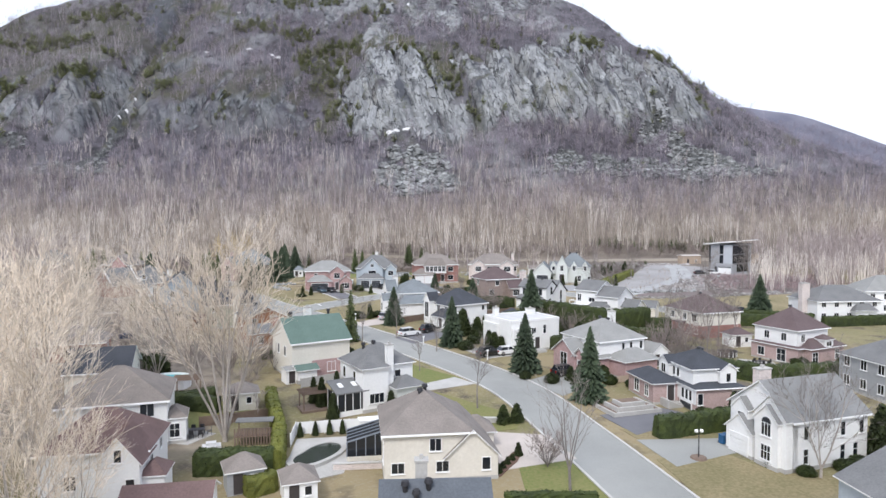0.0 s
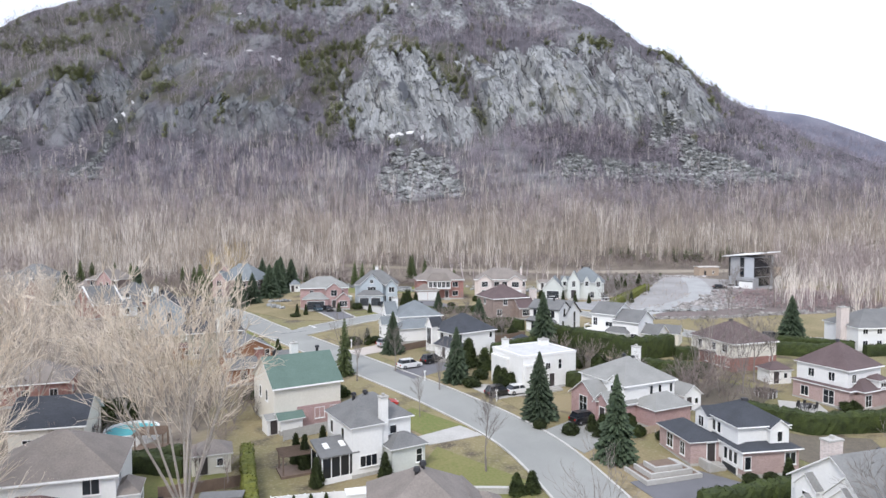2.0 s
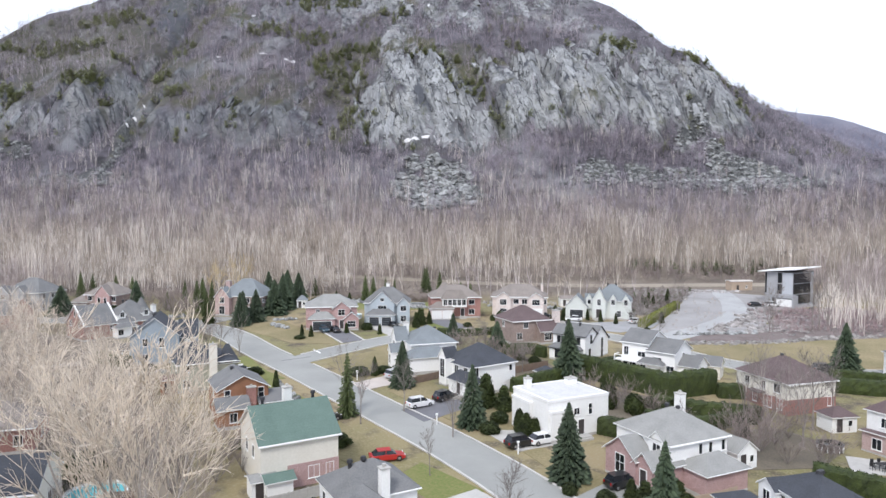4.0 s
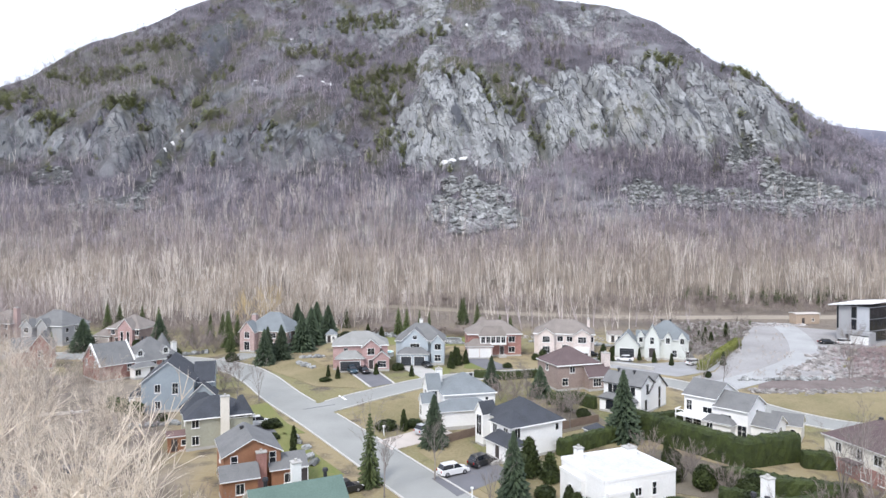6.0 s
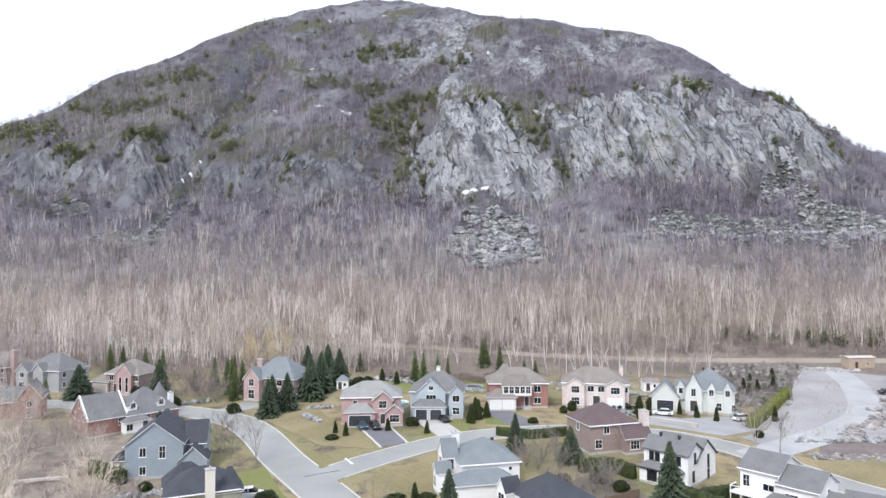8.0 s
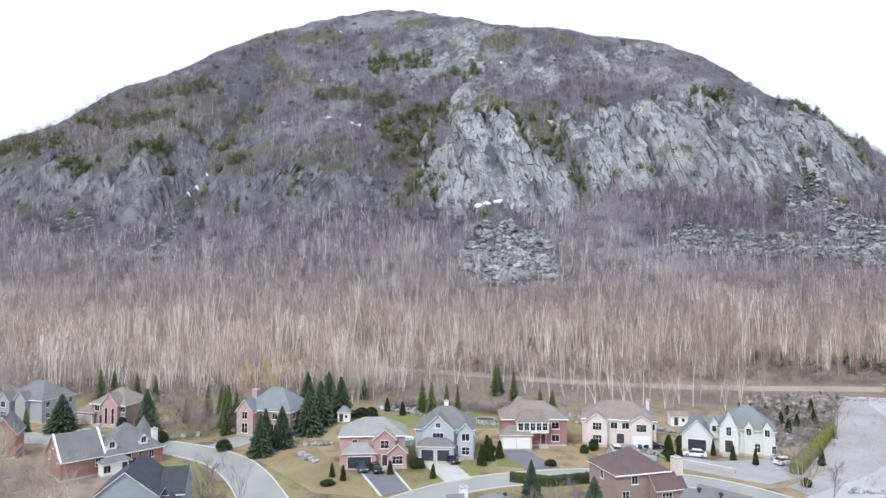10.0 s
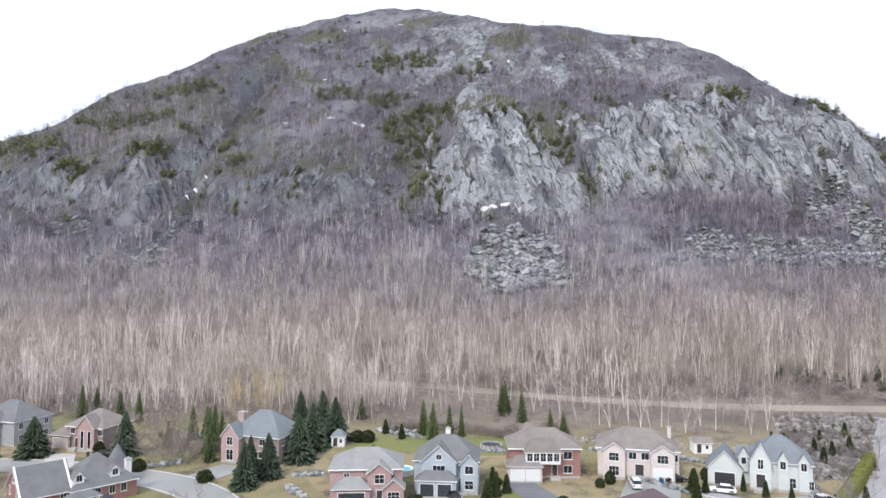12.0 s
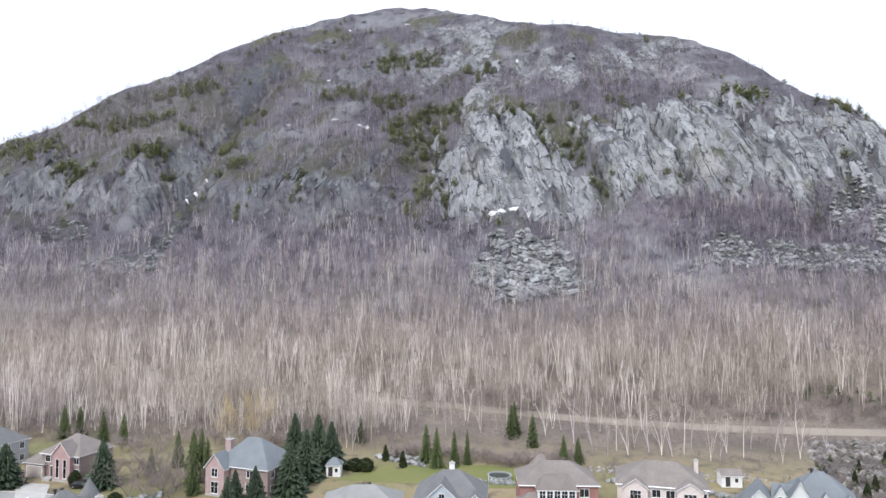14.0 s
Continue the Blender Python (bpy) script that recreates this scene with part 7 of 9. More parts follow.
def crags(name, px, py, wide, deep, tall, lean, material, label, seed):
    """Blocks set into the slope: their length runs up the face, turned by lean degrees to the west."""
    r2 = np.random.RandomState(seed)
    d = 4.0
    sx_ = (terrain(px + d, py) - terrain(px - d, py)) / (2 * d)
    sy_ = (terrain(px, py + d) - terrain(px, py - d)) / (2 * d)
    nrm = np.stack([-sx_ * 0.6, -sy_, np.ones(len(px))], -1)
    nrm /= np.linalg.norm(nrm, axis=1)[:, None]
    up = np.array([0, 0, 1.0]) - nrm * nrm[:, 2:3] + 0.12 * r2.randn(len(px), 3)
    nrm[:, 0] += 0.3 * r2.randn(len(px))
    nrm /= np.linalg.norm(nrm, axis=1)[:, None]
    up[:, 2] += 0.5
    up /= np.linalg.norm(up, axis=1)[:, None]
    side = np.cross(nrm, up)
    side = -side / np.linalg.norm(side, axis=1)[:, None]
    a = np.radians(lean + 10 * r2.randn(len(px)))[:, None]
    up, side = up * np.cos(a) - side * np.sin(a), side * np.cos(a) + up * np.sin(a)
    out = np.cross(side, up)
    place = np.stack([px, py, terrain(px, py)], -1) - 0.32 * deep[:, None] * out * np.sign((out * nrm).sum(1))[:, None]
    which = r2.randint(0, len(CRAGS), len(px))
    Vs, Fs, off = [], [], 0
    for k, (V, F) in enumerate(CRAGS):
        i = np.nonzero(which == k)[0]
        if not len(i):
            continue
        P = place[i][:, None] + side[i][:, None] * (V[None, :, 0:1] * wide[i][:, None, None]) + out[i][:, None] * (V[None, :, 1:2] * deep[i][:, None, None]) + up[i][:, None] * (V[None, :, 2:3] * tall[i][:, None, None])
        Vs.append(P.reshape(-1, 3))
        Fs.append((F[None] + (np.arange(len(i)) * len(V))[:, None, None] + off).reshape(-1, 3))
        off += len(i) * len(V)
    return tagged(new(name, mesh_np(name, np.concatenate(Vs), np.concatenate(Fs), material)), label, "rocks", kind="stuff")


CRAGS = [crag_template(rw) for _ in range(14)]
n = 60000
kx, ky = rs.uniform(-350, 215, n), rs.uniform(424, 640, n)
keep = in_view(kx, ky) & (fbm(kx / 12, ky / 12, 95, 3) > -0.1) & (rs.rand(n) < sample(rock, kx, ky) ** 2 * np.clip(sample(STEEP, kx, ky), 0.6, 2.2) / 2.2 * np.interp(ky, (424, 500, 520, 640), (1.0, 1.0, 0.7, 0.6)))
keep &= terrain(kx, ky) < np.interp(kx, RIDGE_X, RIDGE_Z) - 6
keep &= (kx < 26) | (rs.rand(n) < 0.5)
keep &= clefts(kx, ky, 9 * fbm(kx / 45, ky / 45, 3)) < 3.5
kx, ky = kx[keep], ky[keep]
m = len(kx)
q = rs.rand(m)
big = (0.35 + np.interp(kx, (20, 40), (2.3, 1.5)) * q ** 5) * np.where(kx < -90, 0.75, 1.0)
high = step01(ky, 492, 520)
lean = np.interp(kx, (-330, -100, -72, -45, 12, 30, 190), (-28, -30, -14, 0, 34, 13, 12))
size = (big * (1.7 + 0.7 * high) * np.interp(kx, (20, 40), (1.0, 1.35)) * rs.uniform(0.5, 1.5, m), big * 1.5 * rs.uniform(0.6, 1.4, m) * np.interp(kx, (20, 40), (1.0, 0.6)), big * np.interp(kx, (20, 40), (1.0, 1.45)) * (3.9 - 2.0 * high) * rs.uniform(0.4, 1.7, m))
west = kx < -88
for sel, stone_m, lb in ((~west, CRAG, "split grey blocks of the mountain's cliffs"), (west, DARK_CRAG, "split dark slaty blocks of the western crags")):
    crags("rock_face", kx[sel], ky[sel], size[0][sel], size[1][sel], size[2][sel], (lean * (1 - high))[sel], stone_m, lb, 31)
n = 3400
bx, by = rs.uniform(46, 122, n), rs.uniform(182, 268, n)
heap = (bump01(bx - 0.3 * (by - 190), 76, 122, 8) * bump01(by, 191, 226, 10))
keep = rs.rand(n) < heap * 0.9
bx, by = bx[keep], by[keep]
scatter("rubble", ROCKS, bx, by, terrain(bx, by), 0.22 + 0.7 * rs.rand(len(bx)) ** 4, LOT_STONE, "heaps of broken grey stone on the lot", "rocks", 7)

def stones_along(name, line, n, wide, small, large, material, label, seed, shapes=None):
    """Loose stones along a line of the plan."""
    r2 = np.random.RandomState(seed)
    L = np.array(line, float)
    seg = np.linalg.norm(np.diff(L, axis=0), axis=1)
    d = r2.rand(n) * seg.sum()
    at = np.concatenate([[0], np.cumsum(seg)])
    x, y = np.interp(d, at, L[:, 0]) + wide * r2.randn(n), np.interp(d, at, L[:, 1]) + wide * r2.randn(n)
    return scatter(name, shapes or ROCKS, x, y, terrain(x, y), small + (large - small) * r2.rand(n) ** 3, material, label, "rocks", seed)


stones_along("boulders", [(62, 190), (74, 203), (84, 216), (94, 228)], 190, 1.1, 0.35, 1.1, LOT_STONE, "pale boulders edging the gravel track", 41)
stones_along("stone_bank", [(53, 178.6), (62, 179), (72, 180.5), (90, 186), (112, 189)], 420, 0.9, 0.3, 0.8, DARK_STONE, "bank of dark stones and roots above the lawn", 42, SLABS)
for k, (x, y) in enumerate(((78, 193), (84, 198), (92, 202), (80, 200), (98, 206), (88, 207), (100, 214), (94, 219))):
    stones_along("stone_row", [(x - 9, y - 1), (x + 9, y + 2)], 150, 0.7, 0.25, 0.75, LOT_STONE, "row of pale broken stones on a terrace", 50 + k, SLABS)
stones_along("stone_row", [(78, 262), (92, 264), (100, 262)], 120, 1.2, 0.3, 0.8, LOT_STONE, "heap of pale stones beside the track", 61, SLABS)
n = 1500
bx, by = rs.uniform(74, 130, n), rs.uniform(186, 226, n)
keep = bump01(bx - 0.3 * (by - 190), 80, 126, 10) * bump01(by, 190, 222, 12) > rs.rand(n)
bx, by = bx[keep], by[keep]
scatter("undergrowth", SHRUBS, bx, by, terrain(bx, by), rs.uniform(0.2, 0.5, len(bx)), mat("reddish_brush", (0.22, 0.155, 0.155), (0.36, 0.28, 0.28), 0.1, 0.95, spread=0.4), "reddish-brown leafless brush on the stone heaps", "shrubs", 16)


# ---------------------------------------------------------------- hedges
def hedge(line, h, w, label="clipped green cedar hedge", name="hedge", leaf=None):
    rs2 = np.random.RandomState(int(abs(line[0][0]) * 7 + h * 10))
    V, F = [], []
    pts = []
    for (ax, ay), (bx_, by_) in zip(line, line[1:]):
        L = math.hypot(bx_ - ax, by_ - ay)
        m = max(1, int(L / 0.5))
        for k in range(m):
            pts.append((ax + (bx_ - ax) * k / m, ay + (by_ - ay) * k / m))
    pts.append(line[-1])
    prof = [(-0.5, 0), (-0.52, 0.3), (-0.5, 0.6), (-0.46, 0.85), (-0.36, 0.97), (-0.15, 1.0), (0.15, 1.0), (0.36, 0.97), (0.46, 0.85), (0.5, 0.6), (0.52, 0.3), (0.5, 0)]
    for i, q in enumerate(pts):
        a, b = pts[max(i - 1, 0)], pts[min(i + 1, len(pts) - 1)]
        d = Vector((b[0] - a[0], b[1] - a[1], 0)).normalized()
        s = Vector((-d.y, d.x, 0))
        hh = h * (1 + 0.05 * rs2.randn() * 0.6)
        end = 0.72 if i in (0, len(pts) - 1) else 1.0
        for u, v in prof:
            V.append((q[0] + s.x * u * w * end + rs2.uniform(-0.09, 0.09), q[1] + s.y * u * w * end + rs2.uniform(-0.09, 0.09), gz(*q) - 0.1 + v * hh + rs2.uniform(-0.08, 0.08)))
    m = len(prof)
    for i in range(len(pts) - 1):
        for k in range(m - 1):
            a = i * m + k
            F += [(a, a + 1, a + m + 1), (a, a + m + 1, a + m)]
    for base in (0, (len(pts) - 1) * m):
        for k in range(1, m - 1):
            F.append((base, base + k, base + k + 1))
    # leaf sprays standing out of the clipped surface
    V, F = np.array(V), np.array(F)
    tri = V[F]
    area = np.linalg.norm(np.cross(tri[:, 1] - tri[:, 0], tri[:, 2] - tri[:, 0]), axis=1)
    cnt = min(9000, int(area.sum() / 2 * 22))
    pick = rs2.choice(len(F), cnt, p=area / area.sum())
    bw = rs2.dirichlet((1, 1, 1), cnt)
    c = (tri[pick] * bw[:, :, None]).sum(1)
    e = rs2.randn(cnt, 3, 3) * 0.085
    e[:, :, 2] += 0.03
    LV = (c[:, None] + e).reshape(-1, 3)
    LF = np.arange(cnt * 3).reshape(-1, 3) + len(V)
    ob = new(name, mesh_np(name, np.concatenate([V, LV]), np.concatenate([F, LF]), leaf or HEDGE))
    return tagged(ob, label, "hedge")


hedge([(22, 151), (35.5, 137), (44.5, 140.5)], 4.2, 2.4, "tall clipped green cedar hedge round a yard")
hedge([(21, 152), (32, 157.5)], 2.2, 1.6)
hedge([(9, 139), (20.5, 148)], 2.6, 1.6)
hedge([(25, 75.3), (36.5, 79)], 2.6, 1.8, "dense clipped cedar hedge beside a driveway")
hedge([(42.5, 103.6), (48.6, 98.2), (60, 99.5), (74, 101)], 2.7, 2.0, "long dark clipped cedar hedge behind a yard")
hedge([(26, 117), (33, 120.5)], 2.4, 2.2)
hedge([(-37.6, 84.5), (-30.5, 87.5)], 2.4, 1.8, "dark clipped cedar hedge between yards")
hedge([(61, 143), (72, 139.5), (80, 141)], 2.6, 2.0)
hedge([(47, 197), (66, 228)], 2.2, 2.2, "yellow-green clipped hedge beside gravel", leaf=HEDGE_LIGHT)
hedge([(44, 137.5), (49.5, 137)], 2.4, 2.0, "dark clipped cedar hedge behind a yard")
hedge([(31, 130), (37, 127), (45, 124.5)], 2.6, 2.2, "dark clipped cedar hedge behind a yard")
hedge([(-6, 186.5), (1, 185), (10, 188.5)], 1.8, 1.2)
hedge([(9, 166.5), (15, 167.5), (18, 164)], 2.4, 1.4)
hedge([(-25.2, 65.4), (-17.4, 66.4)], 2.4, 2.2, "dark clipped cedar hedge between yards")
hedge([(-16.9, 66), (-18.9, 75), (-21.6, 83), (-23.6, 89)], 2.2, 1.5, "yellow-green cedar hedge between yards", leaf=HEDGE_LIGHT)
hedge([(28, 124), (36, 121), (46, 126)], 2.2, 1.5)
hedge([(82, 140), (98, 142.5)], 2.2, 1.6)
hedge([(-75, 157), (-66, 152.5)], 2.4, 1.6)
hedge([(20, 120), (24, 117.5), (30, 116)], 2.6, 2.0)
hedge([(2, 129.5), (5, 132.5)], 3.2, 2.4)
hedge([(-38, 86.5), (-29, 84)], 2.2, 1.5, "dark clipped cedar hedge between yards")
hedge([(5.8, 59.4), (14.4, 59.6)], 0.9, 0.9)
hedge([(-18.6, 60.4), (-16.2, 62.2)], 1.9, 2.2, "loose yellow-green cedar beside a pavilion", leaf=HEDGE_LIGHT)
hedge([(-31, 111.5), (-25.5, 115)], 1.4, 1.4)
hedge([(82, 143.5), (69, 149)], 2.2, 1.6)

# ---------------------------------------------------------------- lawns and drives
for lb, m, pts in (
    ("dry brown and green front lawn", LAWN_DRY, [(-29, 175), (-40, 176), (-50, 185), (-62, 196), (-50, 204), (-40, 190), (-32, 184)]),
    ("green lawn in front of a house", LAWN_GREEN, [(-20, 182), (-12, 188), (-12, 196), (-22, 194)]),
    ("green and brown back lawn", LAWN_GREEN, [(-48, 222), (-15, 222), (6, 226), (2, 234), (-18, 236), (-40, 233)]),
    ("dry corner lawn", LAWN_DRY, [(-25, 162.5), (-27.5, 157), (-16, 142), (-8, 150), (-14, 160), (-18, 170)]),
    ("dry lawn beside a driveway", LAWN_DRY, [(-13, 139), (-1.5, 124), (8, 117), (10, 120), (0, 132), (-6, 146)]),
    ("dry lawn under spruces", LAWN_DRY, [(8.5, 112), (22, 85), (25, 88), (24, 98), (16, 107), (10, 115)]),
    ("green front lawn", LAWN_GREEN, [(3, 100), (-5, 108), (-8, 103), (-2, 96)]),
    ("green front lawn", LAWN_GREEN, [(-1, 93), (10.5, 82), (9, 78), (2, 76), (-3, 86)]),
    ("green lawn with flower bed", LAWN_GREEN, [(8, 57), (17, 57), (15, 67), (12, 75), (8, 72)]),
    ("dry front lawn", LAWN_DRY, [(24.5, 57), (44, 57), (44, 64), (34, 66), (30, 72), (23, 69)]),
    ("strip of dry lawn", LAWN_DRY, [(21.5, 78), (23, 74), (31, 76), (27, 80)]),
    ("green lawn by the street", LAWN_GREEN, [(-46, 163), (-38, 151), (-33, 146), (-40, 143), (-52, 158)]),
    ("green lawn by the street", LAWN_GREEN, [(-36.5, 146), (-22, 129), (-27, 125), (-40, 138)]),
    ("dry lawn by the street", LAWN_DRY, [(-21, 126.5), (-8, 109), (-13, 106), (-22, 115)]),
    ("wide dry lawn on the lot", LAWN_DRY, [(51, 176), (51, 168), (58, 161), (78, 158), (120, 158), (120, 190), (90, 186), (72, 180.5), (60, 179)]),
    ("round dry lawn inside a driveway", LAWN_DRY, [(22, 199), (31, 198), (37, 193), (33, 190), (24, 197)]),
    ("green lawn between houses", LAWN_GREEN, [(-9, 195), (-2, 194), (-1, 202), (-9, 206)]),
    ("green back lawn", LAWN_GREEN, [(-32, 90), (-24, 84), (-30, 78), (-40, 84)]),
    ("green lawn by a bend", LAWN_GREEN, [(-86, 190), (-72, 187.5), (-62, 181), (-70, 180)]),
):
    slab_of("lawn", pts, m, 0.03, 0.2, lb, "lawn")
for lb, m, pts in (
    ("dark asphalt driveway with pale edges", DRIVE_DARK, [(-27.6, 176.2), (-23.6, 179.6), (-29.6, 190), (-35, 188)]),
    ("pale concrete driveway", CONCRETE, [(-17.5, 184), (-13, 187), (-18, 196), (-24.5, 195)]),
    ("dark asphalt driveway", DRIVE_DARK, [(-3, 193), (3, 195.5), (-4.5, 207), (-10, 205)]),
    ("asphalt driveway", ASPHALT, [(11, 198), (22, 199), (24, 209), (14, 209.5)]),
    ("pale gravel forecourt", GRAVEL, [(26, 198), (40, 190.5), (50, 197), (56, 208), (46, 206), (34, 203), (27, 207)]),
    ("dark rooty soil between the heaps of stone", mat("rooty_soil", (0.2, 0.165, 0.155), (0.115, 0.092, 0.086), 0.3, 0.95, 0.03, fine=3), [(53, 178.8), (63, 179.4), (76, 182.6), (90, 183.5), (112, 189), (128, 200), (121, 233), (97, 226), (76, 193), (58, 190.4)]),
    ("trodden bare soil on the lot", BARE_SOIL, [(48, 180), (58, 190), (75, 192), (95, 225), (115, 235), (112, 252), (92, 262), (92, 275), (80, 275), (72, 240), (50, 196), (43, 190)]),
    ("paver driveway", PAVER, [(-17, 139), (-20, 143), (-11, 152), (-7.5, 147)]),
    ("dark asphalt driveway", DRIVE_DARK, [(-9.5, 128.5), (-5.5, 123), (2, 131), (-2, 137)]),
    ("concrete driveway", CONCRETE, [(3, 120), (8, 112), (14, 115), (10, 120)]),
    ("asphalt driveway", ASPHALT, [(13, 98.5), (17, 91), (24, 98), (19, 104)]),
    ("dark asphalt driveway", DRIVE_DARK, [(20.3, 83), (23, 76), (33, 82.5), (29, 86)]),
    ("grey driveway", ASPHALT, [(22.5, 74.5), (24.5, 67), (34, 71.5), (33, 75)]),
    ("buff paver forecourt", PAVER, [(12.5, 76), (14.5, 69), (6, 66), (3, 72), (6, 77)]),
    ("concrete path by the lawn", CONCRETE, [(2, 100.5), (5, 97), (-2, 93.5), (-4, 96)]),
    ("dark driveway", DRIVE_DARK, [(-41.5, 150.5), (-38, 146), (-46, 142), (-49, 148)]),
    ("driveway with pale stones", CONCRETE, [(-22, 128), (-19.5, 125), (-24, 120), (-27, 124)]),
    ("asphalt driveway", ASPHALT, [(-74, 197.5), (-68, 195), (-63, 207), (-70, 208)]),
    ("paved drive", CONCRETE, [(-104, 198.5), (-98, 198.5), (-106, 210), (-114, 210)]),
):
    slab_of("driveway", pts, m, 0.045, 0.2, lb, "driveway")
MULCH = mat("dark_leaf_mulch", (0.10, 0.085, 0.068), (0.165, 0.142, 0.105), 0.3, 0.95, 0.03, fine=4)
for pts in ([(22, 127), (30, 124), (37, 127), (36, 134), (30, 139), (24, 143), (20, 138)], [(8, 148), (4, 156), (9, 164), (17, 163), (19, 155)], [(36, 107), (34, 117), (46, 123), (50, 118), (47, 108)], [(40.5, 93), (41.5, 101), (47, 97), (55, 96), (53, 87), (44, 86)]):
    slab_of("planting_bed", pts, MULCH, 0.04, 0.2, "dark leaf-strewn planting bed behind a house", "planting bed")
TRACK = mat("trodden_gravel", (0.40, 0.405, 0.405), (0.29, 0.292, 0.292), 0.12, 0.95, 0.04, fine=3)
ribbon("gravel_road", smooth_line([(41, 178), (50, 185), (64, 197), (77, 213), (86, 235), (91, 255), (93, 268)]), 7.0, TRACK, 0.075, 0.3, "pale grey gravel track across the lot", "road")
ribbon("trail", smooth_line([(-62, 286), (-40, 284), (-14, 280), (10, 276), (47, 274), (90, 275), (130, 277)]), 4.4, DRY_GRASS, 0.12, 0.5, "trail of bleached grass along the wood", "path", zf=lambda x, y: float(terrain(x, y)))
rb0 = np.random.RandomState(77)
slab_of("rock_garden_soil", [(45, 215), (60, 218), (66, 230), (86, 268), (60, 266)], mat("dark_garden_soil", (0.13, 0.115, 0.105), (0.08, 0.07, 0.066), 0.2, 0.95, 0.03), 0.05, 0.3, "dark stony soil of a rock garden", "soil")
n = 4000
u, v = rs.rand(n), rs.rand(n)
bx, by = 45 + 17 * u + v * (14 + 9 * u), 214 + 4 * u + v * 52
bx, by = bx + rs.uniform(-1, 1, n), by + rs.uniform(-1, 1, n)
keep = fbm(bx / 6, by / 6, 91, 3) > -0.12
bx, by = bx[keep], by[keep]
scatter("rock_garden", ROCKS, bx, by, terrain(bx, by), 0.24 + 0.6 * rs.rand(len(bx)) ** 3, DARK_STONE, "dense field of broken grey garden stones behind the white house", "rocks", 17)
n = 950
u, v = rb0.rand(n), rb0.rand(n)
bx, by = 45 + 17 * u + v * (14 + 9 * u), 214 + 4 * u + v * 52
scatter("undergrowth", SHRUBS, bx, by, terrain(bx, by), rb0.uniform(0.12, 0.42, n), BRUSH, "dry brown brush among the garden stones", "shrubs", 37)
n = 90
u, v = rb0.rand(n), rb0.rand(n)
bx, by = 45 + 17 * u + v * (14 + 9 * u), 214 + 4 * u + v * 52
scatter("low_conifers", CONES, bx, by, terrain(bx, by), rb0.uniform(0.12, 0.35, n), GARDEN_PINE, "low green conifers among the garden stones", "shrubs", 38)
n = 900
bx, by = rs.uniform(-46, 140, n), rs.uniform(279, 296, n)
scatter("undergrowth", SHRUBS, bx, by, terrain(bx, by), rs.uniform(0.3, 0.9, n), BRUSH, "mauve-brown leafless brush at the wood's edge", "shrubs", 19)
rb = np.random.RandomState(71)
n = 520
bx = rb.uniform(-150, -38, n)
by = 250 + 0.12 * (bx + 80) + rb.uniform(-9, 17, n)
scatter("undergrowth", SHRUBS, bx, by, terrain(bx, by), rb.uniform(0.3, 0.95, n), BRUSH, "grey-brown leafless brush between the gardens and the wood", "shrubs", 27)
n = 110
bx = rb.uniform(-150, -42, n)
by = 257 + 0.12 * (bx + 80) + rb.uniform(-6, 12, n)
scatter("woodland", PALE, bx, by, terrain(bx, by), rb.uniform(0.35, 0.75, n), BIRCH, "slender pale trees at the back of the gardens", "trees", 28)
n = 260
bx, by = rb.uniform(-40, 60, n), rb.uniform(247, 272, n)
keep = fbm(bx / 9, by / 9, 93, 2) > 0.02
bx, by = bx[keep], by[keep]
scatter("undergrowth", SHRUBS, bx, by, terrain(bx, by), rb.uniform(0.2, 0.6, len(bx)), BRUSH, "patches of dry brush below the trail", "shrubs", 29)
n = 420
bx, by = rb0.uniform(-12, 64, n), rb0.uniform(230, 250, n)
keep = fbm(bx / 7, by / 7, 97, 2) > -0.05
bx, by = bx[keep], by[keep]
scatter("undergrowth", SHRUBS, bx, by, terrain(bx, by), rb0.uniform(0.12, 0.45, len(bx)), BRUSH, "dry brown brush behind the row of houses", "shrubs", 39)
stones_along("stone_row", [(0, 236), (12, 238), (26, 237), (40, 236)], 160, 1.6, 0.15, 0.5, LOT_STONE, "loose pale garden stones behind the houses", 62)
n = 420
bx = rs.uniform(-42, 4, n)
by = 238 + 3 * np.sin(bx / 7) + rs.uniform(-3, 3, n) + 0.1 * (bx + 40)
scatter("undergrowth", SHRUBS, bx, by, terrain(bx, by), rs.uniform(0.25, 0.65, n), BRUSH, "brown leafless brush along a bank behind the lawns", "shrubs", 18)
n = 200
bx, by = rs.uniform(50, 84, n), rs.uniform(188, 250, n)
keep = (bump01(bx - 0.5 * (by - 188), 50, 64, 5) > rs.rand(n)) & ~((bx < 70) & (by > 212) & (bx < 47 + 0.62 * (by - 197)))
bx, by = bx[keep], by[keep]
scatter("undergrowth", SHRUBS, bx, by, terrain(bx, by), rs.uniform(0.12, 0.35, len(bx)), MAPLE, "dry pale brush on the trodden lot", "shrubs", 23)

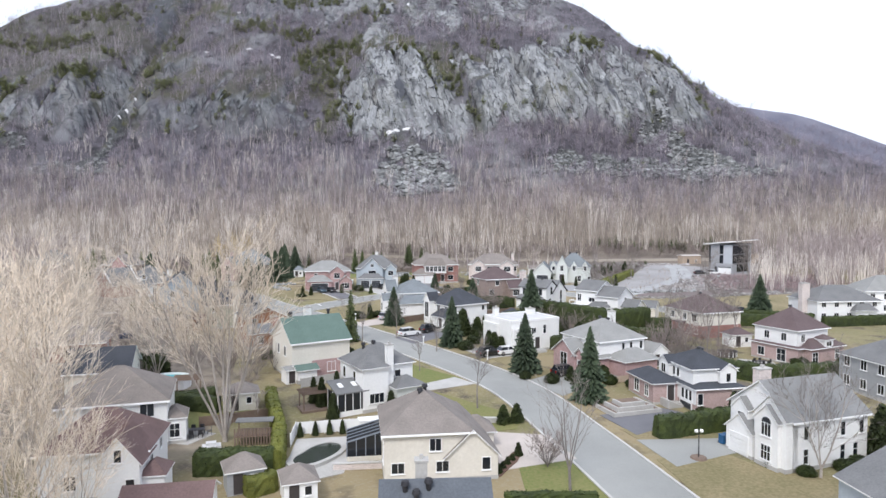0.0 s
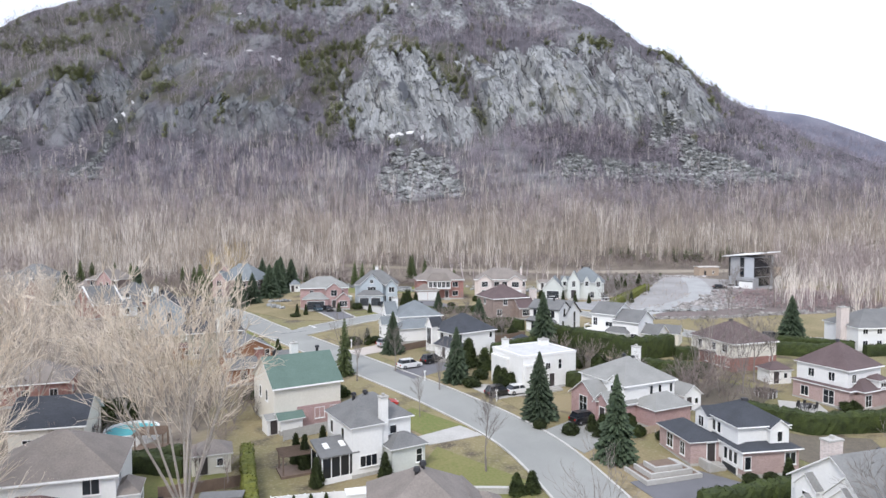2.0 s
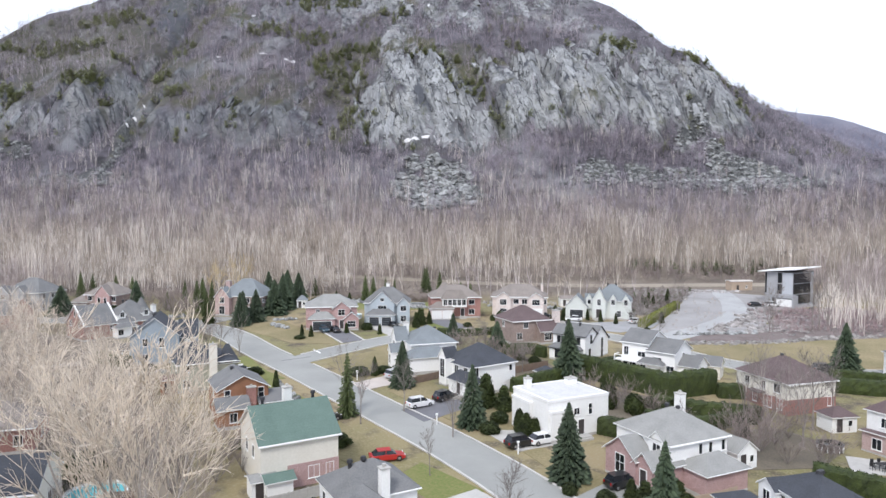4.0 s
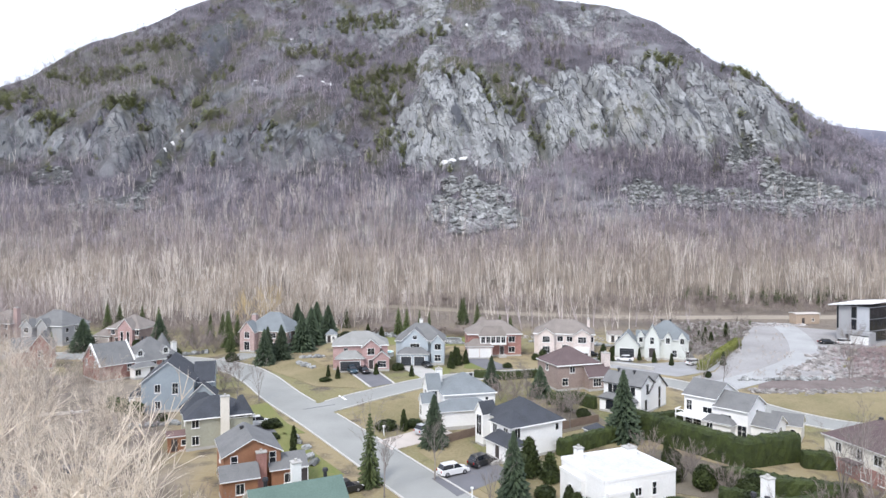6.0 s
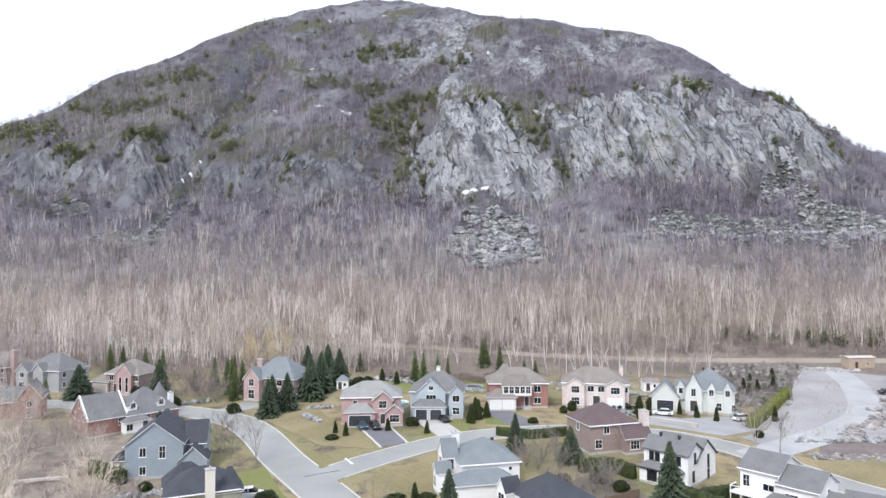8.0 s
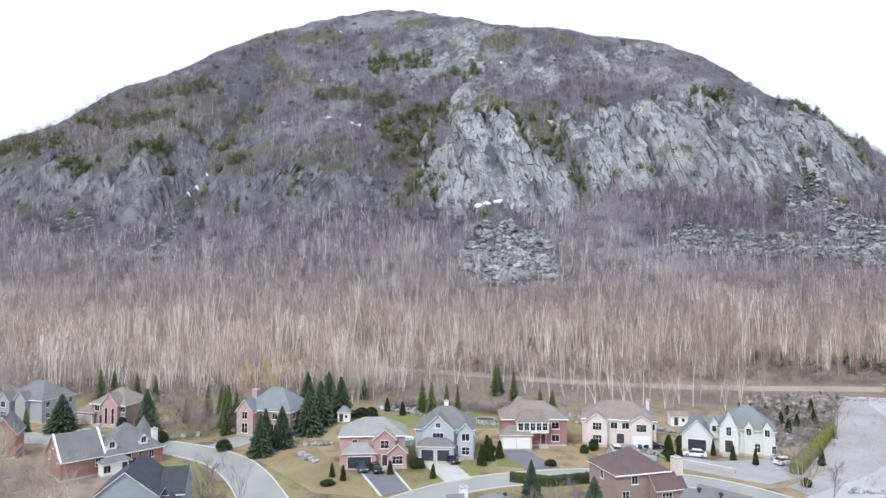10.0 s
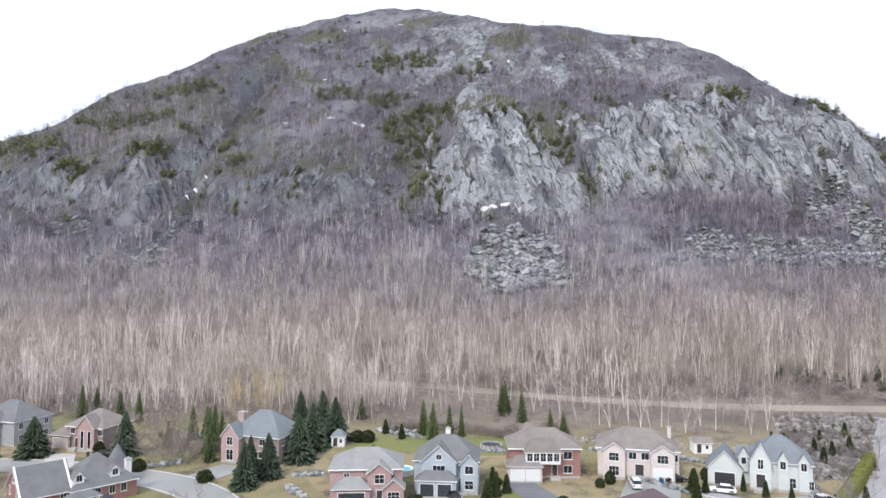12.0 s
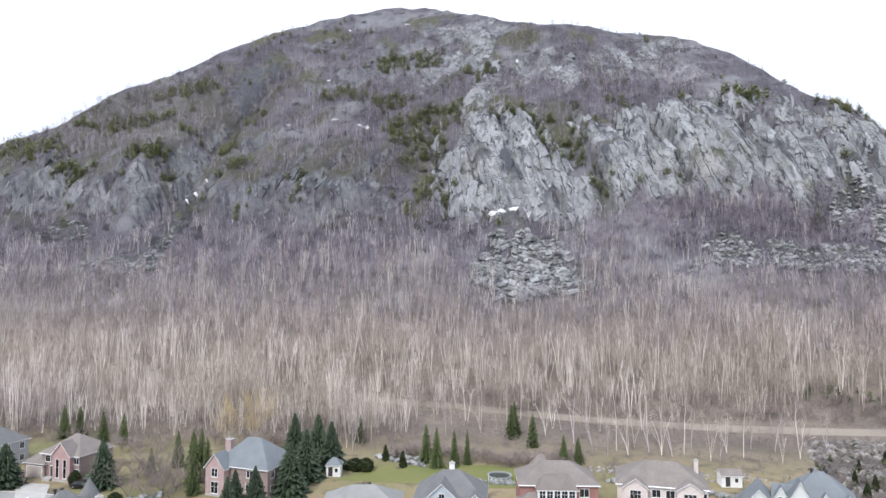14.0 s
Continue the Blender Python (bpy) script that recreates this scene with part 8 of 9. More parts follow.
# ---------------------------------------------------------------- cars
def car_meshes(suv):
    """Body shell, glasshouse, wheel and small lamps of a car, 4.6 m long, facing +x."""
    L, Wd = 2.3, 0.9
    H = 1.68 if suv else 1.45
    belt = 1.02 if suv else 0.9
    prof = [(-L, 0.35), (-L, 0.8), (-L + 0.12, belt), (-0.6, belt + 0.02), (0.95, belt - 0.02), (L - 0.35, belt - 0.2), (L, 0.62), (L, 0.32), (1.85, 0.25), (-1.9, 0.25)]
    bm = bmesh.new()
    sides = []
    for y, k in ((-Wd, 0.94), (-Wd * 0.9, 1.0), (Wd * 0.9, 1.0), (Wd, 0.94)):
        sides.append([bm.verts.new((x * (k if abs(x) > 2 else 1), y, z if z < 0.4 else z * (0.97 if k < 1 else 1))) for x, z in prof])
    n = len(prof)
    for a, b in zip(sides, sides[1:]):
        for k in range(n):
            bm.faces.new((a[k], a[(k + 1) % n], b[(k + 1) % n], b[k]))
    bm.faces.new(sides[0][::-1])
    bm.faces.new(sides[-1])
    roof = [(-1.75 if suv else -1.3, H - 0.05), (-0.2, H), (0.35, H - 0.04)]
    back, front = (-L + 0.2 if suv else -1.95), 1.15
    cab = bmesh.new()
    low = [(back, belt), (front, belt - 0.03)]
    ring_lo = [cab.verts.new((x, y * 0.86, z)) for x, z, y in ((low[0][0], low[0][1], -Wd), (low[1][0], low[1][1], -Wd), (low[1][0], low[1][1], Wd), (low[0][0], low[0][1], Wd))]
    ring_hi = [cab.verts.new((x, y * 0.7, H - 0.06)) for x, y in ((roof[0][0], -Wd), (roof[2][0], -Wd), (roof[2][0], Wd), (roof[0][0], Wd))]
    for k in range(4):
        cab.faces.new((ring_lo[k], ring_lo[(k + 1) % 4], ring_hi[(k + 1) % 4], ring_hi[k]))
    cab.faces.new(ring_hi)
    top = boxes((roof[0][0] - 0.05, -Wd * 0.72, H - 0.06, roof[2][0] + 0.08, Wd * 0.72, H))
    box(top, -0.35, -Wd * 0.84, belt, -0.27, -Wd * 0.7, H - 0.06)
    wheel = bmesh.new()
    bmesh.ops.create_cone(wheel, segments=18, radius1=0.34, radius2=0.34, depth=0.22, cap_ends=True, matrix=pose(0, 0, 0, 90))
    rim = bmesh.new()
    bmesh.ops.create_cone(rim, segments=12, radius1=0.21, radius2=0.18, depth=0.25, cap_ends=True, matrix=pose(0, 0, 0, 90))
    return bm, cab, top, wheel, rim


CARS = {}
RIM = mat("alloy_rim", (0.5, 0.5, 0.52), (0.4, 0.4, 0.42), 4, 0.35, metal=0.8)
LAMP_RED = mat("tail_lamp", (0.35, 0.01, 0.01), (0.3, 0.01, 0.01), 4, 0.2)
LAMP_CLEAR = mat("head_lamp", (0.75, 0.75, 0.78), (0.65, 0.65, 0.68), 4, 0.15)


def car(label, x, y, yaw, material, suv=True):
    c = tagged(new("car"), label, "car")
    if suv not in CARS:
        bm, cab, top, wheel, rim = car_meshes(suv)
        CARS[suv] = [to_mesh("body", bm), to_mesh("glasshouse", cab, PANE), to_mesh("roof", top), to_mesh("wheel", wheel, RUBBER), to_mesh("rim", rim, RIM),
                     to_mesh("headlight", boxes((-0.06, -0.17, -0.07, 0.04, 0.17, 0.07)), LAMP_CLEAR), to_mesh("taillight", boxes((-0.04, -0.13, -0.14, 0.05, 0.13, 0.14)), LAMP_RED)]
    body, cab, top, wheel, rim, head, tail = CARS[suv]
    c.matrix_basis = pose(x, y, gz(x, y) + 0.05, 0, 0, yaw)
    for nm, me in (("body", body), ("roof", top)):
        ob = new(nm, me.copy())
        ob.data.materials.append(material)
        ob.parent = c
    part("glasshouse", cab, None, c)
    for px_ in (-1.45, 1.42):
        for py_ in (-0.82, 0.82):
            w = part("wheel", wheel, None, c, at=pose(px_, py_, 0.34))
            part("rim", rim, None, w)
    for py_ in (-0.66, 0.66):
        part("headlight", head, None, c, at=pose(2.22, py_, 0.68))
        part("taillight", tail, None, c, at=pose(-2.28, py_, 0.78))
    return c


for lb, x, y, yaw, m, suv in (
    ("white estate car parked on a dark driveway", -6.6, 130.4, 35, CAR_WHITE, True), ("black pickup-like car beside a house", -2.6, 134.2, 45, CAR_BLACK, True),
    ("black sport utility car on a driveway", 8.4, 114.0, 28, CAR_BLACK, True), ("white saloon car on a driveway", 11.6, 115.2, 28, CAR_WHITE, False),
    ("dark car parked in a driveway", 19.4, 101.8, 25, CAR_BLACK, True), ("dark blue car on a driveway", -35.0, 188.6, -60, CAR_TEAL, True), ("black car on a driveway", -32.0, 188.6, -60, CAR_BLACK, False),
    ("black saloon car before a garage", -18.4, 195.8, -50, CAR_BLACK, False), ("white van-like car on a driveway", -42.6, 149.2, 20, CAR_WHITE, True), ("dark car behind a conifer", -20.4, 123.0, 40, CAR_BLACK, True),
    ("red car beside a drive", -9.4, 108.6, 20, CAR_RED, False), ("white sports car before a garage", 30.8, 205.8, 170, CAR_WHITE, False), ("white car on a gravel forecourt", 47.2, 203.0, 30, CAR_WHITE, False), ("silver car on a gravel forecourt", 50.9, 204.2, 35, CAR_SILVER, False),
    ("white car on a driveway", 15.2, 206.6, 95, CAR_WHITE, True), ("dark car beside a house", 23.2, 210.6, 20, CAR_BLACK, False), ("silver pickup-like car on a paver drive", -12.4, 147.6, 50, CAR_SILVER, True),
    ("black car on the gravel lot", 91.8, 232.0, 5, CAR_BLACK, False), ("white car on the gravel lot", 96.6, 231.6, 5, CAR_WHITE, True), ("black sport utility car on the far street", 71.0, 154.6, 10, CAR_BLACK, True),
    ("dark car near a brown brick house", -98.0, 209.4, 10, CAR_BLACK, False), ("white car beside the mauve-roofed house", 72.5, 108.5, 10, CAR_WHITE, False), ("silver car beside a hedge", 75.0, 111.5, 10, CAR_SILVER, True)):
    car(lb, x, y, yaw, m, suv)


# ---------------------------------------------------------------- round conifers, small cedars and shrubs
def bush_mesh(seed, h, w, pointed):
    """A dense small evergreen: a lumpy body wrapped in leaf sprays."""
    r = np.random.RandomState(seed)
    n = 1500
    z = r.rand(n)
    prof = np.sqrt(np.clip(1 - (2 * z - 0.85) ** 2 / 1.35, 0, 1)) if not pointed else np.clip(1.05 - z, 0, 1) ** 0.75 * np.clip(z * 9 + 0.35, 0, 1)
    g = r.rand(n) * 6.283
    lump = 1 + 0.13 * np.sin(3 * g + 5 * z) + 0.1 * r.randn(n) * 0.6
    c = np.stack([np.cos(g) * prof * w / 2 * lump, np.sin(g) * prof * w / 2 * lump, z * h], -1)
    e = r.randn(n, 3, 3) * 0.11
    V = (c[:, None] + e).reshape(-1, 3)
    F = np.arange(n * 3).reshape(-1, 3)
    k, m = 10, 12
    core, cf = [], []
    for i in range(k + 1):
        zz = i / k
        pr = math.sqrt(max(0, 1 - (2 * zz - 0.85) ** 2 / 1.35)) if not pointed else max(0.0, 1.05 - zz) ** 0.75 * min(1, zz * 9 + 0.35)
        for j in range(m):
            a = 6.283 * j / m
            core.append((math.cos(a) * pr * w * 0.46, math.sin(a) * pr * w * 0.46, zz * h * 0.97))
    for i in range(k):
        for j in range(m):
            a, b = i * m + j, i * m + (j + 1) % m
            cf += [(a, b, b + m), (a, b + m, a + m)]
    return mesh_np("foliage", np.concatenate([V, core]), np.concatenate([F, np.array(cf) + len(V)]), HEDGE)


ROUND = [bush_mesh(k, 1.0 * 1.8, 1.9, False) for k in range(2)]
POINTED = [bush_mesh(k + 5, 3.0, 1.5, True) for k in range(2)]


def bush(x, y, h, w, pointed, label):
    b = tagged(new("cedar_shrub" if pointed else "shrub"), label, "shrub", "clipped shrubs")
    base = (3.0, 1.5) if pointed else (1.8, 1.9)
    b.matrix_basis = pose(x, y, float(terrain(x, y)) - 0.05, 0, 0, rt.uniform(0, 360)) @ Matrix.Diagonal((w / base[1], w / base[1], h / base[0], 1))
    part("foliage", (POINTED if pointed else ROUND)[rt.randrange(2)], None, b)
    st = ([], [])
    part("stem", STEM_SMALL, None, b)


st = ([], [])
tube(*st, Vector((0, 0, -0.3)), Vector((0, 0, 1.0)), 0.06, 0.03, 5)
STEM_SMALL = mesh_vf("stem", st, BARK)
slab_of("flower_bed", [(8.8, 70.6), (8.0, 68.2), (6.9, 66.4), (5.9, 64.6), (5.2, 64.9), (5.6, 66.8), (6.6, 68.4), (7.8, 70.8)], mat("red_brown_mulch", (0.15, 0.085, 0.062), (0.10, 0.06, 0.045), 1.0, 0.95, 0.03, fine=5), 0.1, 0.3, "curved flower bed with red-brown mulch", "flower bed")
for x, y, h, w in ((8.3, 69.9, 1.5, 0.9), (7.5, 68.6, 0.8, 0.7), (6.9, 67.6, 0.9, 0.7), (6.3, 66.6, 0.8, 0.7), (5.7, 65.4, 1.1, 0.9)):
    bush(x, y, h, w, True, "small dark clipped cone in a flower bed")
for x, y, h, w in ((7.6, 80.0, 2.3, 1.7), (9.3, 80.5, 2.3, 1.7)):
    bush(x, y, h, w, True, "egg-shaped clipped cedar on a lawn")
for x, y, h, w in ((-28.9, 187.3, 2.6, 1.2), (-20.4, 186.2, 2.6, 1.1), (-39.5, 184.5, 2.6, 1.0), (-36.8, 182.8, 2.8, 1.1), (-12, 195, 4.0, 1.8), (-10.6, 198, 4.4, 1.7), (-8.8, 199.9, 3.4, 1.6), (-11.6, 202.5, 3.8, 1.6), (37.9, 204.4, 3.0, 1.2), (41.4, 201.8, 3.0, 1.1), (34.8, 207.2, 3.0, 1.0), (25.4, 202.2, 3.6, 1.6), (27.6, 205.2, 2.8, 1.3), (25.6, 205.4, 4.2, 2.2), (-6.6, 83.6, 3.0, 1.5), (-13.8, 81.6, 3.2, 1.5), (-16, 86, 4.0, 1.5), (-17.4, 87.6, 3.6, 1.3), (-14.5, 89, 4, 1.4), (36.4, 80.6, 3.6, 1.6), (35.4, 70.2, 3.6, 1.5), (4.2, 131.2, 5.2, 3.4), (7, 129, 4.0, 2.6), (23.6, 133.2, 4.6, 1.5), (60, 232, 3.2, 1.4), (66, 238, 3.0, 1.4), (56, 226, 3.4, 1.6), (62, 244, 2.6, 1.2), (57.5, 235, 3, 1.2), (70, 250, 3, 1.3), (-36, 232, 3.4, 1.6), (-41, 236, 3.4, 1.6), (-25, 225, 2.6, 1.4), (54, 203, 3.2, 1.3), (-33.2, 140.5, 3.0, 1.2), (-31.2, 134.2, 3.2, 1.3), (9.4, 117.4, 3.4, 2.6), (20.5, 96.5, 3.0, 2.2), (19.6, 98.8, 2.2, 1.6), (-16.5, 148.5, 3.6, 1.4), (40.6, 119, 3, 1.8)):
    bush(x, y, h, w, True, "slim dark cedar shrub beside a house")
for x, y, h, w in ((-24.5, 192, 1.7, 2.6), (-11.3, 203.8, 1.6, 2.4), (-19.5, 149, 1.6, 3.4), (-15, 150.6, 1.4, 2.6), (4.4, 119, 1.6, 2.6), (12.8, 99.6, 1.3, 1.6), (6, 123.5, 1.6, 2.4), (16.5, 97.6, 1.4, 2.0), (-39, 180.4, 0.9, 2.4), (-68, 197.7, 2.2, 2.8), (-85, 201.6, 2.4, 2.6), (-100.9, 210.8, 2.6, 2.2), (-47, 99, 4.0, 4.2), (-45, 102, 3.2, 3.6), (-61, 150.5, 1.3, 2.0), (33, 126, 2.2, 3.0), (31, 121.6, 2.4, 3.0), (-46, 228.5, 2.4, 3.4), (-43.5, 228.5, 2.6, 3.0), (-20.5, 113.8, 1.8, 3.0), (-16.8, 113.2, 1.7, 3.2), (25.2, 97, 1.4, 1.8), (28, 95.5, 1.2, 1.6), (46.5, 190.5, 1.4, 1.6), (59, 107, 1.6, 2.6), (66.5, 106.6, 1.8, 2.4), (47.5, 66.5, 5.0, 4.2), (49.5, 70, 5.0, 4)):
    bush(x, y, h, w, False, "low rounded evergreen shrub in a bed")


# ---------------------------------------------------------------- yard structures
def box_thing(name, label, category, x, y, yaw, parts, lift=0.0):
    t = tagged(new(name), label, category)
    t.matrix_basis = pose(x, y, gz(x, y) + lift, 0, 0, yaw)
    for nm, m, *bs in parts:
        part(nm, boxes(*bs), m, t)
    return t


def shed(label, x, y, yaw, w, d, h, rh, wall, roof, kind="hip", door_side="S"):
    s = tagged(new("shed"), label, "shed")
    s.matrix_basis = pose(x, y, gz(x, y), 0, 0, yaw)
    wing = (0, 0, w, d, h, kind, rh, wall)
    part("wall", wall_mesh(0, 0, w, d, h, kind, rh, -0.4), wall, s)
    part("roof", roof_mesh(0, 0, w, d, h, kind, rh, 0.25), (roof, TRIM), s)
    add_window(s, wing, "S", w * 0.22, 0.9, 0.6, 0.8)
    ob = part("door", boxes((-0.45, -0.04, 0, 0.45, 0.04, 1.9)), DOOR_DARK, s, at=side_pose(wing, "S", -w * 0.2, 0.05, 0.01))
    return s


shed("grey garden shed with brown hipped roof", -19.2, 62.2, 25, 3.4, 3.0, 2.3, 1.1, GREY_SIDING, BROWN_ROOF)
shed("pale garden shed with grey roof", -26.8, 86.2, 20, 4.2, 3.4, 2.3, 1.0, IVORY, BROWN_ROOF)
shed("white octagon-like garden gazebo with grey roof", -49.5, 225.0, 10, 3.0, 3.0, 2.4, 1.2, TRIM, SLATE_ROOF)
shed("white garden shed with pale gable roof", 32.6, 231.5, 5, 4.0, 3.0, 2.2, 0.9, TRIM, BROWN_ROOF, "gx")
shed("white garden pavilion under a grey roof", -13.4, 60.0, 20, 3.0, 3.4, 2.2, 1.0, TRIM, BROWN_ROOF)
shed("white shed beside a green-roofed house", -22.6, 98.2, 32, 2.8, 2.4, 2.0, 0.35, TRIM, LIGHT_ROOF, "gx")
shed("white shed with pale roof beside a patio", 55.6, 122.4, 10, 4.0, 3.2, 2.3, 1.0, TRIM, MAUVE_ROOF)
shed("white gabled garden shed beside a brick house", 35.4, 108.6, 27, 3.4, 3.2, 2.3, 1.3, TRIM, LIGHT_ROOF, "gy")
shed("small dark-roofed shed behind a hedge", 15.6, 146.0, 30, 3.0, 2.6, 2.0, 0.8, GREY_SIDING, DARK_ROOF)
shed("cream garden house with sloping roof", 47.6, 151.0, -30, 4.4, 4.0, 2.4, 1.4, IVORY, GREY_ROOF, "gx")


def sunroom(label, x, y, yaw, w, d, h, posts, roof_m):
    s = tagged(new("sunroom"), label, "sunroom")
    s.matrix_basis = pose(x, y, gz(x, y), 0, 0, yaw)
    part("base", boxes((-w / 2, -d / 2, -0.5, w / 2, d / 2, 0.6)), TRIM, s)
    for k in range(posts + 1):
        u = -w / 2 + k * w / posts
        part("post", boxes((u - 0.05, -d / 2 - 0.02, 0.6, u + 0.05, -d / 2 + 0.08, h)), TRIM, s)
        if k < posts:
            part("pane", boxes((u + 0.05, -d / 2 + 0.01, 0.6, u + w / posts - 0.05, -d / 2 + 0.05, h)), PANE, s)
    for k in range(3):
        v = -d / 2 + k * d / 2
        part("post", boxes((-w / 2 - 0.02, v - 0.05, 0.6, -w / 2 + 0.08, v + 0.05, h)), TRIM, s)
        if k < 2:
            part("pane", boxes((-w / 2 + 0.01, v + 0.05, 0.6, -w / 2 + 0.05, v + d / 2 - 0.05, h)), PANE, s)
    bm = boxes((-w / 2 - 0.2, -d / 2 - 0.2, h, w / 2 + 0.1, d / 2, h + 0.15))
    for v in bm.verts:
        v.co.z += 0.28 * (v.co.y + d / 2)
    part("roof", bm, roof_m, s)
    for u in (-0.25, 0.2):
        bm = boxes((u * w - 0.3, -0.5, h + 0.16, u * w + 0.3, 0.5, h + 0.24))
        for v in bm.verts:
            v.co.z += 0.28 * (v.co.y + d / 2)
        part("skylight", bm, TRIM, s)
    return s


sunroom("white-framed glazed sunroom with grey roof", -12.3, 84.4, 31, 4.2, 3.4, 2.9, 4, GREY_ROOF)


def solarium(label, x, y, yaw, w, d, lo, hi, bays, bars):
    """A lean-to of glass: low front, glass roof between rafters that rise to the house wall."""
    s = tagged(new("solarium"), label, "solarium")
    s.matrix_basis = pose(x, y, gz(x, y), 0, 0, yaw)
    part("base", boxes((-w / 2, -d / 2, -0.5, w / 2, d / 2, 0.45)), IVORY, s)
    tilt = math.degrees(math.atan2(hi - lo, w))
    for k in range(bays + 1):
        v = -d / 2 + k * d / bays
        part("rafter", boxes((0, v - 0.05, -0.06, math.hypot(w, hi - lo), v + 0.05, 0.09)), bars, s, at=pose(-w / 2, 0, lo, 0, -tilt, 0))
        part("post", boxes((-w / 2 - 0.03, v - 0.05, 0.45, -w / 2 + 0.07, v + 0.05, lo)), bars, s)
        if k < bays:
            part("roof_pane", boxes((0.02, v + 0.05, 0, math.hypot(w, hi - lo), v + d / bays - 0.05, 0.03)), PANE, s, at=pose(-w / 2, 0, lo, 0, -tilt, 0))
            part("pane", boxes((-w / 2, v + 0.05, 0.45, -w / 2 + 0.04, v + d / bays - 0.05, lo)), PANE, s)
    for k in range(bays + 1):
        u = -w / 2 + k * w / bays
        top = lo + (hi - lo) * k / bays
        part("post", boxes((u - 0.05, -d / 2 - 0.02, 0.45, u + 0.05, -d / 2 + 0.08, top)), bars, s)
        if k < bays:
            bm = boxes((u + 0.05, -d / 2 + 0.01, 0.45, u + w / bays - 0.05, -d / 2 + 0.05, top))
            for q in bm.verts:
                if q.co.z > 1:
                    q.co.z += (hi - lo) / bays * (q.co.x - u) / (w / bays)
            part("pane", bm, PANE, s)
    return s


solarium("blue-grey framed glass solarium against the cream house", -8.4, 70.6, 8, 4.0, 4.2, 2.0, 3.1, 4, mat("blue_grey_frame", (0.22, 0.25, 0.29), (0.18, 0.205, 0.24), 2, 0.5))
box_thing("garden_wall", "low curved pale wall beside a solarium", "wall", -9.6, 66.4, 6, [("block", PALE_STONE, (-1.6, -0.18, -0.3, 3.4, 0.18, 0.6)), ("coping", KERB, (-1.7, -0.24, 0.6, 3.5, 0.24, 0.7))])

# swimming pools
bm = bmesh.new()
ring = []
for k in range(40):
    a = 6.283 * k / 40
    r = 1.0 + 0.16 * math.cos(2 * a + 0.6) - 0.14 * math.exp(-((a - 1.7) / 0.5) ** 2)
    ring.append((math.cos(a) * 3.1 * r, math.sin(a) * 2.1 * r))
pool = tagged(new("swimming_pool"), "kidney-shaped pool with dark water and pale concrete rim", "pool")
pool.matrix_basis = pose(-13.5, 69.9, gz(-13.5, 69.9) + 0.16, 0, 0, 72)
inner = [bm.verts.new((x, y, 0.16)) for x, y in ring]
outer = [bm.verts.new((x * 1.24, y * 1.3, 0.16)) for x, y in ring]
low_i = [bm.verts.new((x, y, -0.3)) for x, y in ring]
low_o = [bm.verts.new((x * 1.24, y * 1.3, -0.3)) for x, y in ring]
for k in range(40):
    j = (k + 1) % 40
    bm.faces.new((inner[k], outer[k], outer[j], inner[j]))
    bm.faces.new((outer[k], low_o[k], low_o[j], outer[j]))
    bm.faces.new((inner[j], low_i[j], low_i[k], inner[k]))
part("rim", bm, CONCRETE, pool)
bm = bmesh.new()
bm.faces.new([bm.verts.new((x, y, 0.08)) for x, y in ring])
part("water", bm, WATER, pool, "dark still water")


def round_pool(label, x, y, r, h, water, wall):
    p = tagged(new("above_ground_pool"), label, "pool")
    p.matrix_basis = pose(x, y, float(terrain(x, y)))
    bm = bmesh.new()
    n = 28
    rows = [[bm.verts.new((math.cos(6.283 * k / n) * rr, math.sin(6.283 * k / n) * rr, z)) for k in range(n)] for rr, z in ((r, -0.2), (r, h), (r + 0.12, h), (r + 0.12, h + 0.08), (r - 0.12, h + 0.08), (r - 0.12, h - 0.4))]
    for a, b in zip(rows, rows[1:]):
        for k in range(n):
            bm.faces.new((a[k], a[(k + 1) % n], b[(k + 1) % n], b[k]))
    part("wall", bm, wall, p)
    bm = bmesh.new()
    bm.faces.new([bm.verts.new((math.cos(6.283 * k / n) * (r - 0.1), math.sin(6.283 * k / n) * (r - 0.1), h - 0.2)) for k in range(n)])
    part("water", bm, water, p)
    for k in range(14):
        a = 6.283 * k / 14
        part("rib", boxes((r - 0.02, -0.06, 0, r + 0.06, 0.06, h)), TRIM, p, at=pose(0, 0, 0, 0, 0, math.degrees(a)))


round_pool("round above-ground pool with turquoise water", -40.4, 95.4, 3.2, 1.3, TURQUOISE, TRIM)
round_pool("round covered pool beside a lawn", -14.0, 227.0, 2.4, 1.1, WATER, GREY_SIDING)
round_pool("round hot tub on a stone patio", 50.2, 114.2, 1.6, 0.9, WATER, DOOR_DARK)
round_pool("small round pool with turquoise water behind a house", -30.5, 207.5, 2.2, 1.1, TURQUOISE, TRIM)


def fence(label, line, h, material, gap=2.2, board=0.25):
    f = tagged(new("fence"), label, "fence")
    for (ax, ay), (bx2, by2) in zip(line, line[1:]):
        L = math.hypot(bx2 - ax, by2 - ay)
        ang = math.degrees(math.atan2(by2 - ay, bx2 - ax))
        n = max(1, round(L / gap))
        for k in range(n):
            x, y = ax + (bx2 - ax) * k / n, ay + (by2 - ay) * k / n
            m = pose(x, y, gz(x, y), 0, -math.degrees(math.atan2(gz(bx2, by2) - gz(ax, ay), L)), ang)
            part("post", boxes((-0.06, -0.06, -0.4, 0.06, 0.06, h + 0.08)), material, f, at=m)
            part("panel", boxes((0.06, -0.03, 0.08, L / n - 0.06, 0.03, h)), material, f, at=m)


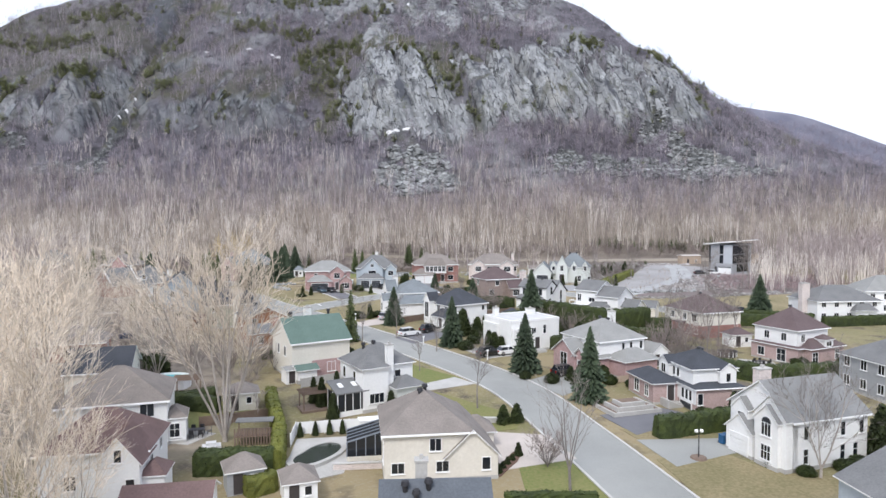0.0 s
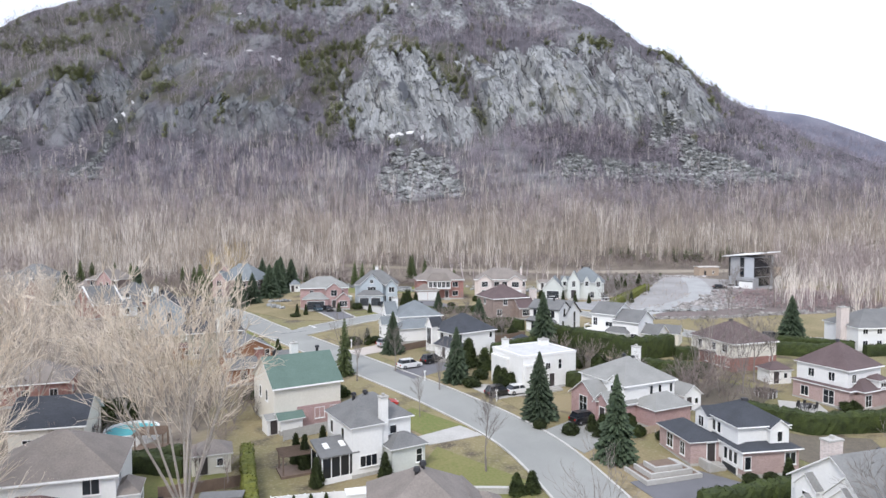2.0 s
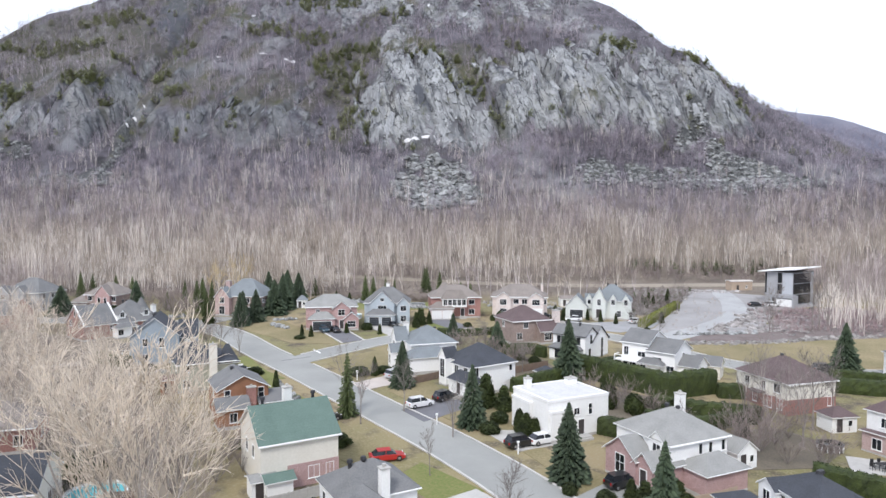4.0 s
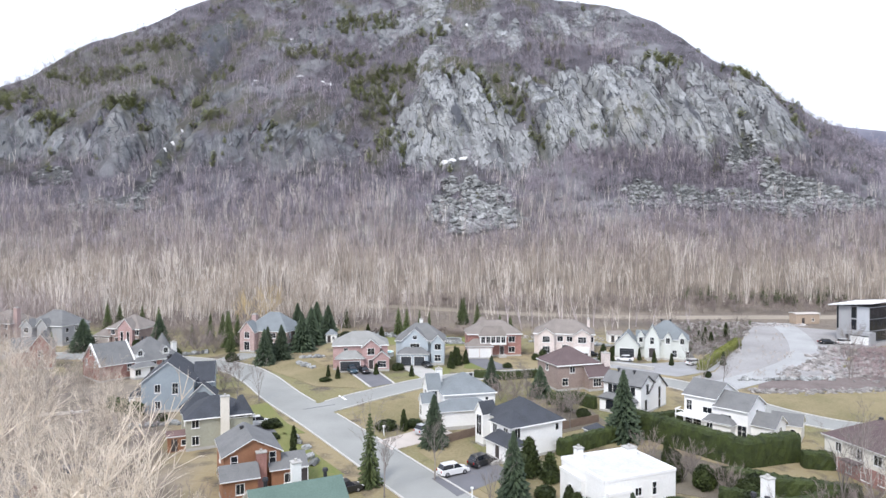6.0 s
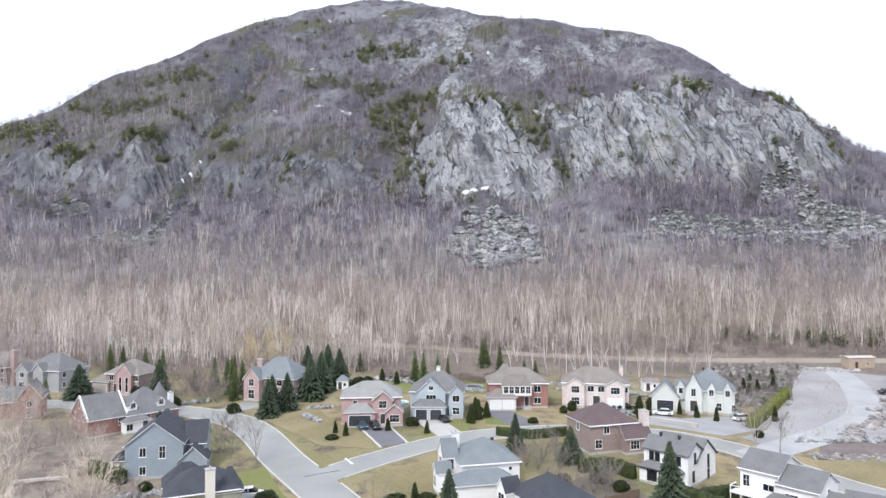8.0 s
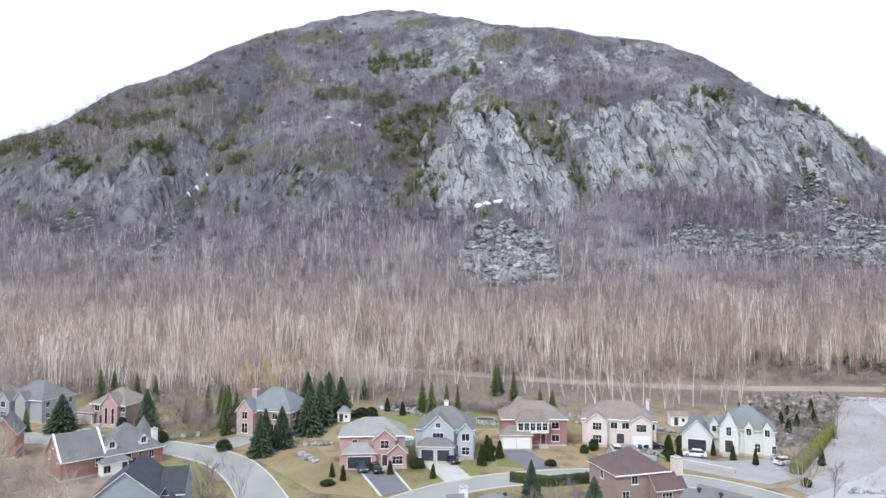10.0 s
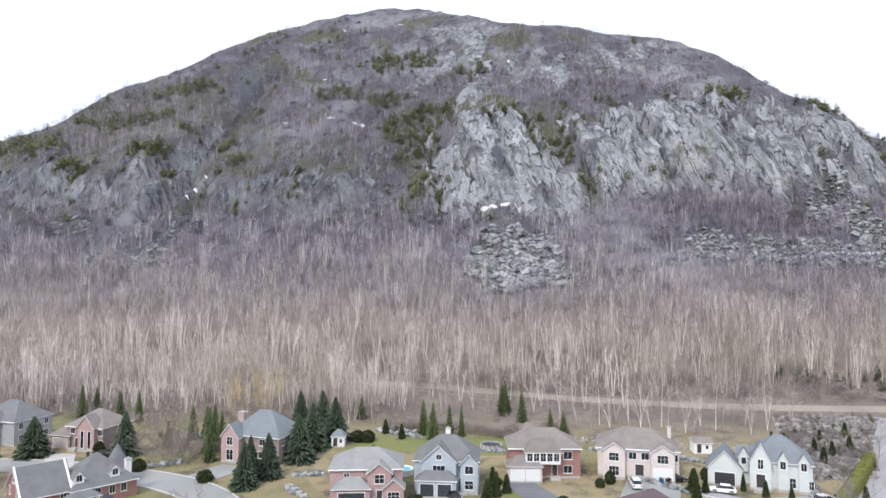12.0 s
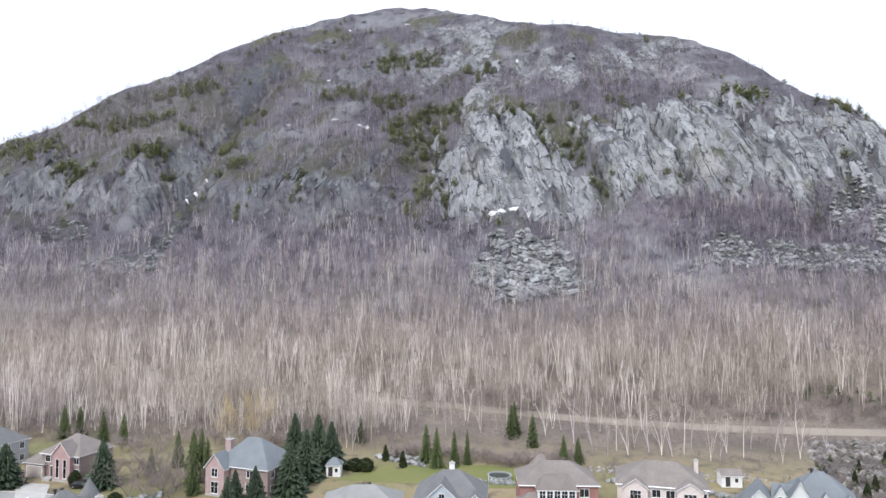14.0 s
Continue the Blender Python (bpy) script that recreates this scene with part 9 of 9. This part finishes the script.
fence("white panel fence round a pool", [(-17.0, 72.4), (-17.2, 76.0), (-12.3, 77.0), (-9.9, 77.4)], 1.5, TRIM, 1.6)
fence("grey board fence behind the yards", [(-20.6, 94.6), (-15.2, 98.4), (-11.5, 100.2)], 1.4, CONCRETE, 2.4)
fence("grey wooden fence beside a yard", [(-29.5, 78.5), (-21, 82)], 1.3, WOOD, 2.0)
fence("pale yellowish board fence beside a yard", [(25.3, 96.9), (30.9, 99.5), (33.2, 101.0)], 1.0, PLYWOOD, 2.0)
fence("dark wooden fence by a house", [(-9.6, 142), (-3.0, 148)], 1.4, WOOD, 2.0)
fence("dark wooden fence behind a hedge", [(9, 150), (17.5, 156)], 1.4, WOOD, 2.0)
box_thing("storage_box", "white garden storage box beside a veranda", "box", -8.8, 77.6, 15, [("body", TRIM, (-1.2, -0.8, 0, 1.2, 0.8, 1.3)), ("lid", TRIM, (-1.25, -0.85, 1.3, 1.25, 0.85, 1.45))])
shed("raw plywood site shed with a pale flat roof beside the track", 101.8, 269.0, 12, 8.4, 3.6, 3.3, 0.3, PLYWOOD, PAVER, "gx")
shed("brown wooden garden hut with small windows", -50.8, 136.9, 30, 3.2, 2.6, 2.4, 0.5, RUST_SIDING, RUSSET_ROOF, "gx")
for x, y, yaw, lb in ((-17.0, 85.6, 25, "dark wooden pergola in a back yard"), (-36.2, 91.8, 10, "small wooden swing frame on a lawn")):
    p = tagged(new("pergola"), lb, "pergola")
    p.matrix_basis = pose(x, y, gz(x, y), 0, 0, yaw)
    for a in (-1.6, 1.6):
        for b in (-1.3, 1.3):
            part("post", boxes((a - 0.08, b - 0.08, -0.3, a + 0.08, b + 0.08, 2.3)), WOOD, p)
    for k in range(7):
        part("slat", boxes((-1.9, -1.5 + k * 0.5, 2.3, 1.9, -1.42 + k * 0.5, 2.45)), WOOD, p)
    part("deck", boxes((-1.9, -1.6, -0.2, 1.9, 1.6, 0.2)), WOOD, p)
p = tagged(new("playhouse"), "grey wooden play deck with slatted rails", "playhouse")
p.matrix_basis = pose(-21.6, 74.2, gz(-21.6, 74.2), 0, 0, 8)
part("platform", boxes((-2, -1.4, 0.9, 2, 1.4, 1.05)), WOOD, p)
for k in range(13):
    part("slat", boxes((-2 + k * 0.32, -1.45, 0, -1.85 + k * 0.32, -1.38, 1.9)), WOOD, p)
part("roof", boxes((-2.1, -0.2, 2.2, 2.1, 1.5, 2.3)), GREY_ROOF, p)
for a in (-1.9, 1.9):
    part("post", boxes((a - 0.07, 1.2, 0, a + 0.07, 1.34, 2.2)), WOOD, p)


def table_set(x, y, yaw, label):
    t = tagged(new("patio_table"), label, "table")
    t.matrix_basis = pose(x, y, gz(x, y) + 0.05, 0, 0, yaw)
    part("tabletop", boxes((-0.9, -0.5, 0.7, 0.9, 0.5, 0.75)), METAL, t)
    for a in (-0.8, 0.8):
        for b in (-0.4, 0.4):
            part("leg", boxes((a - 0.03, b - 0.03, 0, a + 0.03, b + 0.03, 0.7)), METAL, t)
    for k, (cx, cy, g) in enumerate(((-0.5, -0.95, 0), (0.5, -0.95, 0), (-0.5, 0.95, 180), (0.5, 0.95, 180), (-1.4, 0, -90), (1.4, 0, 90))):
        m = pose(x, y, gz(x, y) + 0.05, 0, 0, yaw) @ pose(cx, cy, 0, 0, 0, g)
        c = tagged(new("patio_chair"), "dark metal patio chair at a table", "chair", "patio chairs")
        c.matrix_basis = m
        part("seat", boxes((-0.24, -0.22, 0.42, 0.24, 0.24, 0.47)), METAL, c)
        part("backrest", boxes((-0.24, -0.26, 0.47, 0.24, -0.22, 0.95)), METAL, c)
        for a in (-0.21, 0.21):
            for b in (-0.2, 0.2):
                part("leg", boxes((a - 0.02, b - 0.02, 0, a + 0.02, b + 0.02, 0.42)), METAL, c)


table_set(53.2, 107.8, 10, "dark patio table beside the brick house")
table_set(-28.8, 75.8, 15, "dark patio table in a back yard")
box_thing("tarpaulin_heap", "white tarpaulin over garden furniture", "tarpaulin", -25.6, 71.6, 20, [("cover", SNOW, (-1.0, -0.6, 0, 1.0, 0.6, 0.5), (-0.6, -0.4, 0.5, 0.5, 0.4, 0.85))])
box_thing("trampoline_cover", "dark blue covered play frame in the wood", "frame", -60.6, 125.0, 10, [("cover", mat("blue_plastic", (0.03, 0.045, 0.09), (0.025, 0.035, 0.07), 2, 0.6), (-1.2, -0.9, 0.7, 1.2, 0.9, 1.5)), ("leg", METAL, (-1.1, -0.8, 0, -1.0, -0.7, 0.7)), ("leg", METAL, (1.0, -0.8, 0, 1.1, -0.7, 0.7))])
box_thing("fallen_trunk", "pale fallen trunk lying in the wood", "log", -80.5, 151.5, 24, [("trunk", BIRCH, (-4.2, -0.22, 0.3, 4.2, 0.22, 0.75)), ("branch", BIRCH, (1.0, 0.2, 0.4, 1.3, 1.8, 0.65))])

for x, y in ((-16.6, 75.4), (-14.9, 75.9), (-13.3, 76.3), (-11.8, 76.5)):
    bush(x, y, 1.7, 0.7, True, "small dark cedar along the white fence")
slab_of("patio", [(-16.2, 64.6), (-16.8, 74.6), (-10.2, 75.6), (-9.9, 73.2), (-10.0, 65.4), (-13, 63.6)], CONCRETE, 0.05, 0.2, "pale concrete patio round the pool", "patio")
slab_of("patio", [(-31.5, 73.6), (-29.6, 77.6), (-26.8, 76.4), (-28.8, 72.8)], CONCRETE, 0.05, 0.2, "grey patio beside a house", "patio")
slab_of("patio", [(48.6, 106.4), (55.4, 105.8), (56.2, 110.0), (51.0, 112.0)], CONCRETE, 0.05, 0.2, "grey terrace beside the brick house", "patio")
for x, y, h, w in ((24, 131, 2.6, 2.6), (27.5, 128.4, 3.0, 2.8), (31.5, 132, 1.6, 2.4), (25.5, 138, 1.8, 2.4), (33.6, 126.6, 2.8, 3.0), (21.8, 134.5, 1.6, 2.2), (12, 162, 2.0, 2.6), (6, 160, 1.8, 2.4), (15, 158.5, 1.6, 2.2), (-39.8, 148.6, 1.4, 3.0), (-37.5, 142.6, 1.0, 2.0), (1.5, 196.4, 1.2, 2.0), (8.6, 205.6, 1.6, 1.6), (10.6, 207.8, 2.2, 1.8), (29.6, 212.4, 2.4, 2.2), (46.8, 208.4, 1.4, 1.8)):
    bush(x, y, h, w, False, "broad dark evergreen shrub behind a house")
bush(47.4, 69.4, 5.6, 3.0, True, "tall yellow-green cedar beside a white house")
bush(34.3, 66.9, 3.2, 1.2, True, "slim dark cedar beside a garage")
for x, y, h, w in ((36.9, 65.0, 1.0, 1.6), (41.5, 66.3, 1.1, 1.8), (43.5, 67.0, 1.2, 2.0), (33.4, 82.6, 1.2, 1.6), (36, 83.4, 1.0, 1.4), (24.5, 98.4, 2.4, 1.6), (22.5, 101.5, 1.4, 2.0), (10.8, 117.6, 2.6, 2.0), (8.6, 119.4, 3.2, 1.4)):
    bush(x, y, h, w, False, "low rounded evergreen shrub in a bed")
# street furniture
lamp = tagged(new("lawn_lamp"), "white globe lamp on a dark post in a lawn", "lamp")
lamp.matrix_basis = pose(27.6, 69.2, gz(27.6, 69.2))
bm = bmesh.new()
bmesh.ops.create_cone(bm, segments=10, radius1=0.07, radius2=0.05, depth=3.0, cap_ends=True, matrix=pose(0, 0, 1.5))
part("post", bm, METAL, lamp)
for a in (-0.28, 0.28):
    bm = bmesh.new()
    bmesh.ops.create_uvsphere(bm, u_segments=12, v_segments=8, radius=0.2, matrix=pose(a, 0, 3.0))
    part("globe", bm, TRIM, lamp)
bm = bmesh.new()
bmesh.ops.create_cone(bm, segments=16, radius1=0.9, radius2=0.8, depth=0.2, cap_ends=True, matrix=pose(0, 0, 0.1))
part("bed", bm, WOOD, lamp)
for x, y in ((-3.5, 122.0), (7.8, 111.2), (-37, 137.5), (-19.4, 145.6)):
    box_thing("garden_post", "white wooden post beside a driveway", "post", x, y, 30, [("post", TRIM, (-0.07, -0.07, -0.3, 0.07, 0.07, 1.5)), ("cap", TRIM, (-0.18, -0.1, 1.5, 0.18, 0.1, 1.75))])
BIN_BLUE = mat("blue_plastic_bin", (0.02, 0.10, 0.22), (0.02, 0.08, 0.18), 3, 0.5)
for x, y in ((32.0, 73.4), (32.7, 73.8), (20.4, 209.0)):
    box_thing("wheelie_bin", "blue plastic recycling bin beside a garage", "bin", x, y, 20, [("body", BIN_BLUE, (-0.3, -0.35, 0.08, 0.3, 0.35, 1.0)), ("lid", BIN_BLUE, (-0.34, -0.4, 1.0, 0.34, 0.4, 1.08)), ("wheel", RUBBER, (-0.3, 0.3, 0, -0.22, 0.44, 0.2)), ("wheel", RUBBER, (0.22, 0.3, 0, 0.3, 0.44, 0.2))])

# terraced planter and steps before the pink brick house
pl = tagged(new("terraced_planter"), "stepped stone planter with bare soil by the driveway", "planter")
pl.matrix_basis = pose(24.6, 85.2, gz(24.6, 85.2), 0, 0, 18)
for k, (s, z) in enumerate(((3.6, 0.45), (2.7, 0.9), (1.8, 1.3))):
    part("wall", boxes((-s, -s * 0.62, -0.3, s, -s * 0.62 + 0.3, z), (-s, -s * 0.62 + 0.3, -0.3, -s + 0.3, s * 0.62, z), (s - 0.3, -s * 0.62 + 0.3, -0.3, s, s * 0.62, z)), CONCRETE, pl)
    part("soil", boxes((-s + 0.3, -s * 0.62 + 0.3, -0.2, s - 0.3, s * 0.62, z - 0.1)), WOOD, pl)
st = tagged(new("garden_steps"), "pale concrete steps up to a front door", "steps")
st.matrix_basis = pose(28.9, 86.6, gz(28.9, 86.6), 0, 0, 105)
for k in range(6):
    part("step", boxes((-1.3, -1.2 - 0.36 * (5 - k), -0.3, 1.3, -1.2 - 0.36 * (5 - k) + 0.4, 0.17 * (k + 1))), CONCRETE, st)
box_thing("retaining_wall", "low grey block wall along a lawn", "wall", 4.4, 80.2, 0, [("block", CONCRETE, (-3.4, -0.2, -0.3, 3.6, 0.2, 0.6)), ("coping", KERB, (-3.5, -0.26, 0.6, 3.7, 0.26, 0.7))])
box_thing("retaining_wall", "grey stone wall along a forecourt", "wall", 31.2, 199.0, -32, [("block", CONCRETE, (-5.6, -0.25, -0.4, 5.6, 0.25, 0.7)), ("coping", KERB, (-5.7, -0.3, 0.7, 5.7, 0.3, 0.8))])
for x0, y0, x1, y1, lb, n in ((-64.5, 146, -56.6, 149, "row of grey boulders holding a terrace", 12), (-50.5, 197, -45, 191.5, "stacked boulders round a mound", 12), (-84, 204, -79, 207.5, "pile of dark boulders beside a lawn", 10), (-52, 203, -46, 205, "stacked boulders round a mound", 9), (-26, 226, -6, 224, "line of boulders behind the lawns", 18), (52, 188, 74, 190.5, "line of pale boulders edging the lot", 20), (8, 230, 28, 228, "line of boulders behind the houses", 14), (17, 210, 26, 204, "loose stones beside a drive", 8), (46, 205.5, 48.5, 212, "stones beside the forecourt", 7), (-34, 144, -27, 131, "loose stones beside a lawn", 6), (-44, 238, -31, 233, "stacked dark boulders behind a lawn", 16), (-41, 240, -30, 236, "stacked dark boulders behind a lawn", 14), (24, 226, 36, 222, "loose garden stones behind a house", 14)):
    r = tagged(new("boulder_row"), lb, "boulders")
    for k in range(n):
        f = (k + 0.5) / n
        x, y = x0 + (x1 - x0) * f + rt.uniform(-0.4, 0.4), y0 + (y1 - y0) * f + rt.uniform(-0.4, 0.4)
        s = rt.uniform(0.45, 0.95)
        me = mesh_np("boulder", ROCKS[k % 8][0] * s, ROCKS[k % 8][1], STONE)
        part("boulder", me, None, r, at=pose(x, y, float(terrain(x, y)) + 0.2 * s, 0, 0, rt.uniform(0, 360)))

# old snow on the mountain
for x, y, rx, ry in ((-125, 489, 2.4, 1.0), (-121, 490, 1.6, 1.4), (-143, 491.5, 3.0, 0.8), (-174.5, 490.5, 1.8, 0.6), (-35, 433.5, 3.0, 0.6), (-30, 433.8, 2.4, 0.5), (-24, 434.5, 3.0, 0.7), (-17, 434.6, 2.6, 1.0), (-208.5, 449, 0.9, 0.7), (-211.4, 442.2, 1.4, 0.7), (-214.2, 437.6, 1.2, 0.6), (-222, 441, 0.9, 0.6), (-232.6, 449.6, 1.0, 0.6), (-236.6, 438.6, 0.9, 0.5), (-131, 648, 3.0, 1.0), (-180, 636.5, 1.6, 0.8), (-168.5, 551, 1.8, 0.8), (-81, 542, 1.6, 0.7), (-281, 551, 1.8, 0.9), (-57, 519, 1.4, 0.6), (-29, 563, 1.0, 1.6), (-119, 510, 1.2, 0.8)):
    bm = bmesh.new()
    vs = []
    n = 18
    mid = bm.verts.new((x, y, float(terrain(x, y)) + 0.4))
    for k in range(n):
        a = 6.283 * k / n
        q = rt.uniform(0.65, 1.15)
        px_, py_ = x + math.cos(a) * rx * q, y + math.sin(a) * ry * q
        vs.append(bm.verts.new((px_, py_, float(terrain(px_, py_)) + 0.35)))
    for k in range(n):
        bm.faces.new((mid, vs[k], vs[(k + 1) % n]))
    me = to_mesh("snow_patch", bm, SNOW)
    tagged(new("snow_patch", me), "small patch of old snow on the rocky slope", "snow", "snow patches")

# a worn white stop line at the junction and the pale edging of a driveway
ribbon("tar_seam", [(-37.4, 159.0), (-35.2, 160.6), (-32.2, 162.6)], 0.35, DRIVE_DARK, 0.054, 0.04, "dark tar seam across the street", "road marking")
ribbon("stop_line", [(-33.0, 169.0), (-30.8, 166.0)], 0.4, TRIM, 0.052, 0.04, "worn white stop line at the junction", "road marking")
for a, b in (((-27.9, 176.0), (-35.3, 188.6)), ((-23.3, 179.4), (-29.2, 190.4))):
    ribbon("edging", [a, b], 0.45, KERB, 0.1, 0.3, "pale concrete edging along a driveway", "kerb")
